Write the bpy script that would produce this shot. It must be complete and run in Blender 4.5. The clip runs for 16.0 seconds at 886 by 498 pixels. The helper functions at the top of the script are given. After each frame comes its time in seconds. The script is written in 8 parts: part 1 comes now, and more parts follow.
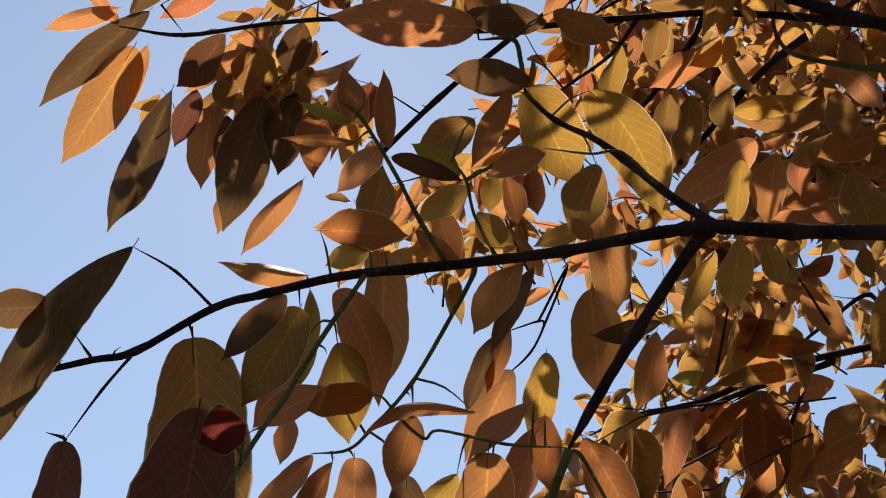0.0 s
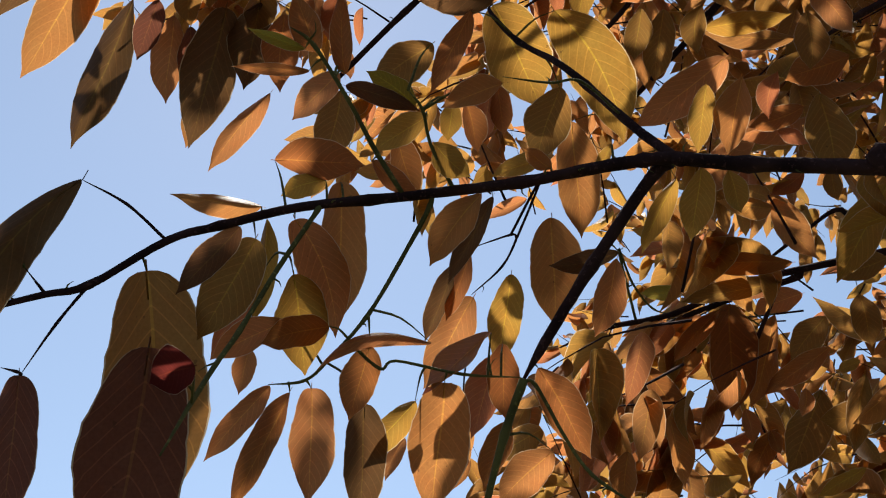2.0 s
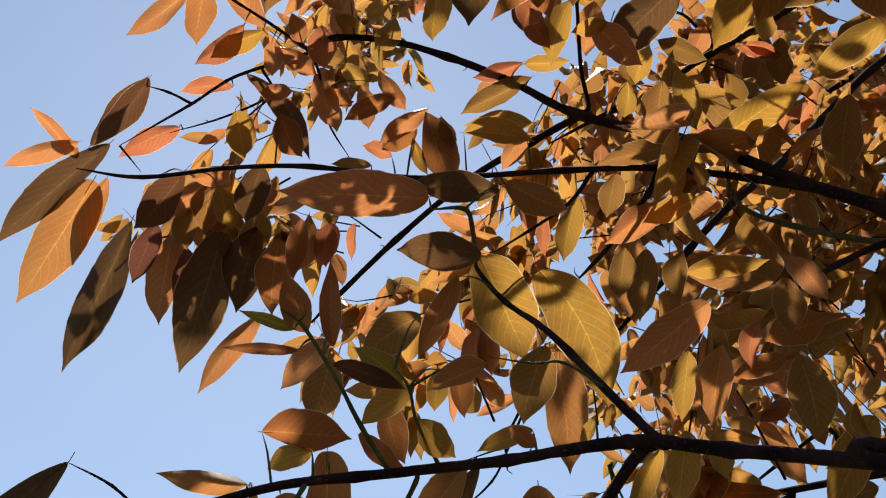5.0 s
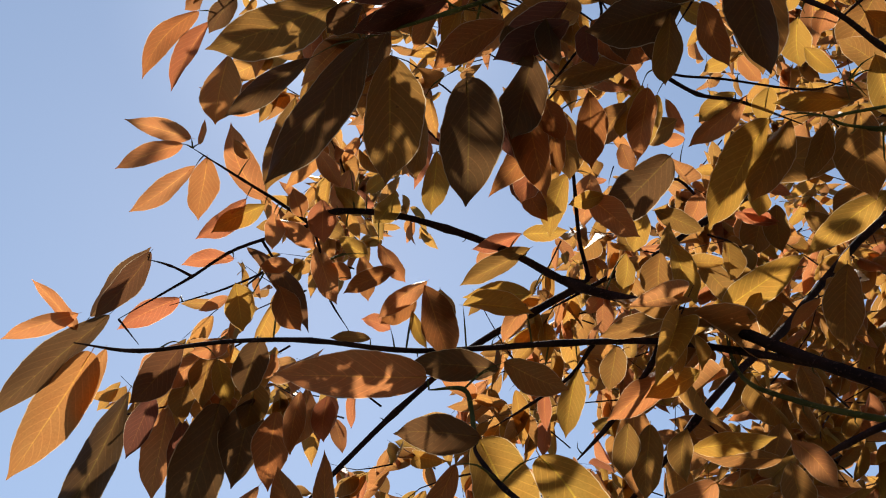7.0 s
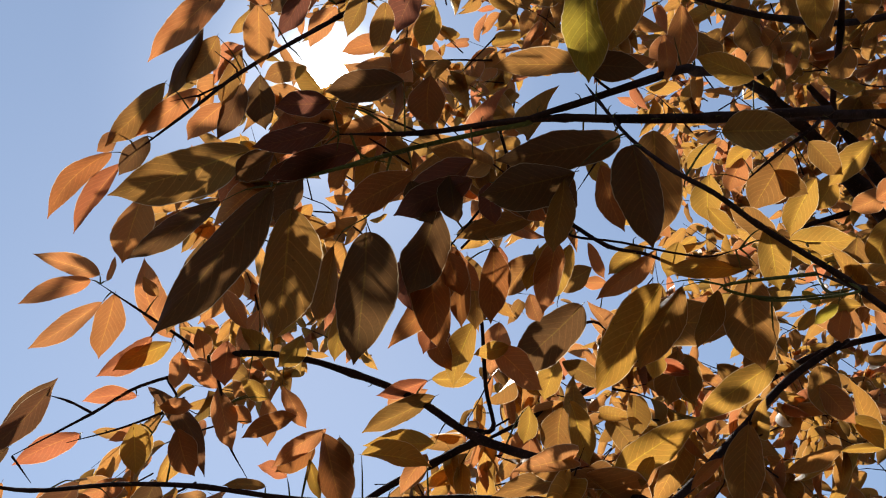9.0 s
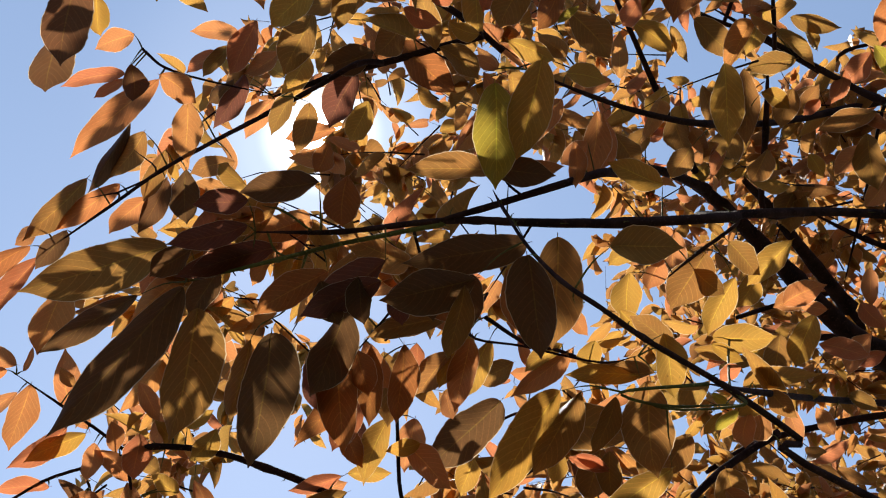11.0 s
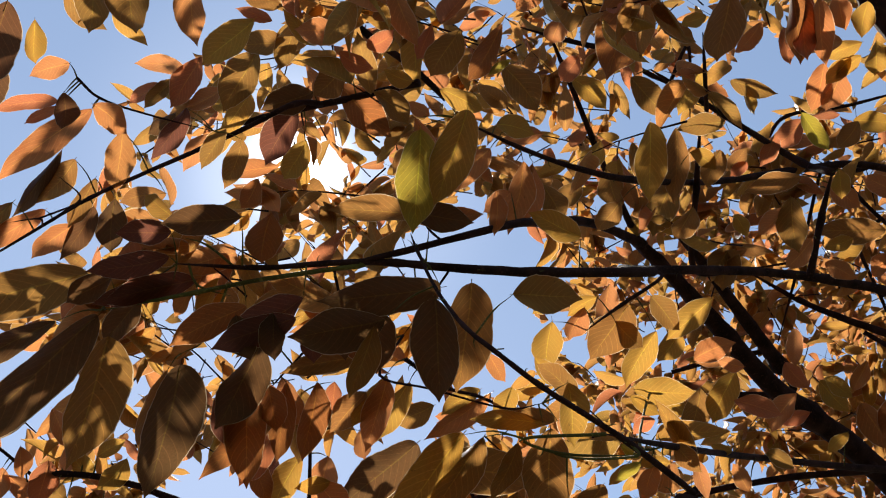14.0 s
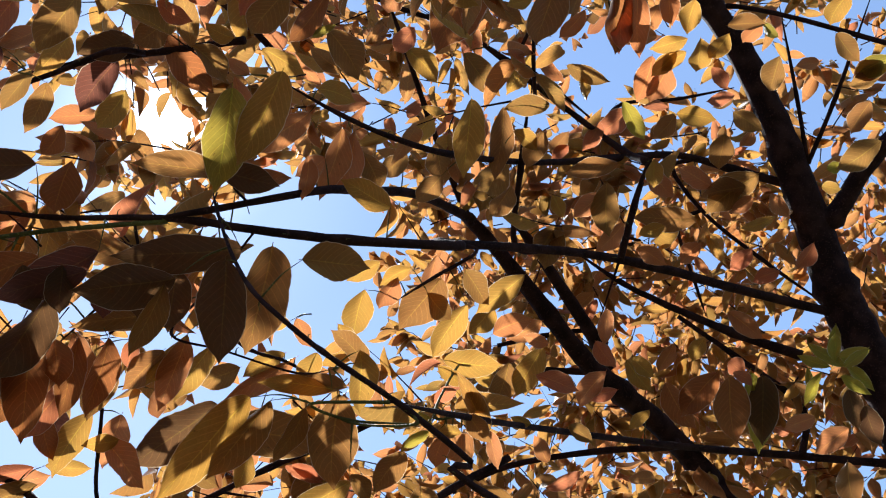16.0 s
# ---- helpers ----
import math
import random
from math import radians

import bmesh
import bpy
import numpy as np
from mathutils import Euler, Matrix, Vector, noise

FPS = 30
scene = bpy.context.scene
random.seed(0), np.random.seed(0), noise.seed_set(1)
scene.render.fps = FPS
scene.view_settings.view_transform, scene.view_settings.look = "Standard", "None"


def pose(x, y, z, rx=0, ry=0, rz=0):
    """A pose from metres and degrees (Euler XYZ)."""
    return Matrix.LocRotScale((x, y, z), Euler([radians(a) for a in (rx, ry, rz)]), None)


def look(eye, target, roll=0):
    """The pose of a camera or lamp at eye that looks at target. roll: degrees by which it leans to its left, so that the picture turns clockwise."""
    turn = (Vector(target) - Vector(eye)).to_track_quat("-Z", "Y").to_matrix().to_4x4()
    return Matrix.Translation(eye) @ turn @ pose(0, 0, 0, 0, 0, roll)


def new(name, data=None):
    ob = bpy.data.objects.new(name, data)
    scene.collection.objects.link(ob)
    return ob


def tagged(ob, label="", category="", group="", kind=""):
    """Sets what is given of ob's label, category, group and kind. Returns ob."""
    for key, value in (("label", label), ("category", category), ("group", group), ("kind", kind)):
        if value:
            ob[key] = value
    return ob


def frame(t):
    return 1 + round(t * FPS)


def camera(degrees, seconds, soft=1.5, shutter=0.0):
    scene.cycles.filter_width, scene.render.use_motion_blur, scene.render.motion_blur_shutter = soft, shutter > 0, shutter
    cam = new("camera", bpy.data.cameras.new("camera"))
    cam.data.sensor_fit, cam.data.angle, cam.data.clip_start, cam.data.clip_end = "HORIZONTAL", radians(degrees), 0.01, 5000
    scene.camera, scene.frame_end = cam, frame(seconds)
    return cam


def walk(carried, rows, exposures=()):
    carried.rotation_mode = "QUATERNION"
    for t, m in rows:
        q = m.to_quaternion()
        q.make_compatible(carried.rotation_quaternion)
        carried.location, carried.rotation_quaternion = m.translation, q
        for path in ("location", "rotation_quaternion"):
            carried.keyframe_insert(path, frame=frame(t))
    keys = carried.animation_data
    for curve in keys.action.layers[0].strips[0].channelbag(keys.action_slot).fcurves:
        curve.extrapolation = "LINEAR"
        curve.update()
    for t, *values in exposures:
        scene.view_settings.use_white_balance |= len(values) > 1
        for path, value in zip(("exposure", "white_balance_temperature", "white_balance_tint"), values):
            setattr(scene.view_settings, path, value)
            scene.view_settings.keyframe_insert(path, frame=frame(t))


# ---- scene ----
cam = camera(49.1, 16.0, soft=1.1)
PATH = [
    (0, (-0.0000, 0.0000, 1.6002), (-0.0044, 1.7639, 2.5429), -0.23),
    (0.5, (0.0081, -0.0048, 1.6087), (0.0041, 1.8020, 2.4664), -0.35),
    (1, (0.0217, 0.0002, 1.5933), (0.0234, 1.8321, 2.3959), 0.27),
    (1.5, (0.0275, -0.0019, 1.6033), (0.0339, 1.8457, 2.3691), -0.21),
    (2, (0.0306, -0.0072, 1.6343), (0.0465, 1.8488, 2.3793), -0.56),
    (2.5, (0.0333, -0.0109, 1.6222), (0.0486, 1.8182, 2.4312), 0.35),
    (3, (0.0381, -0.0160, 1.6521), (0.0624, 1.7978, 2.4945), -0.21),
    (3.5, (0.0434, -0.0201, 1.6450), (0.0716, 1.7514, 2.5729), 0.06),
    (3.7, (0.0397, -0.0267, 1.6583), (0.0750, 1.7392, 2.5965), -0.33),
    (5.8, (0.0371, -0.0857, 1.7569), (0.0609, 1.5865, 2.8537), -0.73),
    (6, (0.0355, -0.0852, 1.7597), (0.0579, 1.5684, 2.8844), -0.88),
    (6.5, (0.0413, -0.0936, 1.7784), (0.0515, 1.5250, 2.9531), 0.13),
    (7, (0.0485, -0.0922, 1.7834), (0.0654, 1.4735, 3.0276), -0.68),
    (7.5, (0.0802, -0.1061, 1.7939), (0.0949, 1.4218, 3.0844), 0.19),
    (8, (0.1039, -0.1110, 1.8065), (0.1348, 1.3749, 3.1449), 0.36),
    (8.5, (0.1308, -0.1237, 1.8191), (0.1733, 1.3283, 3.1938), 0.17),
    (9, (0.1515, -0.1460, 1.8355), (0.2124, 1.2867, 3.2297), 0.15),
    (9.5, (0.1625, -0.1646, 1.8568), (0.2425, 1.2510, 3.2673), -0.45),
    (10, (0.1955, -0.1873, 1.8627), (0.2709, 1.2128, 3.2889), 0.57),
    (10.2, (0.2181, -0.1926, 1.8663), (0.2856, 1.1963, 3.3038), 0.64),
    (12.3, (0.2705, -0.2208, 1.8362), (0.3790, 1.0721, 3.3582), 0.71),
    (12.5, (0.2714, -0.2217, 1.8402), (0.3801, 1.0697, 3.3635), 0.89),
    (13, (0.2892, -0.2258, 1.8445), (0.3882, 1.0584, 3.3745), 1.63),
    (13.5, (0.3158, -0.2372, 1.8448), (0.4182, 1.0406, 3.3800), 1.98),
    (14, (0.3352, -0.2298, 1.8402), (0.4620, 1.0395, 3.3806), 1.53),
    (14.5, (0.3602, -0.2390, 1.8375), (0.5273, 1.0370, 3.3685), 0.87),
    (15, (0.3809, -0.2454, 1.8309), (0.6167, 1.0310, 3.3525), -0.33),
    (15.5, (0.4147, -0.2619, 1.8342), (0.7187, 1.0233, 3.3361), -1.63),
    (16, (0.4282, -0.2508, 1.8348), (0.8243, 1.0190, 3.3283), -3.76),
]
EXPOSURES = [(t, 0.8 + s, k, 10) for t, s, k in ((0, 0.0, 6500), (8.6, 0.0, 6500), (9.6, 0.04, 6400), (10.2, 0.25, 5950), (11.4, 0.2, 6500), (13.4, 0.18, 6500), (14.0, 0.2, 6500), (14.6, 0.4, 6000), (15.2, 0.12, 6300), (15.6, 0.3, 6100), (16.0, 0.5, 5700))]
walk(cam, [(t, look(eye, target, roll)) for t, eye, target, roll in PATH], EXPOSURES)

# ---- daylight: high sun ahead of the camera, clear pale sky ----
SUN_AZ, SUN_EL = 8.9, 53.9  # degrees: to the left of +y, above the horizon
sun_way = Vector((-math.sin(radians(SUN_AZ)) * math.cos(radians(SUN_EL)), math.cos(radians(SUN_AZ)) * math.cos(radians(SUN_EL)), math.sin(radians(SUN_EL))))
sun = new("sun", bpy.data.lights.new("sun", "SUN"))
sun.data.energy, sun.data.angle, sun.data.color = 5.0, radians(0.9), (1.0, 0.93, 0.82)
sun.matrix_world = look(sun_way * 50, (0, 0, 0))

world = bpy.data.worlds.new("sky")
scene.world = world
world.use_nodes = True
wn, wl = world.node_tree.nodes, world.node_tree.links
wn.clear()
sky = wn.new("ShaderNodeTexSky")
sky.sky_type, sky.sun_disc = "NISHITA", False
sky.sun_elevation, sky.sun_rotation = radians(SUN_EL), radians(-SUN_AZ)
sky.altitude, sky.air_density, sky.dust_density, sky.ozone_density = 800, 1.2, 0.1, 1.8
sky_light = wn.new("ShaderNodeBackground")
sky_light.inputs["Strength"].default_value = 0.108
haze = wn.new("ShaderNodeMix")
haze.data_type, haze.blend_type = "RGBA", "MULTIPLY"
haze.inputs[0].default_value, haze.inputs[7].default_value = 1.0, (1.15, 1.0, 0.85, 1)
lift = wn.new("ShaderNodeVectorMath")
lift.inputs[1].default_value = (0, 0, 0.45)
wl.new(wn.new("ShaderNodeTexCoord").outputs["Generated"], lift.inputs[0])
level = wn.new("ShaderNodeVectorMath")
level.operation = "NORMALIZE"
wl.new(lift.outputs[0], level.inputs[0])
wl.new(level.outputs[0], sky.inputs[0])
wl.new(sky.outputs[0], haze.inputs[6])
wl.new(haze.outputs[2], sky_light.inputs["Color"])
# the sun's disc, drawn wider than the sun to stand for its bloom, and the bright air round it
way = wn.new("ShaderNodeTexCoord")
dot = wn.new("ShaderNodeVectorMath")
dot.operation = "DOT_PRODUCT"
dot.inputs[1].default_value = sun_way
wl.new(way.outputs["Generated"], dot.inputs[0])
angle = wn.new("ShaderNodeMath")
angle.operation = "ARCCOSINE"
wl.new(dot.outputs["Value"], angle.inputs[0])
glow = wn.new("ShaderNodeValToRGB")
span = wn.new("ShaderNodeMath")
span.operation = "DIVIDE"
span.inputs[1].default_value = radians(14)
wl.new(angle.outputs[0], span.inputs[0])
wl.new(span.outputs[0], glow.inputs[0])
stops = glow.color_ramp
stops.interpolation = "EASE"
stops.elements[0].position, stops.elements[0].color = 0.0, (1, 1, 1, 1)
stops.elements[1].position, stops.elements[1].color = 1.0, (0, 0, 0, 1)
for place, value in ((0.06, 1.0), (0.1, 0.22), (0.16, 0.06), (0.28, 0.02), (0.55, 0.005)):
    stop = stops.elements.new(place)
    stop.color = (value, value * 0.97, value * 0.92, 1)
air = wn.new("ShaderNodeBackground")
air.inputs["Strength"].default_value = 8.0
wl.new(glow.outputs[0], air.inputs["Color"])
both = wn.new("ShaderNodeAddShader")
wl.new(sky_light.outputs[0], both.inputs[0])
wl.new(air.outputs[0], both.inputs[1])
out = wn.new("ShaderNodeOutputWorld")
wl.new(both.outputs[0], out.inputs["Surface"])


# ---- materials ----
def material(name):
    m = bpy.data.materials.new(name)
    m.use_nodes = True
    m.node_tree.nodes.clear()
    return m, m.node_tree.nodes, m.node_tree.links


def math_node(nodes, links, op, a, b=None, c=None):
    n = nodes.new("ShaderNodeMath")
    n.operation = op
    for i, v in enumerate((a, b, c)):
        if v is None:
            continue
        if isinstance(v, (int, float)):
            n.inputs[i].default_value = v
        else:
            links.new(v, n.inputs[i])
    return n.outputs[0]


def mixed(nodes, links, fac, a, b, how="MIX"):
    n = nodes.new("ShaderNodeMix")
    n.data_type, n.blend_type = "RGBA", how
    if isinstance(fac, (int, float)):
        n.inputs[0].default_value = fac
    else:
        links.new(fac, n.inputs[0])
    for i, v in ((6, a), (7, b)):
        if isinstance(v, tuple):
            n.inputs[i].default_value = (*v, 1)
        else:
            links.new(v, n.inputs[i])
    return n.outputs[2]


def leaf_material(name, tints, per_island=False, gloss=0.42, coat=0.0, thin=0.68, veins=0.4):
    """A thin leaf: light passes through it in its tint, with midrib, side veins, blotches and a waxy sheen. The tints are spread over the leaves by chance."""
    m, n, l = material(name)
    if per_island:
        chance = n.new("ShaderNodeNewGeometry").outputs["Random Per Island"]
    else:
        chance = n.new("ShaderNodeObjectInfo").outputs["Random"]
    ramp = n.new("ShaderNodeValToRGB")
    ramp.color_ramp.interpolation = "LINEAR"
    while len(ramp.color_ramp.elements) < len(tints):
        ramp.color_ramp.elements.new(0.5)
    for i, tint in enumerate(tints):
        ramp.color_ramp.elements[i].position = i / max(1, len(tints) - 1)
        ramp.color_ramp.elements[i].color = (tint[0] * 0.99, tint[1] * 0.98, tint[2] * 0.98, 1)
    l.new(chance, ramp.inputs[0])
    uv = n.new("ShaderNodeUVMap")
    uv.uv_map = "leaf"
    parts = n.new("ShaderNodeSeparateXYZ")
    l.new(uv.outputs[0], parts.inputs[0])
    along = parts.outputs["Y"]
    across = math_node(n, l, "ABSOLUTE", math_node(n, l, "SUBTRACT", parts.outputs["X"], 0.5))
    # midrib: a narrow line that thins towards the tip
    rib_width = math_node(n, l, "MULTIPLY_ADD", along, -0.014, 0.021)
    midrib = math_node(n, l, "LESS_THAN", across, rib_width)
    # side veins: arcs that leave the midrib at even steps
    bow = math_node(n, l, "POWER", across, 1.25)
    lane = math_node(n, l, "FRACT", math_node(n, l, "MULTIPLY", math_node(n, l, "MULTIPLY_ADD", bow, -0.62, along), 10.5))
    vein = math_node(n, l, "LESS_THAN", math_node(n, l, "ABSOLUTE", math_node(n, l, "SUBTRACT", lane, 0.5)), 0.05)
    shift = n.new("ShaderNodeVectorMath")
    shift.operation = "MULTIPLY_ADD"
    shift.inputs[2].default_value = (0, 0, 0)
    place = n.new("ShaderNodeCombineXYZ")
    l.new(math_node(n, l, "MULTIPLY", chance, 37.0), place.inputs[2])
    l.new(uv.outputs[0], shift.inputs[0])
    shift.inputs[1].default_value = (1, 2.2, 1)
    l.new(place.outputs[0], shift.inputs[2])
    blotch = n.new("ShaderNodeTexNoise")
    blotch.inputs["Scale"].default_value, blotch.inputs["Detail"].default_value = 2.6, 3
    l.new(shift.outputs[0], blotch.inputs["Vector"])
    grain = n.new("ShaderNodeTexNoise")
    grain.inputs["Scale"].default_value, grain.inputs["Detail"].default_value = 28, 4
    l.new(shift.outputs[0], grain.inputs["Vector"])
    # young yellow-green blade along the midrib, rustier margin
    warm = mixed(n, l, blotch.outputs["Fac"], ramp.outputs[0], (1.0, 0.78, 0.74), "MULTIPLY")
    value = math_node(n, l, "MULTIPLY_ADD", grain.outputs["Fac"], 0.5, 0.75)
    grey = n.new("ShaderNodeCombineColor")
    for i in range(3):
        l.new(value, grey.inputs[i])
    toned = mixed(n, l, 1.0, warm, grey.outputs[0], "MULTIPLY")
    veined = mixed(n, l, math_node(n, l, "MULTIPLY", vein, veins), toned, mixed(n, l, 1.0, toned, (1.9, 1.8, 1.6), "MULTIPLY"))
    spots = n.new("ShaderNodeTexNoise")
    spots.inputs["Scale"].default_value, spots.inputs["Detail"].default_value = 9, 2
    l.new(shift.outputs[0], spots.inputs["Vector"])
    spotted = mixed(n, l, math_node(n, l, "MULTIPLY", math_node(n, l, "GREATER_THAN", spots.outputs["Fac"], 0.74), 0.5), veined, (0.07, 0.035, 0.02))
    ribbed = mixed(n, l, math_node(n, l, "MULTIPLY", midrib, 0.7), spotted, mixed(n, l, 1.0, spotted, (1.5, 1.75, 1.2), "MULTIPLY"))
    # bright rim of backlight, painted as a pale line along the margin
    lit_rim = math_node(n, l, "GREATER_THAN", across, 0.484)
    ribbed = mixed(n, l, math_node(n, l, "MULTIPLY", lit_rim, 0.6), ribbed, (0.75, 0.62, 0.42))
    through_light = n.new("ShaderNodeBsdfTranslucent")
    l.new(ribbed, through_light.inputs["Color"])
    face = n.new("ShaderNodeBsdfPrincipled")
    l.new(mixed(n, l, 1.0, ribbed, (0.42, 0.34, 0.24), "MULTIPLY"), face.inputs["Base Color"])
    face.inputs["Roughness"].default_value = gloss
    face.inputs["Specular IOR Level"].default_value = 0.06
    face.inputs["Coat Weight"].default_value = coat
    face.inputs["Coat Roughness"].default_value = 0.2
    bump = n.new("ShaderNodeBump")
    bump.inputs["Strength"].default_value, bump.inputs["Distance"].default_value = 0.35, 0.002
    height = math_node(n, l, "ADD", math_node(n, l, "MULTIPLY", vein, 0.36), math_node(n, l, "ADD", midrib, math_node(n, l, "MULTIPLY", grain.outputs["Fac"], 0.6)))
    l.new(height, bump.inputs["Height"])
    l.new(bump.outputs[0], face.inputs["Normal"])
    mix = n.new("ShaderNodeMixShader")
    mix.inputs[0].default_value = thin
    l.new(face.outputs[0], mix.inputs[1])
    l.new(through_light.outputs[0], mix.inputs[2])
    end = n.new("ShaderNodeOutputMaterial")
    l.new(mix.outputs[0], end.inputs["Surface"])
    return m


def bark_material(name, dark, light, rough=0.9):
    m, n, l = material(name)
    where = n.new("ShaderNodeTexCoord").outputs["Object"]
    coarse = n.new("ShaderNodeTexNoise")
    coarse.inputs["Scale"].default_value, coarse.inputs["Detail"].default_value = 22, 5
    l.new(where, coarse.inputs["Vector"])
    fine = n.new("ShaderNodeTexNoise")
    fine.inputs["Scale"].default_value, fine.inputs["Detail"].default_value = 240, 4
    l.new(where, fine.inputs["Vector"])
    patch = n.new("ShaderNodeValToRGB")
    patch.color_ramp.elements[0].position, patch.color_ramp.elements[0].color = 0.4, (*dark, 1)
    patch.color_ramp.elements[1].position, patch.color_ramp.elements[1].color = 0.68, (*light, 1)
    l.new(coarse.outputs["Fac"], patch.inputs[0])
    speck = mixed(n, l, math_node(n, l, "MULTIPLY", math_node(n, l, "GREATER_THAN", fine.outputs["Fac"], 0.62), 0.45), patch.outputs[0], tuple(min(1, 2.1 * v) for v in light))
    face = n.new("ShaderNodeBsdfPrincipled")
    l.new(speck, face.inputs["Base Color"])
    face.inputs["Roughness"].default_value = rough
    face.inputs["Specular IOR Level"].default_value = 0.1
    bump = n.new("ShaderNodeBump")
    bump.inputs["Strength"].default_value, bump.inputs["Distance"].default_value = 0.7, 0.004
    l.new(math_node(n, l, "ADD", coarse.outputs["Fac"], math_node(n, l, "MULTIPLY", fine.outputs["Fac"], 0.5)), bump.inputs["Height"])
    l.new(bump.outputs[0], face.inputs["Normal"])
    end = n.new("ShaderNodeOutputMaterial")
    l.new(face.outputs[0], end.inputs["Surface"])
    return m


def ground_material():
    m, n, l = material("dry_grass")
    where = n.new("ShaderNodeTexCoord").outputs["Object"]
    big = n.new("ShaderNodeTexNoise")
    big.inputs["Scale"].default_value, big.inputs["Detail"].default_value = 0.7, 5
    l.new(where, big.inputs["Vector"])
    small = n.new("ShaderNodeTexNoise")
    small.inputs["Scale"].default_value, small.inputs["Detail"].default_value = 45, 5
    l.new(where, small.inputs["Vector"])
    base = mixed(n, l, big.outputs["Fac"], (0.04, 0.045, 0.018), (0.09, 0.07, 0.042))
    toned = mixed(n, l, small.outputs["Fac"], base, (0.05, 0.06, 0.02))
    face = n.new("ShaderNodeBsdfPrincipled")
    l.new(toned, face.inputs["Base Color"])
    face.inputs["Roughness"].default_value = 0.95
    bump = n.new("ShaderNodeBump")
    bump.inputs["Strength"].default_value, bump.inputs["Distance"].default_value = 0.8, 0.03
    l.new(small.outputs["Fac"], bump.inputs["Height"])
    l.new(bump.outputs[0], face.inputs["Normal"])
    end = n.new("ShaderNodeOutputMaterial")
    l.new(face.outputs[0], end.inputs["Surface"])
    return m


LEAF_LOOKS = {
    "o": leaf_material("orange_leaf", [(0.430, 0.180, 0.062), (0.445, 0.205, 0.078), (0.400, 0.182, 0.060)]),
    "y": leaf_material("yellow_leaf", [(0.370, 0.220, 0.040), (0.400, 0.248, 0.050), (0.340, 0.208, 0.042)]),
    "b": leaf_material("brown_leaf", [(0.290, 0.152, 0.044), (0.255, 0.152, 0.040), (0.300, 0.150, 0.048)], thin=0.62, veins=0.45),
    "w": leaf_material("rust_leaf", [(0.335, 0.132, 0.041), (0.300, 0.130, 0.038), (0.345, 0.136, 0.045)], thin=0.62),
    "a": leaf_material("amber_leaf", [(0.415, 0.195, 0.062), (0.390, 0.190, 0.058)], veins=0.3),
    # m: a wine tint, darkened to hold the shade these leaves hang in
    "m": leaf_material("shaded_wine_leaf", [(0.160, 0.068, 0.042), (0.172, 0.072, 0.045)], thin=0.55, veins=0.5),
    "c": leaf_material("crimson_leaf", [(0.150, 0.030, 0.024), (0.158, 0.032, 0.026)]),
    # d: shade from the leaves above is put into this dark, less translucent tint
    "d": leaf_material("shaded_maroon_leaf", [(0.140, 0.077, 0.032), (0.132, 0.078, 0.031), (0.152, 0.073, 0.034)], thin=0.55),
    "r": leaf_material("red_leaf", [(0.410, 0.145, 0.064), (0.420, 0.165, 0.072), (0.380, 0.138, 0.056)]),
    "g": leaf_material("green_leaf", [(0.300, 0.268, 0.032), (0.335, 0.285, 0.041), (0.280, 0.240, 0.041)]),
    "s": leaf_material("shiny_leaf", [(0.360, 0.172, 0.068), (0.360, 0.180, 0.076)], gloss=0.18, coat=1.0),
}
LEAF_WORDS = {
    "a": "amber translucent leaf with fine side veins", "m": "wine-brown leaf with paler veins, its colour darkened for shade", "c": "small round crimson leaf",
    "o": "orange-bronze translucent leaf with a pointed drip tip", "y": "golden-olive translucent leaf with pale midrib",
    "w": "rust-bronze leathery leaf hanging below its branch", "b": "brown-bronze leathery leaf hanging from its twig", "d": "leaf with the shade of others put into its dark maroon-brown colour",
    "r": "coppery red young leaf lit from behind", "g": "yellow-green young leaf near the twig's end", "s": "curled bronze leaf with a white glossy glint"}
CROWN = leaf_material("crown_leaf", [(0.430, 0.185, 0.064), (0.395, 0.235, 0.048), (0.300, 0.155, 0.049), (0.420, 0.250, 0.056), (0.420, 0.165, 0.074), (0.280, 0.180, 0.044), (0.435, 0.210, 0.077)], per_island=True, gloss=0.45)
WOOD = bark_material("dark_bark", (0.014, 0.006, 0.006), (0.042, 0.019, 0.017))
GREENWOOD = bark_material("green_twig", (0.055, 0.05, 0.014), (0.11, 0.098, 0.028), 0.7)
EYE_SIDE = Vector((0.2, -0.1, 1.75))  # where one stands under the crown


# ---- helpers of this scene ----
def part(name, mesh, mat, parent, label="", kind=""):
    """Links a mesh as one object under a thing or a part."""
    if mat and not mesh.materials:
        mesh.materials.append(mat)
    ob = new(name, mesh)
    ob.parent = parent
    return tagged(ob, label, kind=kind)


def smooth_mesh(name, verts, faces, uvs=None):
    me = bpy.data.meshes.new(name)
    me.from_pydata(verts, [], faces)
    if uvs is not None:
        layer = me.uv_layers.new(name="leaf")
        loops = np.empty(len(me.loops), dtype=np.int32)
        me.loops.foreach_get("vertex_index", loops)
        layer.data.foreach_set("uv", np.asarray(uvs, dtype=np.float32)[loops].ravel())
    me.polygons.foreach_set("use_smooth", [True] * len(me.polygons))
    me.update()
    return me


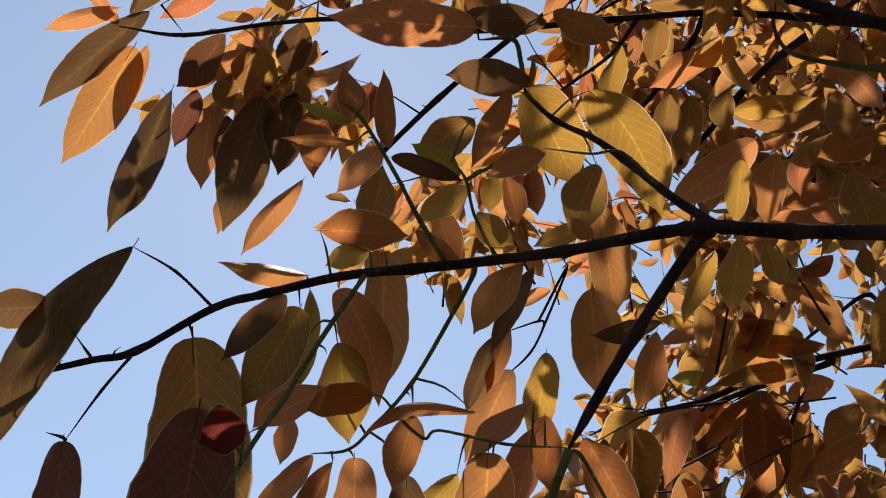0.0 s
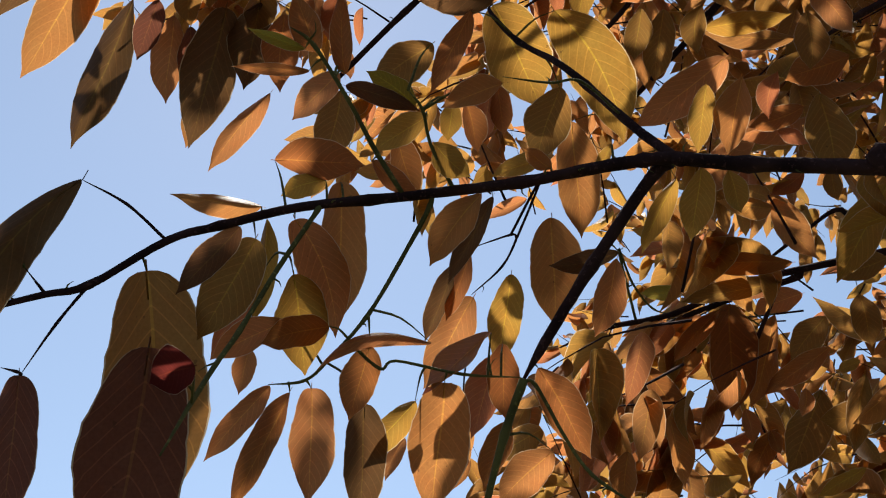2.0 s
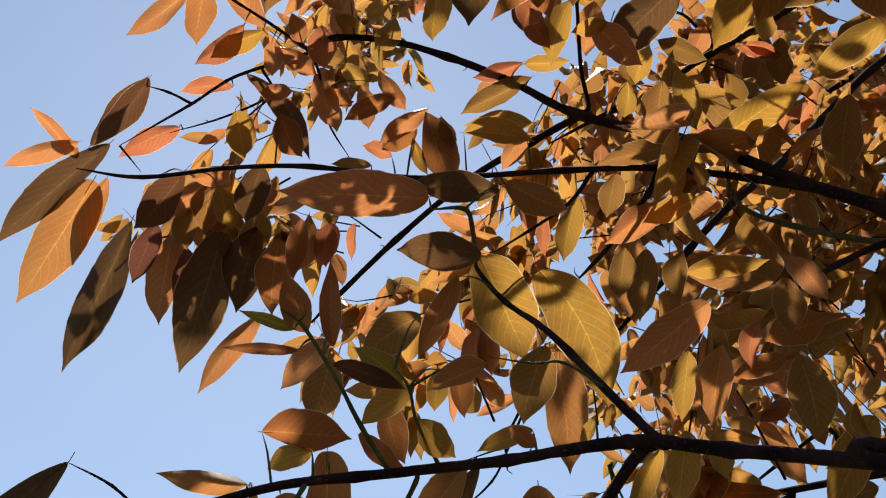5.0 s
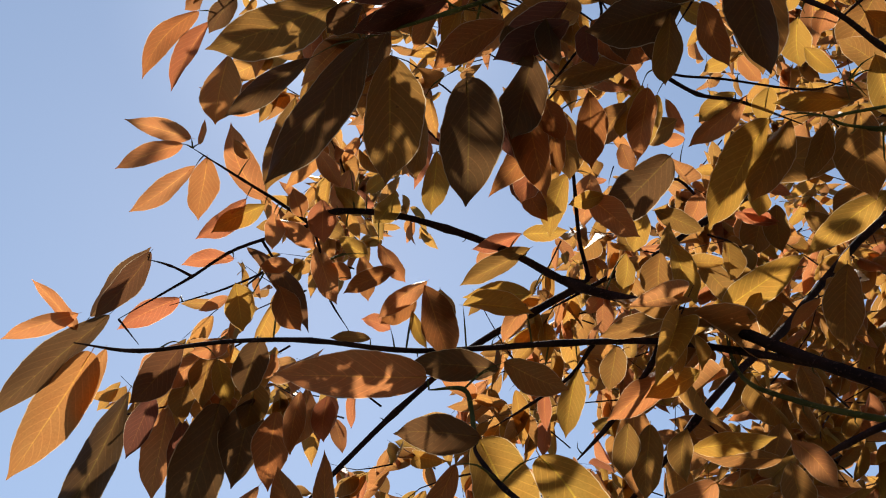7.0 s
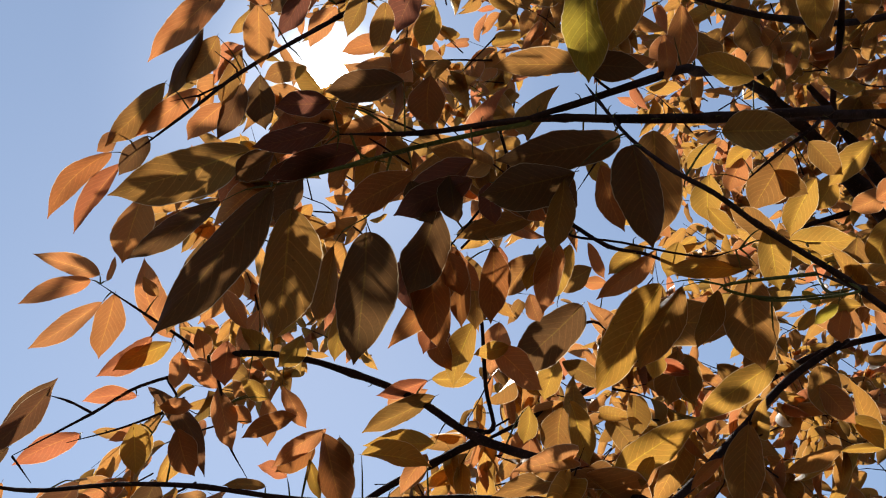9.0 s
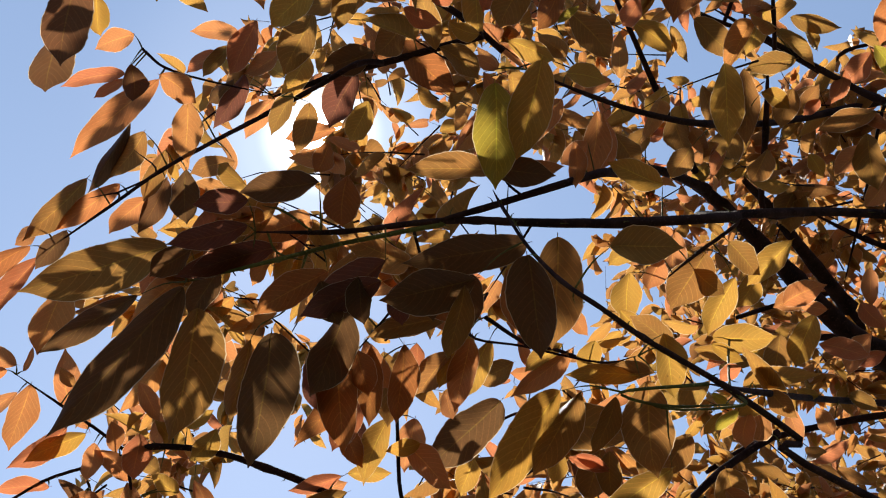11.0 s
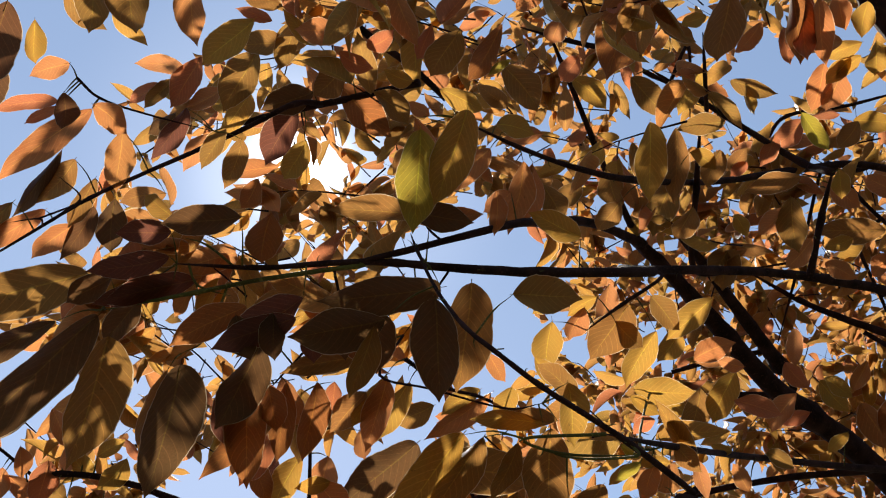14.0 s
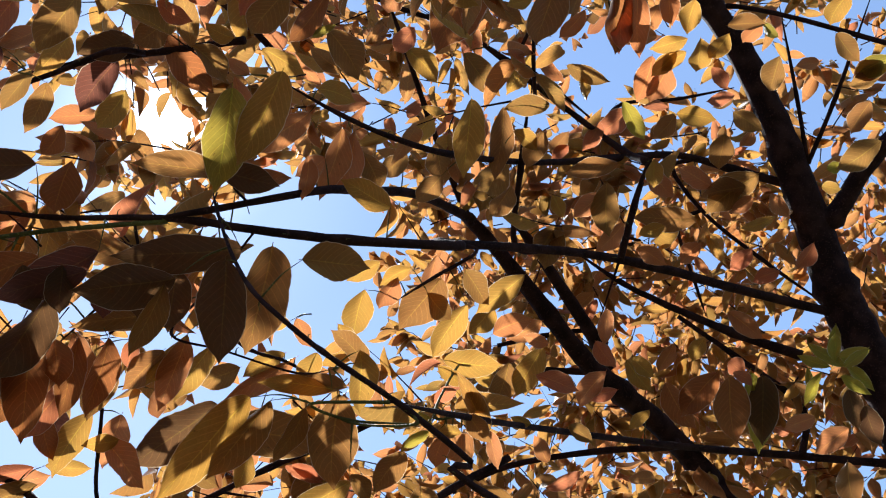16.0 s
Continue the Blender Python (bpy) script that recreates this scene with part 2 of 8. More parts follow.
def curve_through(points, steps):
    """Points along a soft curve through the given ones."""
    p = [np.array(q, float) for q in points]
    p = [2 * p[0] - p[1]] + p + [2 * p[-1] - p[-2]]
    line = []
    for i in range(1, len(p) - 2):
        for s in range(steps):
            t = s / steps
            line.append(0.5 * (2 * p[i] + (p[i + 1] - p[i - 1]) * t + (2 * p[i - 1] - 5 * p[i] + 4 * p[i + 1] - p[i + 2]) * t**2 + (3 * p[i] - p[i - 1] - 3 * p[i + 1] + p[i + 2]) * t**3))
    line.append(p[-2])
    return np.array(line)


def tube(points, r0, r1, sides=8, steps=5, rough=0.06, seed=0):
    """Vertices and faces of a tapered, knobbly branch with closed ends."""
    rng = np.random.default_rng(seed)
    line = curve_through(points, steps)
    n = len(line)
    ahead = np.gradient(line, axis=0)
    ahead /= np.linalg.norm(ahead, axis=1)[:, None]
    verts, faces = [], []
    side = np.cross(ahead[0], (0.3, 0.2, 0.93))
    for i in range(n):
        side = side - ahead[i] * (side @ ahead[i])
        side /= np.linalg.norm(side)
        other = np.cross(ahead[i], side)
        r = r0 + (r1 - r0) * i / (n - 1)
        if min(r0, r1) < 0.006:
            left = n - 1 - i if r1 < r0 else i
            r *= min(1.0, 0.3 + 0.2 * left)
        r *= 1 + (0.22 if i % (2 * steps) == steps else 0.0) * (rough > 0)
        for k in range(sides):
            a = 2 * math.pi * k / sides
            rr = r * (1 + rough * rng.normal())
            verts.append(line[i] + rr * (math.cos(a) * side + math.sin(a) * other))
    for i in range(n - 1):
        for k in range(sides):
            a, b = i * sides + k, i * sides + (k + 1) % sides
            faces.append((a, b, b + sides, a + sides))
    faces.append(tuple(range(sides))[::-1])
    faces.append(tuple((n - 1) * sides + k for k in range(sides)))
    return verts, faces


OUTLINE_U = (0, 0.015, 0.05, 0.11, 0.2, 0.32, 0.45, 0.58, 0.7, 0.79, 0.86, 0.91, 0.95, 0.98, 1.0)
OUTLINE_W = (0.02, 0.1, 0.24, 0.45, 0.72, 0.93, 1.0, 0.94, 0.8, 0.62, 0.41, 0.23, 0.11, 0.05, 0.012)


def blade_width(u, round_base):
    """Half the width of a leaf along its length, 1 at the widest: wedge or rounded base, full middle, drawn-out drip tip."""
    w = float(np.interp(u, OUTLINE_U, OUTLINE_W))
    if u < 0.45:
        return w ** (1.0 - 0.42 * round_base)
    return w ** (1.0 - 0.2 * max(0.0, round_base - 0.6) * min(1.0, (1 - u) / 0.3))


def blade(rows, columns, droop, fold, wave, bow, twist, round_base, seed):
    """A leaf of length 1 along +y and width 1: vertices, faces and uv. It droops along its length, folds up along the midrib, waves at the margin and twists to the tip."""
    rng = np.random.default_rng(seed)
    ph = rng.uniform(0, 6.28, 6)
    uneven = rng.uniform(-0.07, 0.07)
    verts, uvs, faces = [], [], []
    for i in range(rows + 1):
        u = i / rows
        u = 0.35 * u + 0.65 * (0.5 - 0.5 * math.cos(math.pi * u))
        w = 0.5 * blade_width(u, round_base)
        for j in range(columns + 1):
            v = 2 * j / columns - 1
            side = 1 if v > 0 else -1
            margin = 1 + 0.05 * math.sin(12 * u + ph[0] + 2.2 * side) + 0.05 * math.sin(5 * u + ph[5] * side) + 0.012 * math.sin(37 * u + ph[1] * side) + (0.008 if i % 2 else -0.006) * (0.1 < u < 0.9)
            x = v * w * (margin if abs(v) > 0.99 else 1) * (1 + side * uneven)
            z = -droop * u * u + fold * (abs(v) ** 1.3) * w * (1 - 0.6 * u) + wave * math.sin(9 * u + ph[2] + side * 0.9) * v * v * min(1, 4 * w)
            turn = twist * (u - 0.4)
            x, z = x * math.cos(turn) - z * math.sin(turn), z + x * 0.5 * math.sin(turn)
            lean = 0.02 * math.sin(5 * u + ph[3]) + 0.22 * max(0.0, u - 0.85) * math.sin(ph[4]) * 2
            verts.append((x + lean + bow * 4 * u * (1 - u), u, z))
            uvs.append((0.5 + 0.5 * v, u))
    c = columns + 1
    for i in range(rows):
        for j in range(columns):
            a = i * c + j
            faces.append((a, a + 1, a + 1 + c, a + c))
    return verts, faces, uvs


def leaf_mesh(droop, fold, wave, bow, twist, round_base, seed):
    verts, faces, uvs = blade(30, 6, droop, fold, wave, bow, twist, round_base, seed)
    # leaf stalk: a thin tapering stem that runs from behind the base into the blade
    b = len(verts)
    rib = 4
    for i in range(rib + 1):
        y = -0.05 + 0.17 * i / rib
        u = max(0.0, y)
        turn = twist * (u - 0.4)
        r = 0.007 * (1 - 0.85 * max(0.0, y)) + 0.002
        z = -droop * u * u + (0.02 if y < 0 else 0.0)
        x = bow * 4 * u * (1 - u)
        for dx, dz in ((-r, 0.0), (r, 0.0), (0.0, -0.6 * r)):
            verts.append((x + dx, y, z + dz))
            uvs.append((0.5, 0.02 + 0.9 * u))
    for i in range(rib):
        for k in range(3):
            faces.append((b + 3 * i + k, b + 3 * i + (k + 1) % 3, b + 3 * i + 3 + (k + 1) % 3, b + 3 * i + 3 + k))
    return smooth_mesh("leaf", verts, faces, uvs)


# droop, fold, wave, bow, twist, roundness of the base
LEAF_SHAPES = [
    (0.08, 0.25, 0.020, 0.0, 0.2, 0.8), (0.16, 0.35, 0.022, 0.03, -0.3, 0.5), (-0.05, 0.2, 0.03, -0.03, 0.4, 0.7), (0.2, 0.32, 0.025, 0.02, -0.2, 0.35), (0.04, 0.18, 0.028, -0.02, 0.3, 0.9),
    (0.15, 0.42, 0.02, 0.04, 0.45, 0.4), (-0.08, 0.3, 0.03, 0.0, -0.4, 0.6), (0.22, 0.2, 0.03, -0.05, 0.2, 0.8), (0.12, 0.48, 0.025, 0.03, -0.45, 0.25), (0.25, 0.36, 0.02, -0.02, 0.35, 0.5),
    (0.1, 0.2, 0.022, 0.0, 0.12, 1.3), (0.14, 0.26, 0.025, 0.0, -0.15, 1.2), (0.06, 0.22, 0.028, 0.0, 0.18, 1.4)]
leaf_meshes = {}


def leaf(branch_ob, base, tip, width, look_key, turn, shape, bow=0.0):
    """Hangs one leaf on a branch, from its base to its tip, turned about its length."""
    key = (look_key, shape, bow)
    if key not in leaf_meshes:
        droop, fold, wave, own, twist, round_base = LEAF_SHAPES[shape]
        leaf_meshes[key] = leaf_mesh(droop, fold, wave, own + bow, twist, round_base, shape + 11)
        leaf_meshes[key].materials.append(LEAF_LOOKS[look_key])
    base, tip = Vector(base), Vector(tip)
    y = (tip - base).normalized()
    up = Vector((0.1, 0.35, 0.93))
    z = (up - y * up.dot(y)).normalized()
    z = Matrix.Rotation(radians(turn), 3, y) @ z
    x = y.cross(z)
    length = (tip - base).length
    ob = part("leaf", leaf_meshes[key], None, branch_ob, LEAF_WORDS[look_key])
    ob.matrix_basis = Matrix((x, y, z)).transposed().to_4x4()
    ob.matrix_basis = Matrix.Translation(base) @ ob.matrix_basis @ Matrix.Diagonal((width, length, length, 1))
    return ob


branch_count = 0
stalks = [[], []]


# gaps in the crown fitted to the camera's path, so that it sees the sun: a point on each line, and how wide it is
SUN_GAPS = [((0.15, -0.15, 1.84), 0.010), ((0.20, -0.19, 1.86), 0.020), ((0.27, -0.22, 1.84), 0.016), ((0.36, -0.24, 1.84), 0.022), ((0.43, -0.25, 1.84), 0.042)]


def in_sun_gap(p):
    for q, wide in SUN_GAPS:
        off = Vector(p) - Vector(q)
        if (off - sun_way * off.dot(sun_way)).length < wide:
            return True
    return False


view_gaps = []


def view_gap(low, high, narrow, wide):
    """A gap free of crown leaves, fitted to the camera's view: a widening shaft from a low point to a high one, with
    its radii.
    """
    a, b = Vector(low), Vector(high)
    view_gaps.append((a, b - a, narrow, wide))


def in_view_gap(p):
    for low, way, narrow, wide in view_gaps:
        off = Vector(p) - low
        along = off.dot(way) / way.length_squared
        if -0.1 < along < 1.3 and (off - way * along).length < narrow + (wide - narrow) * along:
            return True
    return False


SPRIG_BLADES = [blade(12, 2, *s, 3 + i) for i, s in enumerate([(0.1, 0.4, 0.02, 0.02, 0.3, 0.4), (0.25, 0.65, 0.02, -0.03, -0.4, 0.4), (-0.05, 0.3, 0.03, 0.0, 0.5, 0.5), (0.35, 0.5, 0.02, 0.04, -0.2, 0.5), (0.15, 0.75, 0.03, 0.1, 0.6, 0.5)])]
crown = [[], [], []]
crown_twigs = [[], []]


def branch(points, thick, thin, green=False, name="branch"):
    """One branch of the tree through the given points; radii at its two ends."""
    global branch_count
    branch_count += 1
    verts, faces = tube(points, thick, thin, 10 if max(thick, thin) > 0.012 else 7, 5, 0.05, branch_count)
    # spurs: short side shoots and old leaf bases along the branch
    rng = np.random.default_rng(900 + branch_count)
    line = curve_through(points, 6)
    reach = np.linalg.norm(np.diff(line, axis=0), axis=1).sum()
    if max(thick, thin) < 0.02:
        for _ in range(int(reach * 7)):
            i = int(rng.integers(1, len(line) - 1))
            share = i / (len(line) - 1)
            r = thick + (thin - thick) * share
            way = rng.normal(size=3)
            way /= np.linalg.norm(way)
            ahead = line[i + 1] - line[i - 1]
            ahead /= np.linalg.norm(ahead)
            way -= ahead * (way @ ahead) * 0.6
            long = rng.uniform(0.006, 0.02)
            root = line[i] + way * r * 0.6
            verts2, faces2 = tube([root, root + way * long * 0.6, root + (way + 0.35 * ahead) * long], 0.0012, 0.0008, 5, 2, 0)
            k = len(stalks[0])
            stalks[0].extend(verts2)
            stalks[1].extend(tuple(j + k for j in f) for f in faces2)
    label = "green-brown young twig" if green else "dark knobbly branch"
    return part(name, smooth_mesh(name, verts, faces), GREENWOOD if green else WOOD, tree, label)


def stalk(start, end):
    """A leaf stalk from the branch to the base of a leaf, kept for the joined mesh."""
    a, b = np.array(start), np.array(end)
    mid = (a + b) / 2 + np.array((0, 0, 0.12 * np.linalg.norm(b - a)))
    long = float(np.linalg.norm(b - a))
    verts, faces = tube([a, mid, b], 0.0013 + 0.006 * max(0.0, long - 0.05), 0.0010, 5, 3, 0)
    k = len(stalks[0])
    stalks[0].extend(verts)
    stalks[1].extend(tuple(i + k for i in f) for f in faces)


def thicket(c00, c10, c01, c11, deep, sprigs, size, seed):
    """Sprigs of leaves scattered in a block of the crown: four corners of its near side, and its depth away from where one stands."""
    rng = np.random.default_rng(seed)
    c = [np.array(q) for q in (c00, c10, c01, c11)]
    eye = np.array(EYE_SIDE)
    for _ in range(sprigs):
        s, t = rng.uniform(size=2)
        p = c[0] * (1 - s) * (1 - t) + c[1] * s * (1 - t) + c[2] * (1 - s) * t + c[3] * s * t
        out_way = (p - eye) / np.linalg.norm(p - eye)
        p = p + out_way * deep * rng.uniform() ** 0.8
        grow = np.array((-0.75, -0.25, 0.1)) + rng.normal(size=3) * 0.55
        grow /= np.linalg.norm(grow)
        long = size * rng.uniform(1.6, 3.2)
        root = p - grow * long
        bend = rng.normal(size=3) * 0.06 * long
        line = [root, root + grow * long * 0.5 + bend, p]
        if in_view_gap(line[1]) or in_view_gap(p) or in_sun_gap(line[1]) or in_sun_gap(p):
            continue
        hung = 0
        count = int(rng.integers(5, 10))
        for i in range(count):
            f = 0.2 + 0.8 * (i + 0.5) / count
            base = root + grow * long * f + bend * 4 * f * (1 - f)
            if in_sun_gap(base):
                continue
            axis = grow * rng.uniform(0.1, 0.9) + rng.normal(size=3) * 0.5 + np.array((0, 0, -0.75))
            axis /= np.linalg.norm(axis)
            facing = -out_way + rng.normal(size=3) * 0.55
            facing -= axis * (facing @ axis)
            facing /= np.linalg.norm(facing)
            right = np.cross(axis, facing)
            length = size * rng.uniform(0.65, 1.25)
            if in_sun_gap(base + axis * 0.65 * length) or in_view_gap(base + axis * 0.55 * length):
                continue
            width = length * rng.uniform(0.3, 0.42)
            v, fc, uv = SPRIG_BLADES[int(rng.integers(5))]
            v = np.array(v)
            placed = base + axis * 0.12 * length + v[:, :1] * right * width + v[:, 1:2] * axis * length + v[:, 2:] * facing * length
            k = len(crown[0])
            crown[0].extend(placed)
            crown[1].extend(tuple(q + k for q in g) for g in fc)
            crown[2].extend(uv)
            hung += 1
        if hung > 3 and not in_view_gap(root) and not in_sun_gap(root):
            verts, faces = tube(line, 0.0022, 0.0012, 4, 2, 0)
            k = len(crown_twigs[0])
            crown_twigs[0].extend(verts)
            crown_twigs[1].extend(tuple(i + k for i in f) for f in faces)


# ---- ground, far below the view ----
gm = bpy.data.meshes.new("ground")
gb = bmesh.new()
bmesh.ops.create_grid(gb, x_segments=60, y_segments=60, size=1)
for v in gb.verts:
    far = math.hypot(v.co.x, v.co.y)
    v.co = Vector((v.co.x * (8 + 2000 * far**3), v.co.y * (8 + 2000 * far**3), 0))
    v.co.z = 0.06 * noise.noise(v.co * 0.3) * min(1, 30 / (1 + v.co.length))
gb.to_mesh(gm)
gb.free()
gm.materials.append(ground_material())
tagged(new("ground", gm), "dry grassy ground under the tree", "ground", kind="structure")

# ---- the tree ----
tree = tagged(new("tree"), "broad tree with bronze, orange and olive leathery leaves, seen from below", "tree")
tree.empty_display_size = 0.2

# the near branch and its twigs
b1 = branch([(-0.396, 0.757, 1.882), (-0.349, 0.774, 1.897), (-0.306, 0.786, 1.913), (-0.273, 0.794, 1.924), (-0.209, 0.795, 1.966), (-0.164, 0.799, 1.982), (-0.098, 0.801, 2.000), (-0.030, 0.802, 2.008), (0.040, 0.798, 2.014), (0.110, 0.789, 2.019), (0.171, 0.775, 2.025), (0.217, 0.762, 2.027), (0.243, 0.755, 2.025), (0.302, 0.741, 2.012), (0.372, 0.717, 1.997), (0.456, 0.680, 1.974), (0.399, 0.699, 1.989), (0.479, 0.718, 1.994), (1.200, 0.900, 1.860), (2.420, 1.650, 1.650)], 0.0026, 0.0084)
b2 = branch([(0.246, 0.754, 2.024), (0.244, 0.751, 2.022), (0.216, 0.789, 2.076), (0.180, 0.818, 2.139), (0.156, 0.836, 2.176), (0.120, 0.866, 2.222), (0.094, 0.885, 2.270), (0.093, 0.893, 2.289)], 0.0055, 0.0021)
b3 = branch([(0.001, 0.800, 2.013), (-0.025, 0.779, 2.050), (-0.045, 0.758, 2.083), (-0.076, 0.727, 2.125), (-0.096, 0.716, 2.137)], 0.0026, 0.0016, True)
b4 = branch([(0.047, 0.797, 2.015), (0.046, 0.795, 2.019), (0.027, 0.778, 2.052), (0.020, 0.762, 2.079), (0.007, 0.752, 2.094)], 0.0021, 0.0013, True)
b5 = branch([(-0.209, 0.795, 1.966), (-0.241, 0.773, 1.992), (-0.276, 0.754, 2.007)], 0.0016, 0.0010)
b6 = branch([(-0.273, 0.794, 1.924), (-0.298, 0.798, 1.890), (-0.324, 0.803, 1.847)], 0.0016, 0.0010)
b7 = branch([(-0.306, 0.786, 1.913), (-0.321, 0.772, 1.932)], 0.0016, 0.0010)
b8 = branch([(0.207, 0.797, 2.093), (0.161, 0.736, 2.092), (0.133, 0.741, 2.094), (0.092, 0.742, 2.101)], 0.0016, 0.0010, True)
# shoots hanging from the near branch
b9 = branch([(0.235, 0.757, 2.026), (0.237, 0.765, 2.025), (0.222, 0.776, 2.013), (0.173, 0.817, 1.948), (0.135, 0.844, 1.892), (0.111, 0.859, 1.854)], 0.0068, 0.0046)
b91 = branch([(0.111, 0.859, 1.854), (0.092, 0.873, 1.805), (0.071, 0.888, 1.730), (0.063, 0.894, 1.683)], 0.0046, 0.0024, True)
b10 = branch([(-0.077, 0.801, 2.003), (-0.076, 0.800, 1.998), (-0.107, 0.790, 1.938), (-0.135, 0.776, 1.875), (-0.152, 0.745, 1.826), (-0.168, 0.695, 1.758)], 0.0024, 0.0022, True)
b11 = branch([(0.025, 0.799, 2.013), (0.026, 0.804, 2.003), (-0.001, 0.825, 1.958), (-0.032, 0.842, 1.910), (-0.065, 0.852, 1.874), (-0.088, 0.855, 1.853), (-0.121, 0.851, 1.848)], 0.0026, 0.0013, True)
b12 = branch([(-0.031, 0.842, 1.910), (-0.030, 0.850, 1.889)], 0.0013, 0.0010, True)
b13 = branch([(0.110, 0.860, 1.851), (0.121, 0.859, 1.848), (0.146, 0.868, 1.803), (0.170, 0.871, 1.768), (0.212, 0.869, 1.738)], 0.0018, 0.0016, True)
b14 = branch([(-0.051, 0.848, 1.889), (-0.021, 0.858, 1.864), (-0.006, 0.857, 1.871), (0.054, 0.861, 1.859), (0.108, 0.859, 1.855)], 0.0016, 0.0013, True)
b15 = branch([(-0.324, 0.803, 1.847), (-0.323, 0.791, 1.846), (-0.334, 0.785, 1.848)], 0.0016, 0.0010)
b16 = branch([(0.244, 1.610, 2.098), (0.320, 1.589, 2.126), (0.432, 1.559, 2.141), (0.547, 1.511, 2.179), (0.686, 1.450, 2.194), (0.797, 1.392, 2.199)], 0.0040, 0.0069)
b17 = branch([(0.352, 1.596, 2.086), (0.432, 1.564, 2.128), (0.521, 1.528, 2.155), (0.623, 1.483, 2.178), (0.620, 1.479, 2.187)], 0.0040, 0.0059)
b18 = branch([(0.162, 1.550, 2.285), (0.214, 1.503, 2.371), (0.177, 1.547, 2.289), (0.147, 1.572, 2.235), (0.093, 1.592, 2.190)], 0.0025, 0.0020)
b19 = branch([(0.172, 1.551, 2.280), (0.162, 1.550, 2.285), (0.088, 1.563, 2.264)], 0.0025, 0.0015)
b20 = branch([(0.373, 1.575, 2.133), (0.345, 1.537, 2.252), (0.368, 1.555, 2.196), (0.400, 1.563, 2.153), (0.432, 1.559, 2.141)], 0.0025, 0.0015, True)
b21 = branch([(0.704, 1.441, 2.195), (0.686, 1.417, 2.270), (0.623, 1.458, 2.238), (0.547, 1.507, 2.188)], 0.0040, 0.0030)
b22 = branch([(0.598, 1.495, 2.173), (0.562, 1.537, 2.089), (0.527, 1.569, 2.019)], 0.0040, 0.0030)
# the second branch, higher up
b23 = branch([(-0.474, 1.091, 2.554), (-0.381, 1.103, 2.547), (-0.250, 1.078, 2.546), (-0.126, 1.052, 2.530), (0.024, 1.073, 2.525), (0.228, 1.039, 2.515), (0.350, 0.998, 2.490), (0.451, 0.955, 2.444), (0.522, 0.933, 2.413), (0.515, 0.924, 2.414)], 0.0028, 0.0056)
b24 = branch([(2.332, 1.559, 2.197), (2.380, 1.600, 2.200), (1.500, 1.200, 2.350), (0.687, 0.906, 2.319), (0.610, 0.957, 2.399)], 0.024, 0.0095)
b25 = branch([(0.634, 0.941, 2.374), (0.580, 0.888, 2.355), (0.503, 0.931, 2.424), (0.428, 0.950, 2.480), (0.361, 0.984, 2.535), (0.252, 1.034, 2.609), (0.160, 1.060, 2.694), (0.066, 1.031, 2.715), (-0.018, 1.007, 2.724), (-0.096, 0.990, 2.715), (-0.141, 0.995, 2.700)], 0.0092, 0.004)
b26 = branch([(0.252, 1.037, 2.607), (0.189, 1.075, 2.590), (0.099, 1.150, 2.575), (-0.011, 1.189, 2.492), (-0.093, 1.214, 2.414), (-0.139, 1.225, 2.367)], 0.0060, 0.0036)
b27 = branch([(0.233, 1.039, 2.627), (0.280, 1.089, 2.662), (0.268, 1.051, 2.713), (0.255, 0.967, 2.811), (0.233, 0.927, 2.855)], 0.0041, 0.0023)
b28 = branch([(-0.146, 1.056, 2.744), (-0.148, 1.036, 2.737), (-0.198, 1.007, 2.758), (-0.238, 0.984, 2.772), (-0.309, 0.939, 2.796)], 0.0032, 0.0018)
b29 = branch([(-0.148, 1.036, 2.737), (-0.134, 1.055, 2.748), (-0.252, 1.065, 2.706), (-0.317, 1.079, 2.664), (-0.418, 1.092, 2.596)], 0.0032, 0.0018)
b30 = branch([(-0.215, 1.062, 2.719), (-0.202, 1.088, 2.691), (-0.269, 1.099, 2.656), (-0.349, 1.098, 2.624)], 0.0023, 0.0014)
b31 = branch([(-0.136, 0.995, 2.702), (-0.119, 1.010, 2.662), (-0.108, 1.051, 2.610), (-0.075, 1.086, 2.565)], 0.0023, 0.0014)
b32 = branch([(-0.317, 1.079, 2.664), (-0.349, 1.062, 2.672), (-0.378, 1.050, 2.674)], 0.0023, 0.0014)
b33 = branch([(-0.418, 1.092, 2.596), (-0.390, 1.120, 2.569)], 0.0018, 0.0014)
b34 = branch([(-0.202, 1.088, 2.691), (-0.197, 1.061, 2.681), (-0.238, 1.100, 2.615)], 0.0018, 0.0014, True)
# stalked twig of the large leaves
b35 = branch([(0.041, 0.893, 2.357), (0.081, 0.892, 2.357), (0.090, 0.903, 2.333), (0.092, 0.899, 2.303), (0.093, 0.893, 2.289)], 0.0027, 0.0033, True)
# twigs of the canopy
b36 = branch([(0.040, 0.737, 2.916), (0.161, 0.735, 2.924), (0.281, 0.715, 2.932), (0.360, 0.703, 2.929), (0.438, 0.693, 2.919), (0.573, 0.692, 2.928), (0.759, 0.715, 2.985), (0.769, 0.854, 3.149), (1.095, 1.010, 3.376), (1.343, 1.085, 3.468), (1.612, 1.159, 3.526), (1.962, 1.205, 3.545), (1.953, 1.189, 3.533)], 0.0031, 0.013)
b37 = branch([(-0.053, 0.788, 2.858), (0.073, 0.768, 2.893), (0.170, 0.747, 2.914), (0.305, 0.715, 2.929), (0.306, 0.711, 2.931)], 0.0029, 0.0045, True)
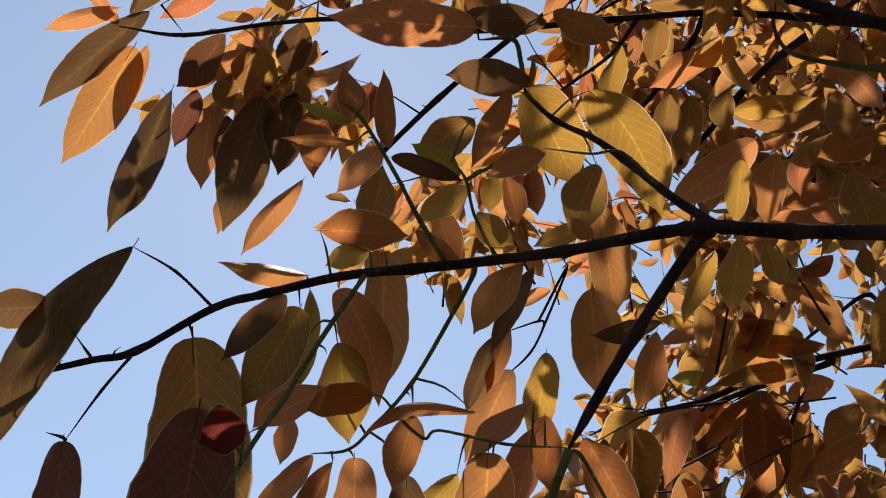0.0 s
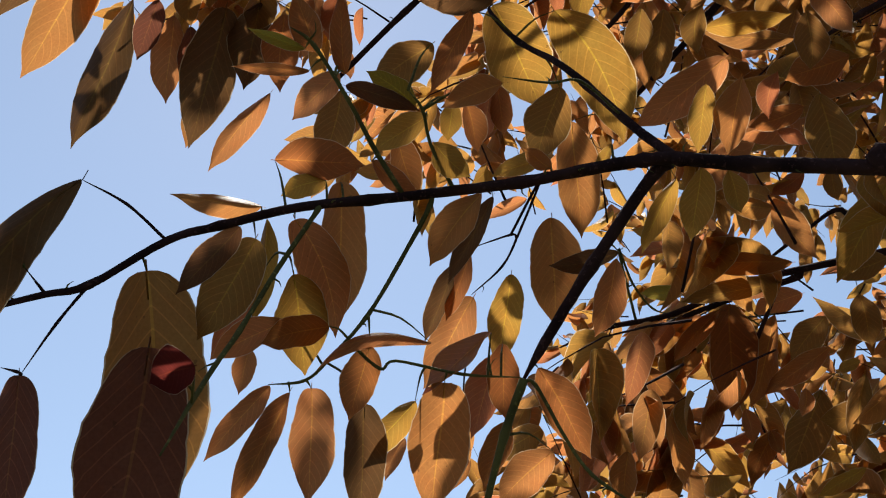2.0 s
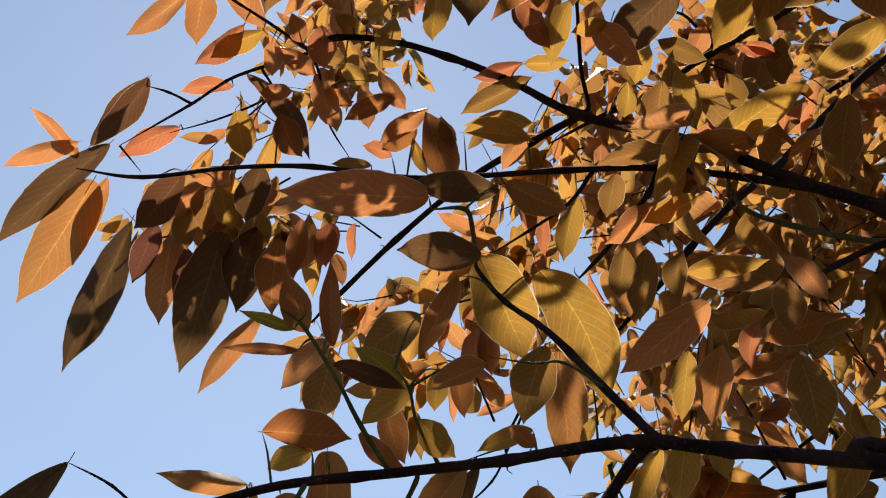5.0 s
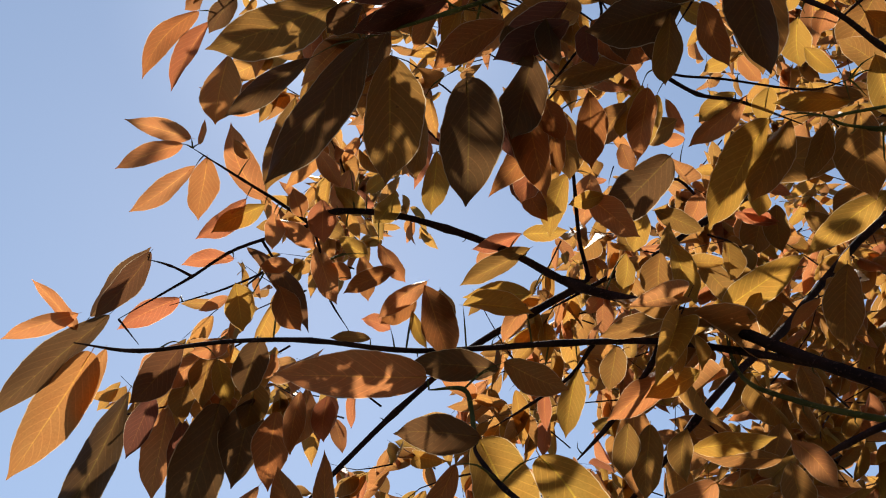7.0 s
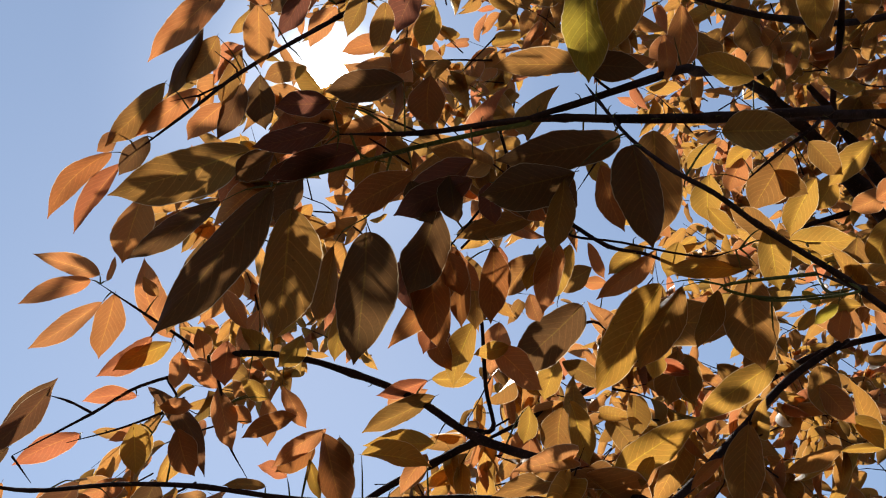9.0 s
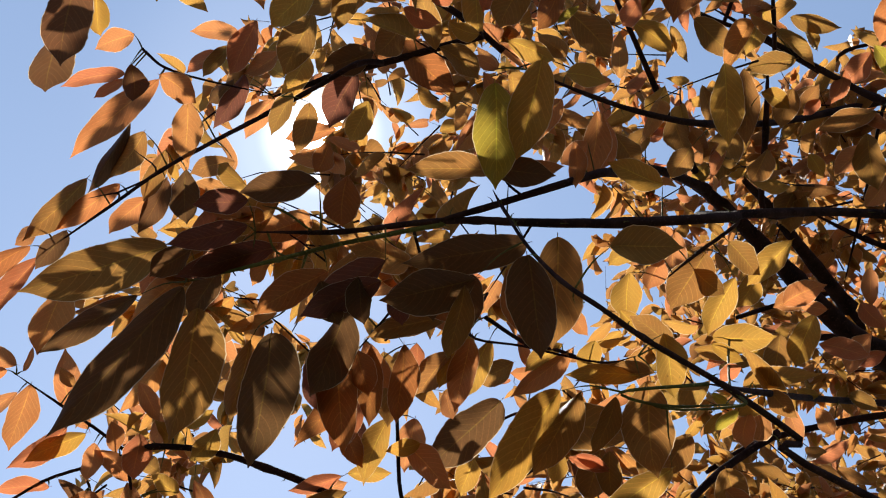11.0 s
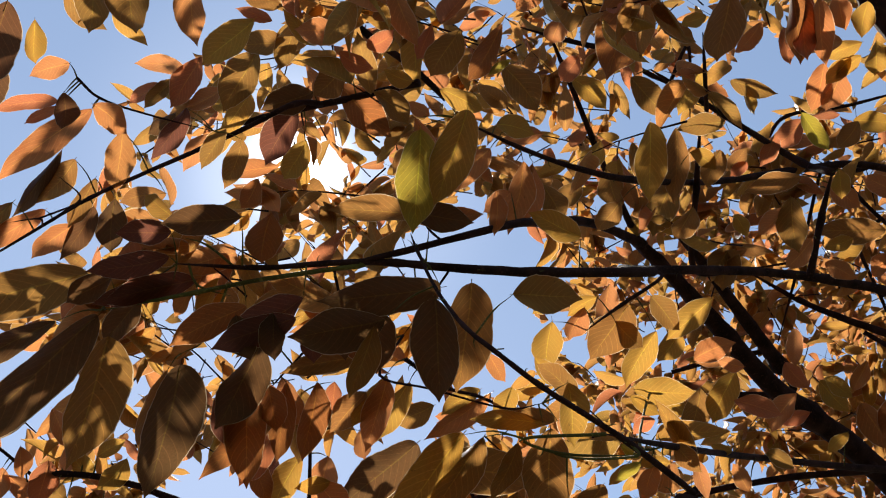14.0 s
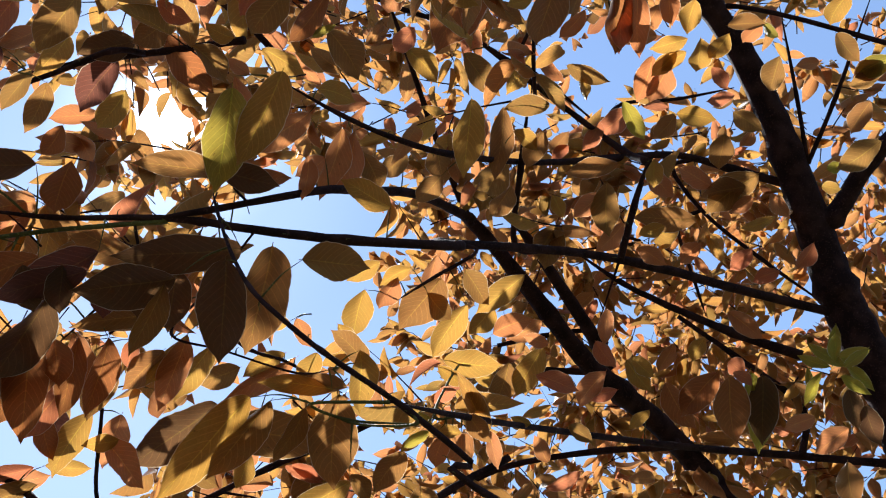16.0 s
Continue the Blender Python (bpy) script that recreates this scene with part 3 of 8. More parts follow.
b38 = branch([(0.374, 0.621, 2.899), (0.386, 0.613, 2.849), (0.412, 0.602, 2.765), (0.443, 0.574, 2.676), (0.483, 0.564, 2.624), (0.536, 0.598, 2.614), (0.598, 0.635, 2.608), (0.659, 0.671, 2.601), (0.755, 0.736, 2.586), (0.882, 0.824, 2.558), (2.477, 1.710, 2.559)], 0.0019, 0.005)
b39 = branch([(0.200, 0.726, 3.381), (0.161, 0.679, 3.297), (0.086, 0.719, 3.272), (0.012, 0.755, 3.245), (-0.060, 0.749, 3.150), (-0.124, 0.735, 3.045), (-0.166, 0.727, 2.959), (-0.252, 0.761, 2.882)], 0.0057, 0.0020)
b40 = branch([(0.918, 1.114, 3.562), (0.920, 1.108, 3.559), (0.756, 0.948, 3.402), (0.610, 0.784, 3.171), (0.521, 0.655, 2.986), (0.360, 0.691, 2.938), (0.281, 0.717, 2.930)], 0.0131, 0.0029)
b41 = branch([(0.419, 0.678, 2.956), (0.420, 0.664, 2.945), (0.396, 0.649, 2.962), (0.384, 0.605, 2.994)], 0.0024, 0.0016)
b42 = branch([(0.056, 0.736, 2.919), (0.073, 0.761, 2.900), (0.122, 0.770, 2.894)], 0.0020, 0.0012, True)
b43 = branch([(0.121, 0.736, 2.923), (0.080, 0.714, 2.938), (0.048, 0.707, 2.941)], 0.0020, 0.0012, True)
b44 = branch([(0.114, 0.759, 2.902), (0.114, 0.764, 2.899), (0.092, 0.818, 2.849), (0.060, 0.835, 2.830)], 0.0020, 0.0012, True)
b45 = branch([(0.381, 0.781, 2.859), (0.351, 0.751, 2.748), (0.424, 0.750, 2.730), (0.522, 0.743, 2.702), (0.568, 0.724, 2.700)], 0.0020, 0.0012)
b46 = branch([(0.269, 0.723, 2.925), (0.284, 0.774, 2.883), (0.246, 0.813, 2.851), (0.176, 0.880, 2.788)], 0.0024, 0.0016)
b47 = branch([(0.438, 0.696, 2.917), (0.410, 0.740, 2.888), (0.381, 0.781, 2.859)], 0.0020, 0.0012)
b48 = branch([(-0.153, 0.683, 2.922), (-0.101, 0.663, 2.950), (-0.131, 0.635, 2.962)], 0.0016, 0.0012)
b49 = branch([(-0.166, 0.727, 2.959), (-0.153, 0.683, 2.922), (-0.190, 0.685, 2.910)], 0.0016, 0.0012)
# higher limbs
b50 = branch([(0.438, 0.610, 3.197), (0.543, 0.634, 3.168), (0.646, 0.671, 3.182), (0.767, 0.720, 3.238), (1.021, 0.900, 3.528), (1.270, 0.989, 3.739), (1.477, 1.016, 3.848), (1.645, 1.028, 3.851), (1.819, 1.015, 3.800), (1.805, 1.010, 3.782)], 0.0024, 0.013)
b51 = branch([(0.100, 0.614, 3.731), (0.185, 0.685, 3.705), (0.274, 0.740, 3.681), (0.362, 0.783, 3.657), (0.440, 0.831, 3.625)], 0.0093, 0.0065)
b52 = branch([(-0.006, 0.831, 3.408), (0.114, 0.770, 3.398), (0.231, 0.711, 3.375), (0.371, 0.633, 3.336)], 0.0056, 0.0065)
b53 = branch([(-0.153, 0.578, 3.139), (-0.120, 0.606, 3.133), (-0.053, 0.629, 3.138), (0.051, 0.654, 3.147)], 0.0023, 0.0014)
b54 = branch([(0.393, 0.921, 2.946), (0.461, 0.944, 2.914), (0.526, 0.947, 2.900), (0.619, 0.960, 2.862)], 0.0037, 0.0023)
# the forked main limb
b56 = branch([(0.624, 0.668, 3.713), (0.686, 0.758, 3.658), (0.795, 0.927, 3.596), (0.921, 1.113, 3.555), (0.920, 1.108, 3.559)], 0.0031, 0.0111)
b57 = branch([(0.897, 1.097, 3.561), (0.977, 1.162, 3.565), (1.067, 1.233, 3.542), (1.180, 1.325, 3.510), (1.316, 1.429, 3.459), (1.439, 1.513, 3.456), (1.628, 1.629, 3.426), (1.808, 1.711, 3.280), (1.982, 1.759, 3.127), (2.400, 1.620, 2.000)], 0.0125, 0.041)
b58 = branch([(1.024, 1.119, 3.610), (1.109, 1.201, 3.620), (1.255, 1.359, 3.631), (1.403, 1.506, 3.608)], 0.0065, 0.021)
b59 = branch([(0.638, 0.691, 2.629), (0.800, 0.865, 2.766), (1.110, 1.195, 3.037), (1.491, 1.403, 3.211), (1.870, 1.495, 3.305), (2.085, 1.371, 3.219), (2.113, 1.334, 3.219)], 0.003, 0.013)
b60 = branch([(1.075, 1.886, 3.353), (1.214, 1.804, 3.400), (1.424, 1.706, 3.406), (1.611, 1.616, 3.386), (1.618, 1.623, 3.428)], 0.0071, 0.0110)
b61 = branch([(1.142, 1.663, 3.600), (1.288, 1.612, 3.590), (1.437, 1.556, 3.569), (1.403, 1.506, 3.608)], 0.0079, 0.0110)
b62 = branch([(1.147, 1.610, 3.654), (1.261, 1.554, 3.661), (1.381, 1.500, 3.656), (1.387, 1.491, 3.610)], 0.0063, 0.0079)
b63 = branch([(1.299, 1.360, 3.819), (1.440, 1.379, 3.735), (1.558, 1.376, 3.670), (1.723, 1.355, 3.577), (1.873, 1.317, 3.491)], 0.0047, 0.0141)
b64 = branch([(1.589, 1.385, 3.642), (1.730, 1.395, 3.534), (1.885, 1.404, 3.394), (1.893, 1.482, 3.296)], 0.0063, 0.0094)
b65 = branch([(0.578, 0.688, 3.708), (0.686, 0.738, 3.776), (0.805, 0.781, 3.840)], 0.0037, 0.0067)
b66 = branch([(0.833, 0.676, 3.567), (0.942, 0.723, 3.555), (1.067, 0.773, 3.528), (1.162, 0.792, 3.468), (1.176, 0.746, 3.374)], 0.0047, 0.0084)
b67 = branch([(0.891, 0.554, 3.505), (0.908, 0.624, 3.464), (0.948, 0.727, 3.498), (0.939, 0.739, 3.494)], 0.0032, 0.0054)
b68 = branch([(0.939, 0.739, 3.494), (0.949, 0.850, 3.421), (0.988, 1.026, 3.389), (1.044, 0.985, 3.340)], 0.0054, 0.0070)
b69 = branch([(1.176, 0.746, 3.374), (1.169, 0.825, 3.325), (1.163, 0.914, 3.262)], 0.0054, 0.0080)
b70 = branch([(0.668, 0.690, 2.598), (0.596, 0.750, 2.640), (0.546, 0.750, 2.659), (0.638, 0.691, 2.629)], 0.0018, 0.0023, True)
b71 = branch([(0.251, 1.328, 2.773), (0.369, 1.285, 2.819), (0.428, 1.263, 2.835), (0.535, 1.248, 2.908), (0.654, 1.224, 2.972), (0.791, 1.220, 3.072)], 0.0041, 0.0068)
b72 = branch([(0.357, 1.216, 2.915), (0.444, 1.221, 2.969), (0.504, 1.243, 3.006), (0.554, 1.244, 2.918)], 0.0025, 0.0032)
b73 = branch([(0.289, 1.194, 2.316), (0.338, 1.168, 2.364), (0.380, 1.148, 2.404), (0.417, 1.139, 2.447), (0.486, 1.133, 2.518), (0.593, 1.175, 2.624), (0.744, 1.316, 2.815), (0.922, 1.410, 3.017), (1.062, 1.397, 3.113)], 0.0034, 0.0085)
b74 = branch([(0.702, 0.912, 3.047), (0.767, 0.894, 3.102), (0.840, 0.866, 3.155), (0.820, 0.879, 3.185)], 0.0030, 0.0037)
# the stem and its boughs
b75 = branch([(1.438, 0.661, 4.167), (1.498, 0.712, 4.119), (1.639, 0.821, 3.997), (1.757, 0.949, 3.855), (1.849, 1.065, 3.716), (1.919, 1.157, 3.591), (1.984, 1.218, 3.481), (2.079, 1.299, 3.306)], 0.026, 0.061)
b76 = branch([(2.073, 1.293, 3.318), (2.182, 1.404, 3.049), (2.420, 1.650, 1.700), (2.470, 1.700, 0.500), (2.500, 1.720, -0.050)], 0.0723, 0.1179)
b77 = branch([(1.849, 1.065, 3.716), (1.885, 1.027, 3.715), (1.922, 0.901, 3.767), (1.971, 0.772, 3.800), (2.036, 0.607, 3.827)], 0.0299, 0.0173)
b78 = branch([(1.521, 1.019, 3.849), (1.511, 1.100, 3.906), (1.612, 1.158, 3.810), (1.758, 1.187, 3.694), (1.915, 1.199, 3.560)], 0.0063, 0.0047)
b79 = branch([(1.511, 1.100, 3.906), (1.457, 1.090, 3.941), (1.435, 1.284, 3.815), (1.400, 1.476, 3.669)], 0.0055, 0.0039)
b80 = branch([(0.875, 0.964, 4.204), (1.010, 1.001, 4.155), (1.141, 1.023, 4.107), (1.326, 1.080, 4.006)], 0.0071, 0.0047)
b81 = branch([(1.058, 1.009, 4.137), (1.090, 0.916, 4.178), (1.124, 1.082, 4.078)], 0.0055, 0.0039)
b82 = branch([(1.808, 0.949, 3.821), (1.747, 0.824, 3.931), (1.653, 0.654, 4.064)], 0.0063, 0.0039)
b83 = branch([(1.808, 0.949, 3.821), (1.827, 0.785, 3.899), (1.830, 0.560, 3.995)], 0.0063, 0.0047)
b84 = branch([(1.520, 0.729, 4.100), (1.544, 0.701, 4.102), (1.685, 0.667, 4.041), (1.925, 0.623, 3.905)], 0.0063, 0.0063)
b85 = branch([(1.316, 1.077, 4.011), (1.354, 1.010, 4.036), (1.486, 0.946, 4.012), (1.608, 0.868, 3.990)], 0.0055, 0.0039)
b86 = branch([(1.601, 1.152, 3.820), (1.552, 1.210, 3.808), (1.616, 1.303, 3.696), (1.654, 1.355, 3.626)], 0.0055, 0.0039)
b87 = branch([(1.435, 1.284, 3.815), (1.465, 1.284, 3.799), (1.286, 1.370, 3.816)], 0.0047, 0.0039)
# twigs low by the stem
b88 = branch([(0.664, 0.675, 2.600), (0.665, 0.666, 2.579), (0.630, 0.704, 2.600), (0.596, 0.752, 2.638), (0.565, 0.766, 2.666)], 0.0018, 0.0015, True)
b90 = branch([(0.783, 0.847, 2.752), (0.745, 0.865, 2.759), (0.802, 0.975, 2.925), (0.868, 1.082, 3.087)], 0.0022, 0.0022, True)
b92 = branch([(0.485, 0.991, 2.295), (0.532, 0.941, 2.309), (0.589, 0.906, 2.320), (0.687, 0.906, 2.319)], 0.003, 0.0062)
b93 = branch([(0.438, 0.994, 2.500), (0.449, 1.020, 2.468), (0.464, 1.012, 2.430), (0.510, 0.981, 2.387), (0.550, 0.954, 2.357), (0.604, 0.933, 2.334), (0.687, 0.906, 2.319)], 0.0022, 0.005, True)
b94 = branch([(0.238, 1.101, 2.369), (0.279, 1.073, 2.404), (0.309, 1.047, 2.436), (0.336, 1.023, 2.466), (0.350, 1.002, 2.492)], 0.0032, 0.0046)
b95 = branch([(0.127, 1.129, 2.432), (0.181, 1.098, 2.453), (0.235, 1.065, 2.478), (0.266, 1.034, 2.510)], 0.0015, 0.0034)

# leaves, branch by branch
leaf(b69, (1.461, 0.825, 3.473), (1.378, 0.877, 3.475), 0.0552, "b", 6, 2)
leaf(b84, (1.644, 0.489, 3.532), (1.586, 0.548, 3.529), 0.0488, "g", 39, 2)
leaf(b69, (1.612, 0.594, 3.370), (1.553, 0.673, 3.363), 0.0575, "b", 11, 3)
leaf(b36, (1.661, 0.958, 3.222), (1.647, 1.002, 3.154), 0.0251, "g", 37, 1)
leaf(b36, (1.620, 1.014, 3.208), (1.671, 0.990, 3.132), 0.0279, "g", -21, 6)
leaf(b36, (1.720, 0.962, 3.164), (1.653, 1.009, 3.161), 0.0298, "g", 12, 4)
leaf(b36, (1.625, 1.046, 3.173), (1.637, 1.090, 3.103), 0.0209, "g", 21, 3)
leaf(b59, (1.430, 0.985, 3.071), (1.470, 1.085, 2.959), 0.0594, "g", 21, 3)
leaf(b36, (1.689, 1.008, 3.151), (1.745, 1.020, 3.109), 0.0265, "g", 13, 1)
leaf(b90, (0.743, 0.953, 2.694), (0.765, 0.995, 2.629), 0.0524, "b", -15, 4)
leaf(b90, (0.780, 0.983, 2.627), (0.816, 0.974, 2.573), 0.0351, "y", -7, 3)
leaf(b36, (1.583, 1.236, 3.348), (1.620, 1.239, 3.321), 0.0473, "r", 2, 2)
leaf(b69, (1.595, 0.726, 3.444), (1.616, 0.705, 3.442), 0.0283, "g", -35, 6)
leaf(b69, (1.593, 0.758, 3.426), (1.626, 0.745, 3.409), 0.0279, "y", -18, 4)
leaf(b36, (1.614, 0.954, 3.106), (1.595, 0.903, 3.140), 0.0272, "g", -10, 1)
leaf(b59, (1.606, 0.967, 3.101), (1.546, 0.978, 3.130), 0.0239, "g", 17, 3)
leaf(b36, (1.628, 0.954, 3.093), (1.661, 0.903, 3.107), 0.0227, "g", -30, 2)
leaf(b59, (1.625, 0.968, 3.082), (1.678, 0.968, 3.041), 0.0242, "g", -20, 2)
leaf(b59, (1.594, 0.982, 3.097), (1.566, 1.041, 3.053), 0.0251, "g", 16, 3)
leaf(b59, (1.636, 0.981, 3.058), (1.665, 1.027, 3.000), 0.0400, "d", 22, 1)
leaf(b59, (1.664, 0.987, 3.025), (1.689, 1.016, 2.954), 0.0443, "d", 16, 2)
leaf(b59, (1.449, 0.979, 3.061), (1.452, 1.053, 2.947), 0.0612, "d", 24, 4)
leaf(b84, (1.630, 0.507, 3.535), (1.589, 0.553, 3.528), 0.0473, "d", 34, 4)

leaf(b23, (-0.492, 1.202, 2.609), (-0.580, 1.245, 2.409), 0.0761, "a", 5, 10)
leaf(b23, (-0.477, 1.217, 2.624), (-0.516, 1.256, 2.497), 0.0342, "a", -2, 2, -0.1)
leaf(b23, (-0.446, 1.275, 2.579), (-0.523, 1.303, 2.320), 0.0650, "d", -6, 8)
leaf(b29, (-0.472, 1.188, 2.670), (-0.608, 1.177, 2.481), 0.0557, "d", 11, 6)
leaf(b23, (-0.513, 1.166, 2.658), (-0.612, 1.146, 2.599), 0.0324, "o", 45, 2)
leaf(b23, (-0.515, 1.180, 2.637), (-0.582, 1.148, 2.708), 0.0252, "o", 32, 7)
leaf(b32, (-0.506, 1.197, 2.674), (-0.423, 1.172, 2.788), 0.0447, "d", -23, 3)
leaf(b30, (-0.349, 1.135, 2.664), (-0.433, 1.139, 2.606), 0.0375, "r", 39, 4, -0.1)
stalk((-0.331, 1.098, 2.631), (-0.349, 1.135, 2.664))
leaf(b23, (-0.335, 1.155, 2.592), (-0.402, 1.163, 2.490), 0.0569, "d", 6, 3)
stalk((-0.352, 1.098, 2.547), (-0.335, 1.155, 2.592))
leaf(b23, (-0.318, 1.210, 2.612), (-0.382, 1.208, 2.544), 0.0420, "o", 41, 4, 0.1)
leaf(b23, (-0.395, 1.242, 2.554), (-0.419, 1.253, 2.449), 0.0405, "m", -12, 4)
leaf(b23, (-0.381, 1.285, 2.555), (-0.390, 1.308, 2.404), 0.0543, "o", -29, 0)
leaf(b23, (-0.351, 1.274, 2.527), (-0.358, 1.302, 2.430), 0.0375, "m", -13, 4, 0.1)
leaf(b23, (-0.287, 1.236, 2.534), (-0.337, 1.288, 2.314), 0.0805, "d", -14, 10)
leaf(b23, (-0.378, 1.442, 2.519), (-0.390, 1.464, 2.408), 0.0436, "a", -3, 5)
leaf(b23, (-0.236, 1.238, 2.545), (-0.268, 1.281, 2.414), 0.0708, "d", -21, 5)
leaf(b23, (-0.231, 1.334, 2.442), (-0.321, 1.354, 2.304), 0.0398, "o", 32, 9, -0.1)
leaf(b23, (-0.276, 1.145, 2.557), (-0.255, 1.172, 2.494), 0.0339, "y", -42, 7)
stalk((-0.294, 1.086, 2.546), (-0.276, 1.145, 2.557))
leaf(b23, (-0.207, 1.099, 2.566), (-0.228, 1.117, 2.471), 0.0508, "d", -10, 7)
stalk((-0.209, 1.069, 2.540), (-0.207, 1.099, 2.566))
leaf(b23, (-0.242, 1.045, 2.624), (-0.222, 1.060, 2.550), 0.0435, "y", -28, 4)
leaf(b23, (-0.144, 1.177, 2.530), (-0.163, 1.191, 2.424), 0.0382, "o", 9, 8, 0.1)
leaf(b23, (-0.109, 1.186, 2.519), (-0.122, 1.204, 2.451), 0.0399, "r", 10, 4, -0.1)
leaf(b23, (-0.196, 1.225, 2.514), (-0.202, 1.260, 2.400), 0.0553, "w", -22, 2)
leaf(b23, (-0.176, 1.034, 2.611), (-0.142, 1.058, 2.546), 0.0431, "w", -40, 1, -0.1)
stalk((-0.181, 1.064, 2.537), (-0.176, 1.034, 2.611))
leaf(b23, (-0.335, 1.219, 2.570), (-0.344, 1.244, 2.503), 0.0402, "b", -14, 9, -0.1)
leaf(b23, (-0.302, 1.191, 2.600), (-0.306, 1.210, 2.514), 0.0492, "b", -28, 2)
leaf(b23, (-0.242, 1.238, 2.581), (-0.248, 1.251, 2.491), 0.0507, "b", -5, 5, 0.1)
leaf(b23, (-0.380, 1.201, 2.607), (-0.410, 1.212, 2.562), 0.0307, "o", -3, 2)
leaf(b23, (-0.258, 1.126, 2.582), (-0.314, 1.125, 2.557), 0.0304, "o", 40, 5, 0.1)
stalk((-0.265, 1.081, 2.546), (-0.258, 1.126, 2.582))
leaf(b23, (-0.194, 1.158, 2.577), (-0.216, 1.163, 2.530), 0.0292, "o", 23, 9, 0.1)
leaf(b23, (0.088, 1.033, 2.575), (0.188, 1.033, 2.566), 0.0371, "y", -13, 5, 0.1)
stalk((0.092, 1.062, 2.522), (0.088, 1.033, 2.575))
leaf(b23, (-0.015, 1.055, 2.551), (-0.055, 1.049, 2.566), 0.0241, "r", 24, 1, -0.1)
stalk((-0.009, 1.069, 2.526), (-0.015, 1.055, 2.551))
leaf(b23, (0.021, 1.038, 2.589), (-0.030, 1.043, 2.546), 0.0337, "w", 40, 7)
stalk((0.007, 1.071, 2.526), (0.021, 1.038, 2.589))
leaf(b23, (0.056, 1.027, 2.600), (0.065, 1.042, 2.542), 0.0338, "d", -26, 8)
leaf(b3, (-0.073, 0.730, 2.121), (-0.095, 0.722, 2.176), 0.0287, "w", 50, 5)
leaf(b3, (-0.084, 0.727, 2.122), (-0.134, 0.720, 2.138), 0.0118, "g", 44, 5)
stalk((-0.080, 0.725, 2.128), (-0.084, 0.727, 2.122))
leaf(b3, (-0.081, 0.738, 2.106), (-0.149, 0.730, 2.105), 0.0110, "w", 43, 4)
stalk((-0.069, 0.734, 2.116), (-0.081, 0.738, 2.106))
leaf(b3, (-0.054, 0.786, 2.132), (-0.060, 0.776, 2.224), 0.0214, "w", 29, 2, 0.1)
stalk((-0.059, 0.744, 2.102), (-0.054, 0.786, 2.132))
leaf(b3, (-0.063, 0.811, 2.150), (-0.107, 0.816, 2.099), 0.0300, "o", 11, 4)
stalk((-0.059, 0.744, 2.102), (-0.063, 0.811, 2.150))
leaf(b3, (-0.065, 0.854, 2.156), (-0.079, 0.863, 2.080), 0.0435, "b", -9, 8)
leaf(b1, (-0.120, 0.811, 2.054), (-0.035, 0.818, 2.053), 0.0408, "w", -34, 5)
stalk((-0.105, 0.801, 1.998), (-0.120, 0.811, 2.054))
leaf(b1, (-0.074, 0.829, 2.042), (-0.115, 0.831, 2.024), 0.0247, "y", 50, 7, -0.1)
stalk((-0.068, 0.801, 2.004), (-0.074, 0.829, 2.042))
leaf(b1, (-0.127, 0.797, 2.000), (-0.208, 0.792, 2.008), 0.0220, "a", 61, 8)
stalk((-0.127, 0.800, 1.992), (-0.127, 0.797, 2.000))
leaf(b3, (-0.049, 0.749, 2.097), (0.018, 0.760, 2.077), 0.0186, "d", -49, 4, 0.1)
leaf(b4, (0.029, 0.787, 2.167), (-0.028, 0.795, 2.123), 0.0395, "b", 38, 2)
stalk((0.007, 0.752, 2.094), (0.029, 0.787, 2.167))
leaf(b4, (0.014, 0.759, 2.083), (-0.030, 0.753, 2.119), 0.0266, "g", 54, 6)
leaf(b4, (0.068, 0.819, 2.227), (0.027, 0.829, 2.134), 0.0259, "w", 21, 4)
stalk((0.114, 0.870, 2.233), (0.068, 0.819, 2.227))
leaf(b4, (0.091, 0.735, 2.090), (0.034, 0.741, 2.076), 0.0261, "a", 22, 9, 0.1)
stalk((0.020, 0.762, 2.079), (0.091, 0.735, 2.090))
leaf(b4, (0.024, 0.800, 2.095), (-0.029, 0.805, 2.060), 0.0274, "y", 27, 0)
stalk((0.022, 0.766, 2.073), (0.024, 0.800, 2.095))
leaf(b4, (-0.008, 0.844, 2.098), (0.013, 0.861, 2.038), 0.0314, "w", -13, 2)
leaf(b3, (-0.028, 0.802, 2.048), (0.016, 0.804, 2.011), 0.0221, "w", -31, 6, -0.1)
stalk((-0.019, 0.784, 2.042), (-0.028, 0.802, 2.048))
leaf(b4, (0.030, 0.777, 2.054), (0.062, 0.782, 2.016), 0.0278, "y", -44, 9)
leaf(b4, (0.048, 0.811, 2.118), (0.041, 0.815, 2.077), 0.0228, "y", 10, 6, 0.1)
stalk((0.020, 0.762, 2.079), (0.048, 0.811, 2.118))
leaf(b4, (0.062, 0.846, 2.138), (0.076, 0.860, 2.085), 0.0262, "w", -10, 8)
leaf(b26, (0.101, 1.069, 2.286), (0.090, 1.079, 2.215), 0.0337, "r", -11, 1)
leaf(b26, (0.111, 1.067, 2.290), (0.120, 1.075, 2.221), 0.0300, "w", -17, 4)
leaf(b2, (0.098, 0.916, 2.304), (0.155, 0.945, 2.187), 0.0737, "y", -15, 12)
stalk((0.093, 0.893, 2.289), (0.098, 0.916, 2.304))
leaf(b2, (0.159, 0.857, 2.254), (0.229, 0.874, 2.103), 0.0640, "y", -27, 12, 0.2)
stalk((0.117, 0.868, 2.228), (0.159, 0.857, 2.254))
leaf(b2, (0.164, 0.885, 2.177), (0.137, 0.898, 2.094), 0.0487, "b", 18, 2)
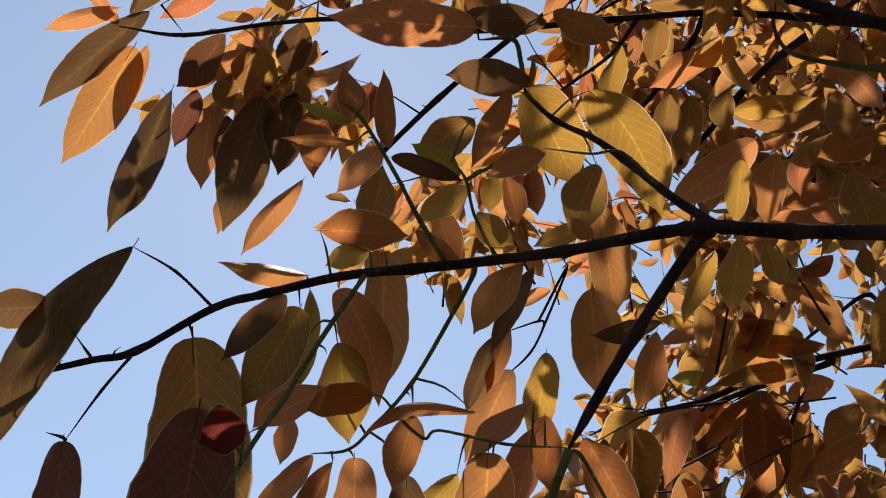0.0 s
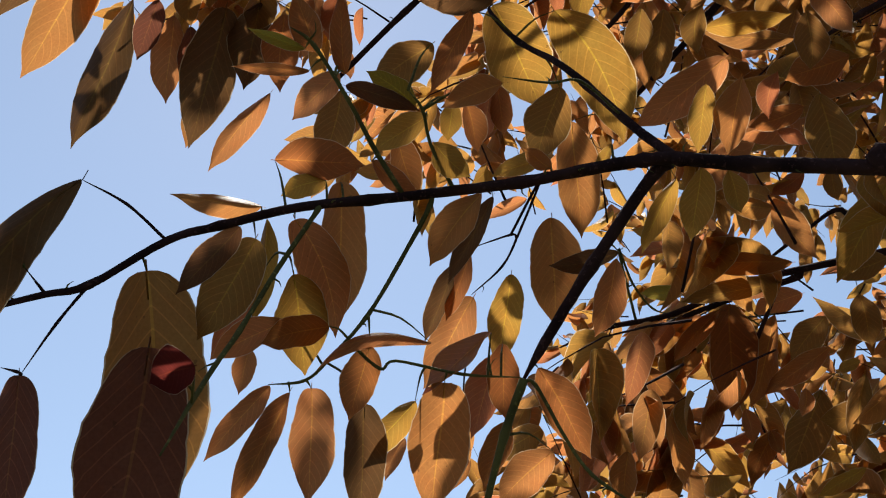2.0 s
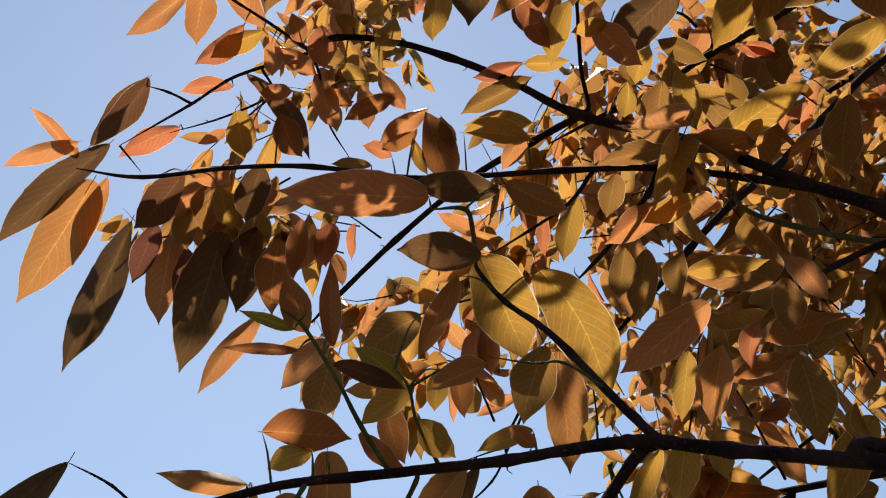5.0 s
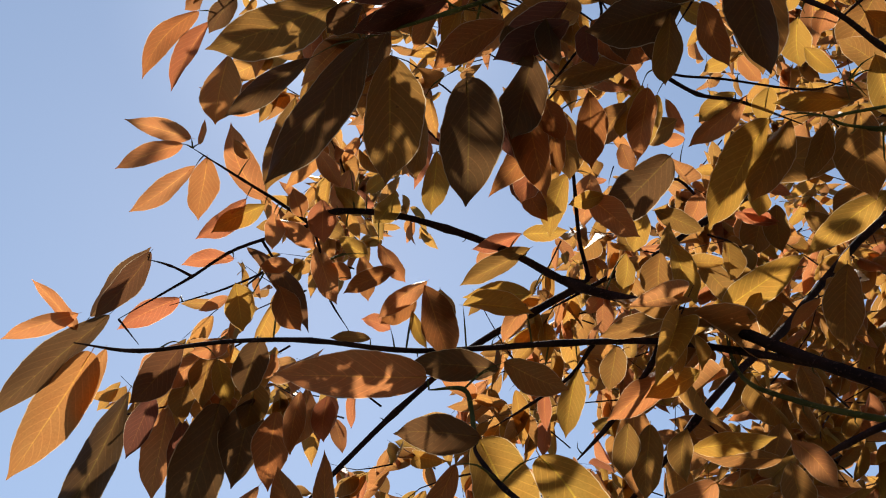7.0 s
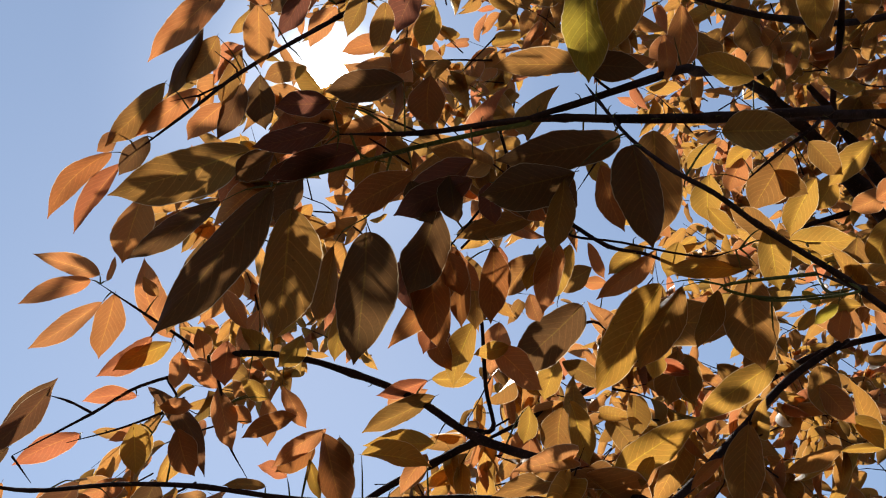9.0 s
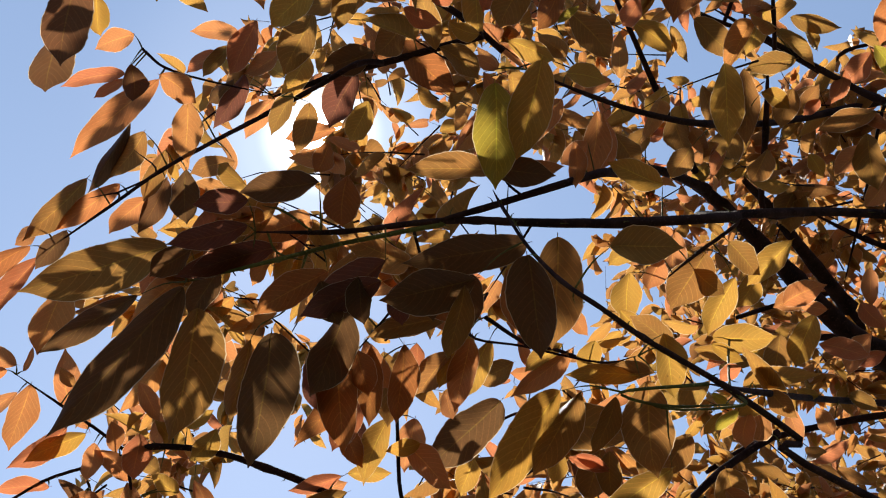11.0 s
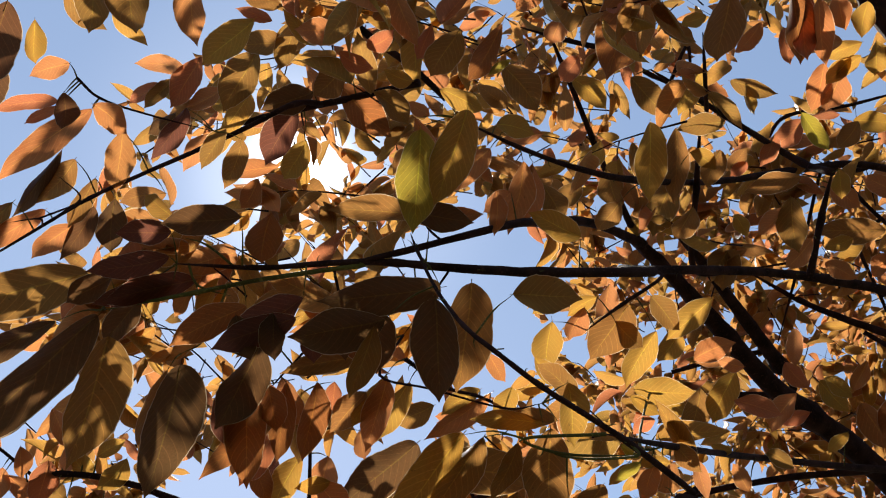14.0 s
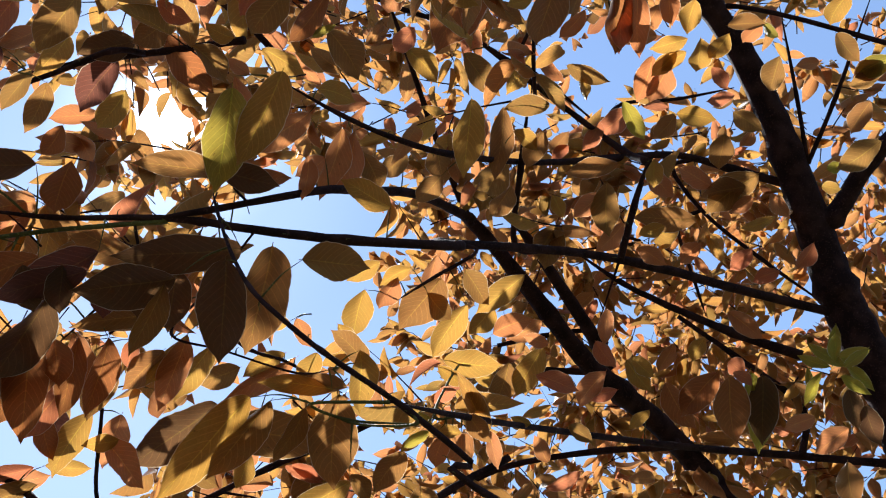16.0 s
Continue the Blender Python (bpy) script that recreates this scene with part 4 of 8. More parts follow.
stalk((0.144, 0.846, 2.191), (0.164, 0.885, 2.177))
leaf(b1, (0.136, 0.803, 2.053), (0.082, 0.809, 2.035), 0.0191, "y", 37, 0)
stalk((0.137, 0.783, 2.022), (0.136, 0.803, 2.053))
leaf(b1, (0.136, 0.780, 2.028), (0.112, 0.778, 2.048), 0.0173, "a", 33, 8)
stalk((0.137, 0.783, 2.022), (0.136, 0.780, 2.028))
leaf(b26, (0.224, 1.193, 2.309), (0.231, 1.207, 2.128), 0.0603, "a", -3, 11)
stalk((0.289, 1.194, 2.316), (0.224, 1.193, 2.309))
leaf(b1, (0.198, 0.806, 2.067), (0.182, 0.812, 2.040), 0.0127, "y", 24, 6, 0.1)
stalk((0.191, 0.769, 2.026), (0.198, 0.806, 2.067))
leaf(b1, (-0.061, 0.840, 2.045), (-0.059, 0.879, 1.909), 0.0485, "a", -3, 12)
stalk((-0.053, 0.802, 2.005), (-0.061, 0.840, 2.045))
leaf(b1, (-0.100, 0.823, 1.998), (-0.060, 0.857, 1.894), 0.0446, "o", -36, 10, 0.2)
stalk((-0.098, 0.801, 2.000), (-0.100, 0.823, 1.998))
leaf(b10, (-0.100, 0.830, 1.946), (-0.084, 0.843, 1.854), 0.0505, "y", -18, 4)
stalk((-0.100, 0.792, 1.951), (-0.100, 0.830, 1.946))
leaf(b11, (-0.065, 0.824, 1.894), (-0.125, 0.815, 1.879), 0.0321, "w", 38, 7)
stalk((-0.050, 0.848, 1.890), (-0.065, 0.824, 1.894))
leaf(b11, (-0.107, 0.839, 1.904), (-0.171, 0.832, 1.868), 0.0316, "o", 34, 6)
stalk((-0.073, 0.853, 1.867), (-0.107, 0.839, 1.904))
leaf(b1, (-0.136, 0.825, 1.980), (-0.180, 0.824, 1.879), 0.0482, "b", 21, 10)
stalk((-0.135, 0.800, 1.990), (-0.136, 0.825, 1.980))
leaf(b1, (-0.146, 0.802, 1.982), (-0.198, 0.800, 1.916), 0.0279, "d", 25, 4)
leaf(b10, (-0.134, 0.860, 1.961), (-0.179, 0.864, 1.874), 0.0204, "r", 26, 0, -0.1)
stalk((-0.100, 0.792, 1.951), (-0.134, 0.860, 1.961))
leaf(b10, (-0.145, 0.873, 1.890), (-0.155, 0.883, 1.847), 0.0221, "o", -10, 5)
leaf(b1, (-0.133, 0.857, 2.014), (-0.143, 0.877, 1.910), 0.0229, "y", -6, 5, 0.1)
stalk((-0.127, 0.800, 1.992), (-0.133, 0.857, 2.014))
leaf(b1, (-0.226, 0.799, 1.939), (-0.201, 0.852, 1.729), 0.0897, "b", -25, 12)
stalk((-0.230, 0.795, 1.952), (-0.226, 0.799, 1.939))
leaf(b10, (-0.188, 0.707, 1.842), (-0.199, 0.713, 1.658), 0.0774, "m", -23, 10)
stalk((-0.156, 0.734, 1.811), (-0.188, 0.707, 1.842))
leaf(b10, (-0.149, 0.696, 1.824), (-0.182, 0.693, 1.813), 0.0393, "c", 36, 6)
stalk((-0.157, 0.728, 1.803), (-0.149, 0.696, 1.824))
leaf(b5, (-0.276, 0.754, 2.007), (-0.366, 0.775, 1.813), 0.0462, "d", 12, 3, -0.6)
leaf(b7, (-0.339, 0.763, 1.955), (-0.402, 0.747, 1.940), 0.0350, "d", 53, 4)
stalk((-0.321, 0.772, 1.932), (-0.339, 0.763, 1.955))
leaf(b6, (-0.326, 0.803, 1.846), (-0.328, 0.827, 1.716), 0.0395, "m", -25, 12)
leaf(b11, (-0.120, 0.852, 1.847), (-0.174, 0.862, 1.783), 0.0248, "o", 36, 7)
leaf(b11, (-0.102, 0.857, 1.842), (-0.156, 0.881, 1.743), 0.0282, "w", 9, 8)
stalk((-0.103, 0.853, 1.851), (-0.102, 0.857, 1.842))
leaf(b11, (-0.083, 0.858, 1.846), (-0.082, 0.886, 1.747), 0.0421, "o", -3, 12)
stalk((-0.088, 0.855, 1.853), (-0.083, 0.858, 1.846))
leaf(b12, (-0.030, 0.852, 1.884), (-0.048, 0.863, 1.817), 0.0357, "w", -6, 4)
leaf(b11, (-0.037, 0.897, 1.840), (-0.040, 0.925, 1.732), 0.0408, "d", -3, 11)
stalk((-0.070, 0.853, 1.869), (-0.037, 0.897, 1.840))
leaf(b11, (0.010, 0.918, 1.847), (-0.037, 0.930, 1.791), 0.0306, "y", 54, 7)
stalk((0.021, 0.859, 1.866), (0.010, 0.918, 1.847))
leaf(b11, (-0.002, 0.982, 1.824), (-0.022, 0.984, 1.782), 0.0158, "o", 44, 2, -0.1)
leaf(b14, (0.038, 0.864, 1.852), (0.027, 0.899, 1.738), 0.0564, "a", 5, 12)
stalk((0.041, 0.860, 1.862), (0.038, 0.864, 1.852))
leaf(b11, (0.026, 0.851, 1.886), (-0.079, 0.841, 1.852), 0.0142, "o", 64, 1, -1.4)
stalk((-0.029, 0.840, 1.915), (0.026, 0.851, 1.886))
leaf(b11, (0.049, 0.919, 1.989), (0.015, 0.934, 1.912), 0.0236, "d", 7, 1, 0.1)
leaf(b11, (0.067, 0.932, 2.007), (0.038, 0.941, 1.932), 0.0212, "o", 25, 9, 0.1)
leaf(b1, (0.075, 0.832, 2.028), (0.018, 0.836, 1.954), 0.0350, "a", 36, 9)
stalk((0.071, 0.794, 2.016), (0.075, 0.832, 2.028))
leaf(b1, (0.087, 0.850, 2.033), (0.040, 0.865, 1.946), 0.0209, "d", 23, 0)
stalk((0.079, 0.793, 2.017), (0.087, 0.850, 2.033))
leaf(b14, (0.070, 0.948, 1.963), (0.015, 0.955, 1.867), 0.0416, "o", 30, 11)
leaf(b35, (0.124, 1.114, 2.050), (0.107, 1.146, 1.938), 0.0414, "y", 7, 4)
leaf(b14, (0.083, 0.874, 1.902), (0.015, 0.874, 1.846), 0.0492, "s", -66, 4)
stalk((0.078, 0.860, 1.857), (0.083, 0.874, 1.902))
leaf(b14, (0.093, 0.949, 1.904), (0.062, 0.964, 1.820), 0.0392, "r", 11, 5)
leaf(b14, (0.095, 0.897, 1.898), (0.095, 0.908, 1.826), 0.0315, "w", -10, 0)
stalk((0.090, 0.860, 1.856), (0.095, 0.897, 1.898))
leaf(b9, (0.101, 0.919, 1.828), (0.072, 0.933, 1.768), 0.0291, "w", 16, 1)
stalk((0.096, 0.870, 1.816), (0.101, 0.919, 1.828))
leaf(b9, (0.142, 0.928, 1.800), (0.087, 0.945, 1.754), 0.0408, "o", 49, 6)
stalk((0.092, 0.873, 1.805), (0.142, 0.928, 1.800))
leaf(b9, (0.124, 0.856, 1.863), (0.169, 0.874, 1.784), 0.0400, "w", -36, 8)
stalk((0.119, 0.854, 1.867), (0.124, 0.856, 1.863))
leaf(b9, (0.146, 0.872, 2.020), (0.146, 0.879, 1.904), 0.0518, "a", 0, 11)
leaf(b9, (0.205, 0.846, 1.972), (0.138, 0.856, 1.963), 0.0215, "d", 39, 3, 0.1)
stalk((0.184, 0.808, 1.962), (0.205, 0.846, 1.972))
leaf(b9, (0.218, 0.924, 1.996), (0.194, 0.933, 1.910), 0.0347, "o", 28, 3)
leaf(b1, (0.268, 0.852, 2.052), (0.228, 0.865, 1.981), 0.0237, "y", 51, 6)
stalk((0.219, 0.785, 2.070), (0.268, 0.852, 2.052))
leaf(b1, (0.305, 0.887, 2.081), (0.291, 0.900, 2.004), 0.0348, "y", 27, 4)
leaf(b1, (0.331, 0.882, 2.076), (0.341, 0.891, 2.031), 0.0262, "y", -9, 8)
leaf(b21, (0.555, 1.367, 2.265), (0.606, 1.360, 2.163), 0.0495, "a", -15, 2)
leaf(b24, (0.671, 1.230, 2.224), (0.590, 1.270, 2.088), 0.0561, "y", 33, 10)
leaf(b21, (0.578, 1.283, 2.272), (0.526, 1.293, 2.237), 0.0278, "r", 62, 0, 0.1)
leaf(b1, (0.517, 1.059, 2.166), (0.520, 1.065, 2.125), 0.0229, "b", -0, 6)
leaf(b2, (0.333, 1.144, 2.479), (0.330, 1.162, 2.336), 0.0567, "a", 2, 2)
leaf(b2, (0.389, 1.011, 2.295), (0.272, 1.028, 2.198), 0.0499, "o", 54, 10)
leaf(b1, (0.302, 0.829, 2.145), (0.290, 0.844, 2.074), 0.0260, "y", 4, 4)
leaf(b1, (0.335, 0.819, 2.147), (0.313, 0.840, 2.069), 0.0375, "a", 9, 5)
leaf(b23, (0.371, 1.016, 2.341), (0.473, 1.000, 2.348), 0.0294, "y", -40, 0)
leaf(b1, (0.466, 0.860, 2.199), (0.401, 0.882, 2.182), 0.0393, "w", 39, 1)
leaf(b23, (0.435, 0.875, 2.162), (0.447, 0.895, 2.073), 0.0494, "b", -2, 3)
leaf(b35, (0.433, 0.968, 2.246), (0.414, 0.986, 2.191), 0.0255, "r", 18, 9, -0.1)
leaf(b35, (0.463, 0.983, 2.208), (0.398, 0.996, 2.188), 0.0282, "w", 30, 4, 0.1)
leaf(b23, (0.433, 0.994, 2.183), (0.463, 0.987, 2.161), 0.0179, "r", -42, 2, 0.1)
leaf(b35, (0.358, 0.980, 2.350), (0.344, 0.998, 2.285), 0.0316, "b", 8, 9, -0.1)
leaf(b16, (0.541, 1.286, 2.130), (0.413, 1.306, 2.123), 0.0362, "a", 64, 7, -0.1)
leaf(b16, (0.421, 1.444, 2.144), (0.357, 1.457, 2.145), 0.0259, "g", 47, 1, 0.1)
leaf(b16, (0.528, 1.305, 2.107), (0.386, 1.338, 2.091), 0.0326, "b", 42, 1)
leaf(b16, (0.700, 1.329, 2.151), (0.631, 1.359, 2.132), 0.0431, "b", 36, 0)
leaf(b22, (0.516, 1.513, 2.143), (0.512, 1.546, 1.960), 0.0783, "w", 16, 11)
stalk((0.574, 1.523, 2.117), (0.516, 1.513, 2.143))
leaf(b22, (0.592, 1.519, 2.125), (0.537, 1.548, 1.974), 0.0538, "a", 22, 3)
stalk((0.578, 1.518, 2.126), (0.592, 1.519, 2.125))
leaf(b22, (0.499, 1.518, 2.135), (0.416, 1.535, 2.047), 0.0337, "o", 51, 1, -0.1)
stalk((0.570, 1.528, 2.108), (0.499, 1.518, 2.135))
leaf(b22, (0.597, 1.596, 1.951), (0.553, 1.631, 1.865), 0.0394, "w", 49, 9, -0.1)
leaf(b17, (0.364, 1.506, 2.035), (0.440, 1.499, 1.924), 0.0461, "w", -37, 7)
leaf(b17, (0.415, 1.617, 2.025), (0.419, 1.641, 1.900), 0.0707, "w", -2, 6)
leaf(b17, (0.378, 1.608, 2.052), (0.361, 1.635, 1.918), 0.0497, "d", 0, 7, 0.1)
stalk((0.352, 1.596, 2.086), (0.378, 1.608, 2.052))
leaf(b17, (0.338, 1.627, 2.010), (0.305, 1.659, 1.908), 0.0561, "w", 40, 2)
stalk((0.352, 1.596, 2.086), (0.338, 1.627, 2.010))
leaf(b17, (0.240, 1.060, 1.822), (0.232, 1.068, 1.766), 0.0318, "w", 0, 6)
leaf(b17, (0.338, 1.637, 1.983), (0.351, 1.654, 1.842), 0.0640, "o", -23, 3)
leaf(b22, (0.544, 1.583, 1.983), (0.556, 1.594, 1.929), 0.0314, "o", -0, 3)
stalk((0.527, 1.569, 2.019), (0.544, 1.583, 1.983))
leaf(b22, (0.510, 1.604, 1.931), (0.438, 1.611, 1.926), 0.0186, "r", 59, 4, -0.1)
leaf(b22, (0.628, 1.471, 1.988), (0.579, 1.517, 1.865), 0.0664, "b", 49, 5)
leaf(b22, (0.618, 1.254, 1.899), (0.537, 1.269, 1.897), 0.0459, "b", 67, 4)
leaf(b22, (0.638, 1.380, 1.853), (0.573, 1.404, 1.813), 0.0233, "y", 69, 7)
leaf(b16, (0.672, 1.515, 2.069), (0.558, 1.538, 1.993), 0.0383, "o", 64, 0)
leaf(b16, (0.563, 1.362, 1.964), (0.556, 1.373, 1.925), 0.0226, "o", 30, 8, 0.1)
leaf(b16, (0.642, 1.347, 2.001), (0.606, 1.353, 1.988), 0.0196, "y", 44, 7, 0.1)
leaf(b16, (0.712, 1.465, 2.143), (0.725, 1.482, 2.059), 0.0480, "b", -5, 8)
stalk((0.698, 1.444, 2.195), (0.712, 1.465, 2.143))
leaf(b17, (0.479, 1.550, 2.134), (0.417, 1.556, 2.105), 0.0351, "o", 43, 5)
stalk((0.472, 1.548, 2.140), (0.479, 1.550, 2.134))
leaf(b22, (0.503, 1.579, 1.994), (0.485, 1.592, 1.933), 0.0239, "o", 23, 0)
stalk((0.527, 1.569, 2.019), (0.503, 1.579, 1.994))
leaf(b17, (0.475, 1.707, 1.971), (0.454, 1.717, 1.901), 0.0325, "y", 28, 5, 0.1)
leaf(b22, (0.585, 1.596, 1.950), (0.597, 1.596, 1.910), 0.0227, "o", -22, 1)
leaf(b16, (0.572, 1.652, 2.124), (0.510, 1.667, 2.067), 0.0480, "b", 56, 2)
leaf(b16, (0.447, 1.657, 2.169), (0.365, 1.672, 2.132), 0.0378, "o", 66, 1)
leaf(b17, (0.505, 1.672, 2.110), (0.477, 1.682, 2.061), 0.0237, "r", 41, 2, 0.1)
leaf(b17, (0.482, 1.709, 2.047), (0.447, 1.716, 2.033), 0.0130, "r", 65, 8)
leaf(b16, (0.705, 1.592, 2.146), (0.644, 1.617, 2.073), 0.0528, "b", 50, 2)
leaf(b16, (0.669, 1.586, 2.186), (0.585, 1.615, 2.154), 0.0443, "o", 49, 0, -0.1)
leaf(b28, (-0.311, 0.930, 2.808), (-0.403, 0.908, 2.827), 0.0323, "o", 21, 5)
stalk((-0.309, 0.939, 2.796), (-0.311, 0.930, 2.808))
leaf(b28, (-0.324, 0.936, 2.801), (-0.410, 0.926, 2.741), 0.0309, "o", 12, 4, -0.1)
stalk((-0.309, 0.939, 2.796), (-0.324, 0.936, 2.801))
leaf(b28, (-0.306, 0.959, 2.778), (-0.393, 0.967, 2.691), 0.0336, "o", 10, 3)
stalk((-0.293, 0.949, 2.791), (-0.306, 0.959, 2.778))
leaf(b28, (-0.289, 0.952, 2.790), (-0.293, 0.979, 2.685), 0.0445, "o", -13, 0)
leaf(b28, (-0.300, 0.937, 2.802), (-0.295, 0.927, 2.839), 0.0102, "o", 15, 7, -0.1)
stalk((-0.309, 0.939, 2.796), (-0.300, 0.937, 2.802))
leaf(b28, (-0.205, 1.008, 2.756), (-0.267, 0.960, 2.880), 0.0487, "o", 19, 6, 0.4)
leaf(b28, (-0.228, 0.962, 2.797), (-0.253, 0.948, 2.819), 0.0200, "b", 38, 3)
stalk((-0.246, 0.979, 2.775), (-0.228, 0.962, 2.797))
leaf(b28, (-0.235, 1.004, 2.753), (-0.304, 1.017, 2.683), 0.0374, "r", 23, 8, 0.1)
stalk((-0.225, 0.992, 2.768), (-0.235, 1.004, 2.753))
leaf(b28, (-0.208, 1.013, 2.750), (-0.283, 1.017, 2.694), 0.0346, "y", 31, 1, -0.1)
stalk((-0.203, 1.005, 2.760), (-0.208, 1.013, 2.750))
leaf(b28, (-0.195, 1.024, 2.741), (-0.195, 1.041, 2.682), 0.0298, "o", -17, 0, 0.1)
stalk((-0.187, 1.014, 2.753), (-0.195, 1.024, 2.741))
leaf(b28, (-0.192, 1.030, 2.735), (-0.127, 1.046, 2.686), 0.0324, "o", -50, 8, 0.1)
stalk((-0.181, 1.017, 2.751), (-0.192, 1.030, 2.735))
leaf(b25, (-0.159, 0.965, 2.738), (-0.139, 0.980, 2.692), 0.0293, "o", -25, 8, -0.1)
stalk((-0.141, 0.995, 2.700), (-0.159, 0.965, 2.738))
leaf(b25, (-0.117, 0.979, 2.728), (-0.112, 0.994, 2.655), 0.0415, "r", -24, 0)
stalk((-0.111, 0.992, 2.710), (-0.117, 0.979, 2.728))
leaf(b39, (-0.279, 0.759, 2.885), (-0.344, 0.790, 2.776), 0.0328, "w", -4, 4, -0.4)
stalk((-0.252, 0.761, 2.882), (-0.279, 0.759, 2.885))
leaf(b39, (-0.262, 0.768, 2.873), (-0.320, 0.793, 2.753), 0.0297, "r", -20, 9)
stalk((-0.252, 0.761, 2.882), (-0.262, 0.768, 2.873))
leaf(b39, (-0.232, 0.747, 2.909), (-0.259, 0.767, 2.843), 0.0319, "d", -0, 4)
stalk((-0.223, 0.750, 2.907), (-0.232, 0.747, 2.909))
leaf(b39, (-0.270, 0.742, 2.910), (-0.297, 0.753, 2.877), 0.0244, "o", -16, 3)
stalk((-0.243, 0.757, 2.890), (-0.270, 0.742, 2.910))
leaf(b37, (-0.085, 0.758, 2.897), (-0.256, 0.733, 2.761), 0.0709, "b", 25, 11)
stalk((-0.053, 0.788, 2.858), (-0.085, 0.758, 2.897))
leaf(b37, (-0.260, 0.870, 2.923), (-0.274, 0.913, 2.799), 0.0573, "a", -8, 9)
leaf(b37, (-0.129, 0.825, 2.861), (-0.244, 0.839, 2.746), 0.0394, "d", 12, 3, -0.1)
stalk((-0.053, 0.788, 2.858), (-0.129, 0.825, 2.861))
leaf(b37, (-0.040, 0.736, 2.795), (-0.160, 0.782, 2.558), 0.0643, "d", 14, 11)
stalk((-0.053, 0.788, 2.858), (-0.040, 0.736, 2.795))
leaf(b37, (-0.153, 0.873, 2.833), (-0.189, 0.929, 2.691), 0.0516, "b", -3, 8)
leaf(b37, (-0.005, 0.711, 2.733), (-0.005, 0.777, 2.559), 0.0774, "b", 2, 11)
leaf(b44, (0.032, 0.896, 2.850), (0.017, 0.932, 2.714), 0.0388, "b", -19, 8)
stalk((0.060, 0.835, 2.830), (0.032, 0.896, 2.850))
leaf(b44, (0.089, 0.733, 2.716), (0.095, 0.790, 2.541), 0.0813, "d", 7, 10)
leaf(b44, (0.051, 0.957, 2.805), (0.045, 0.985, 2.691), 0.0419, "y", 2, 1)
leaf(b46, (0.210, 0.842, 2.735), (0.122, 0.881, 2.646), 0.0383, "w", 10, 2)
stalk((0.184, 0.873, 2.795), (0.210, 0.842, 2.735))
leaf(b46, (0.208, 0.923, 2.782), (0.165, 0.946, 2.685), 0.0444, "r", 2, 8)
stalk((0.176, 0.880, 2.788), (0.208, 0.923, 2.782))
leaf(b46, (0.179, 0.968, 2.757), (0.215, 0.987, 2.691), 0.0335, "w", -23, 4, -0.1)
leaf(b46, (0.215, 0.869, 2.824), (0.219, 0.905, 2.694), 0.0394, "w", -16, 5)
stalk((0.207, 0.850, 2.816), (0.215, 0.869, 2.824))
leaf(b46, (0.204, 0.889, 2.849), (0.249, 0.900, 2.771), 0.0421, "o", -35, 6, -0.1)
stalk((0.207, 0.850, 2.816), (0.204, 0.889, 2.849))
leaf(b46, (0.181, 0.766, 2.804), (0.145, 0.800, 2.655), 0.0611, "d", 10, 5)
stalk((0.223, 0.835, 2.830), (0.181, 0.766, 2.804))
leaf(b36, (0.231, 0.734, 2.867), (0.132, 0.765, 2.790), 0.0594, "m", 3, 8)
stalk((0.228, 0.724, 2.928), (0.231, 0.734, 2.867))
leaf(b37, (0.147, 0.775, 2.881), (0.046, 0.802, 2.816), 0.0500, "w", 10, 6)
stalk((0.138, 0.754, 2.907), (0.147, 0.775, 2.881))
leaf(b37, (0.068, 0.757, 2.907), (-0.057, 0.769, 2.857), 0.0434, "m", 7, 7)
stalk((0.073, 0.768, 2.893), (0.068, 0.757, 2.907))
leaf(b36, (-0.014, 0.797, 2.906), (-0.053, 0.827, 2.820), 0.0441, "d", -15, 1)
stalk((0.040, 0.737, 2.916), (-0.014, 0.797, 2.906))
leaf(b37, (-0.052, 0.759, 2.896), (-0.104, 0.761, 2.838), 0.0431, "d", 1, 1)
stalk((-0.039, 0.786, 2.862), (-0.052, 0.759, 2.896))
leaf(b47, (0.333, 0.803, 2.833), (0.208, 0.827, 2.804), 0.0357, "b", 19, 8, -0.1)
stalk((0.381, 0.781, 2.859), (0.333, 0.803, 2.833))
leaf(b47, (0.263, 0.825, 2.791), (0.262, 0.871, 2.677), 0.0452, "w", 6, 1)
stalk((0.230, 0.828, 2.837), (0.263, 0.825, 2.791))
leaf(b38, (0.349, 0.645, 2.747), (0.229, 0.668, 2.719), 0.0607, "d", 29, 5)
stalk((0.409, 0.603, 2.775), (0.349, 0.645, 2.747))
leaf(b38, (0.336, 0.651, 2.740), (0.317, 0.683, 2.629), 0.0359, "b", 11, 1)
leaf(b27, (0.363, 0.900, 2.887), (0.322, 0.928, 2.787), 0.0429, "y", 33, 1, -0.1)
stalk((0.393, 0.921, 2.946), (0.363, 0.900, 2.887))
leaf(b27, (0.404, 0.965, 2.936), (0.368, 1.012, 2.832), 0.0471, "y", 30, 7, -0.1)
stalk((0.416, 0.929, 2.935), (0.404, 0.965, 2.936))
leaf(b27, (0.331, 0.959, 2.820), (0.347, 0.971, 2.770), 0.0297, "o", -15, 7)
stalk((0.255, 0.967, 2.811), (0.331, 0.959, 2.820))
leaf(b27, (0.482, 1.154, 3.129), (0.516, 1.177, 3.054), 0.0241, "o", -1, 7, -0.1)
leaf(b27, (0.519, 1.204, 3.075), (0.472, 1.216, 3.088), 0.0279, "o", 33, 6, 0.1)
stalk((0.504, 1.243, 3.006), (0.519, 1.204, 3.075))
leaf(b54, (0.536, 0.940, 2.907), (0.433, 0.978, 2.818), 0.0377, "o", 41, 1)
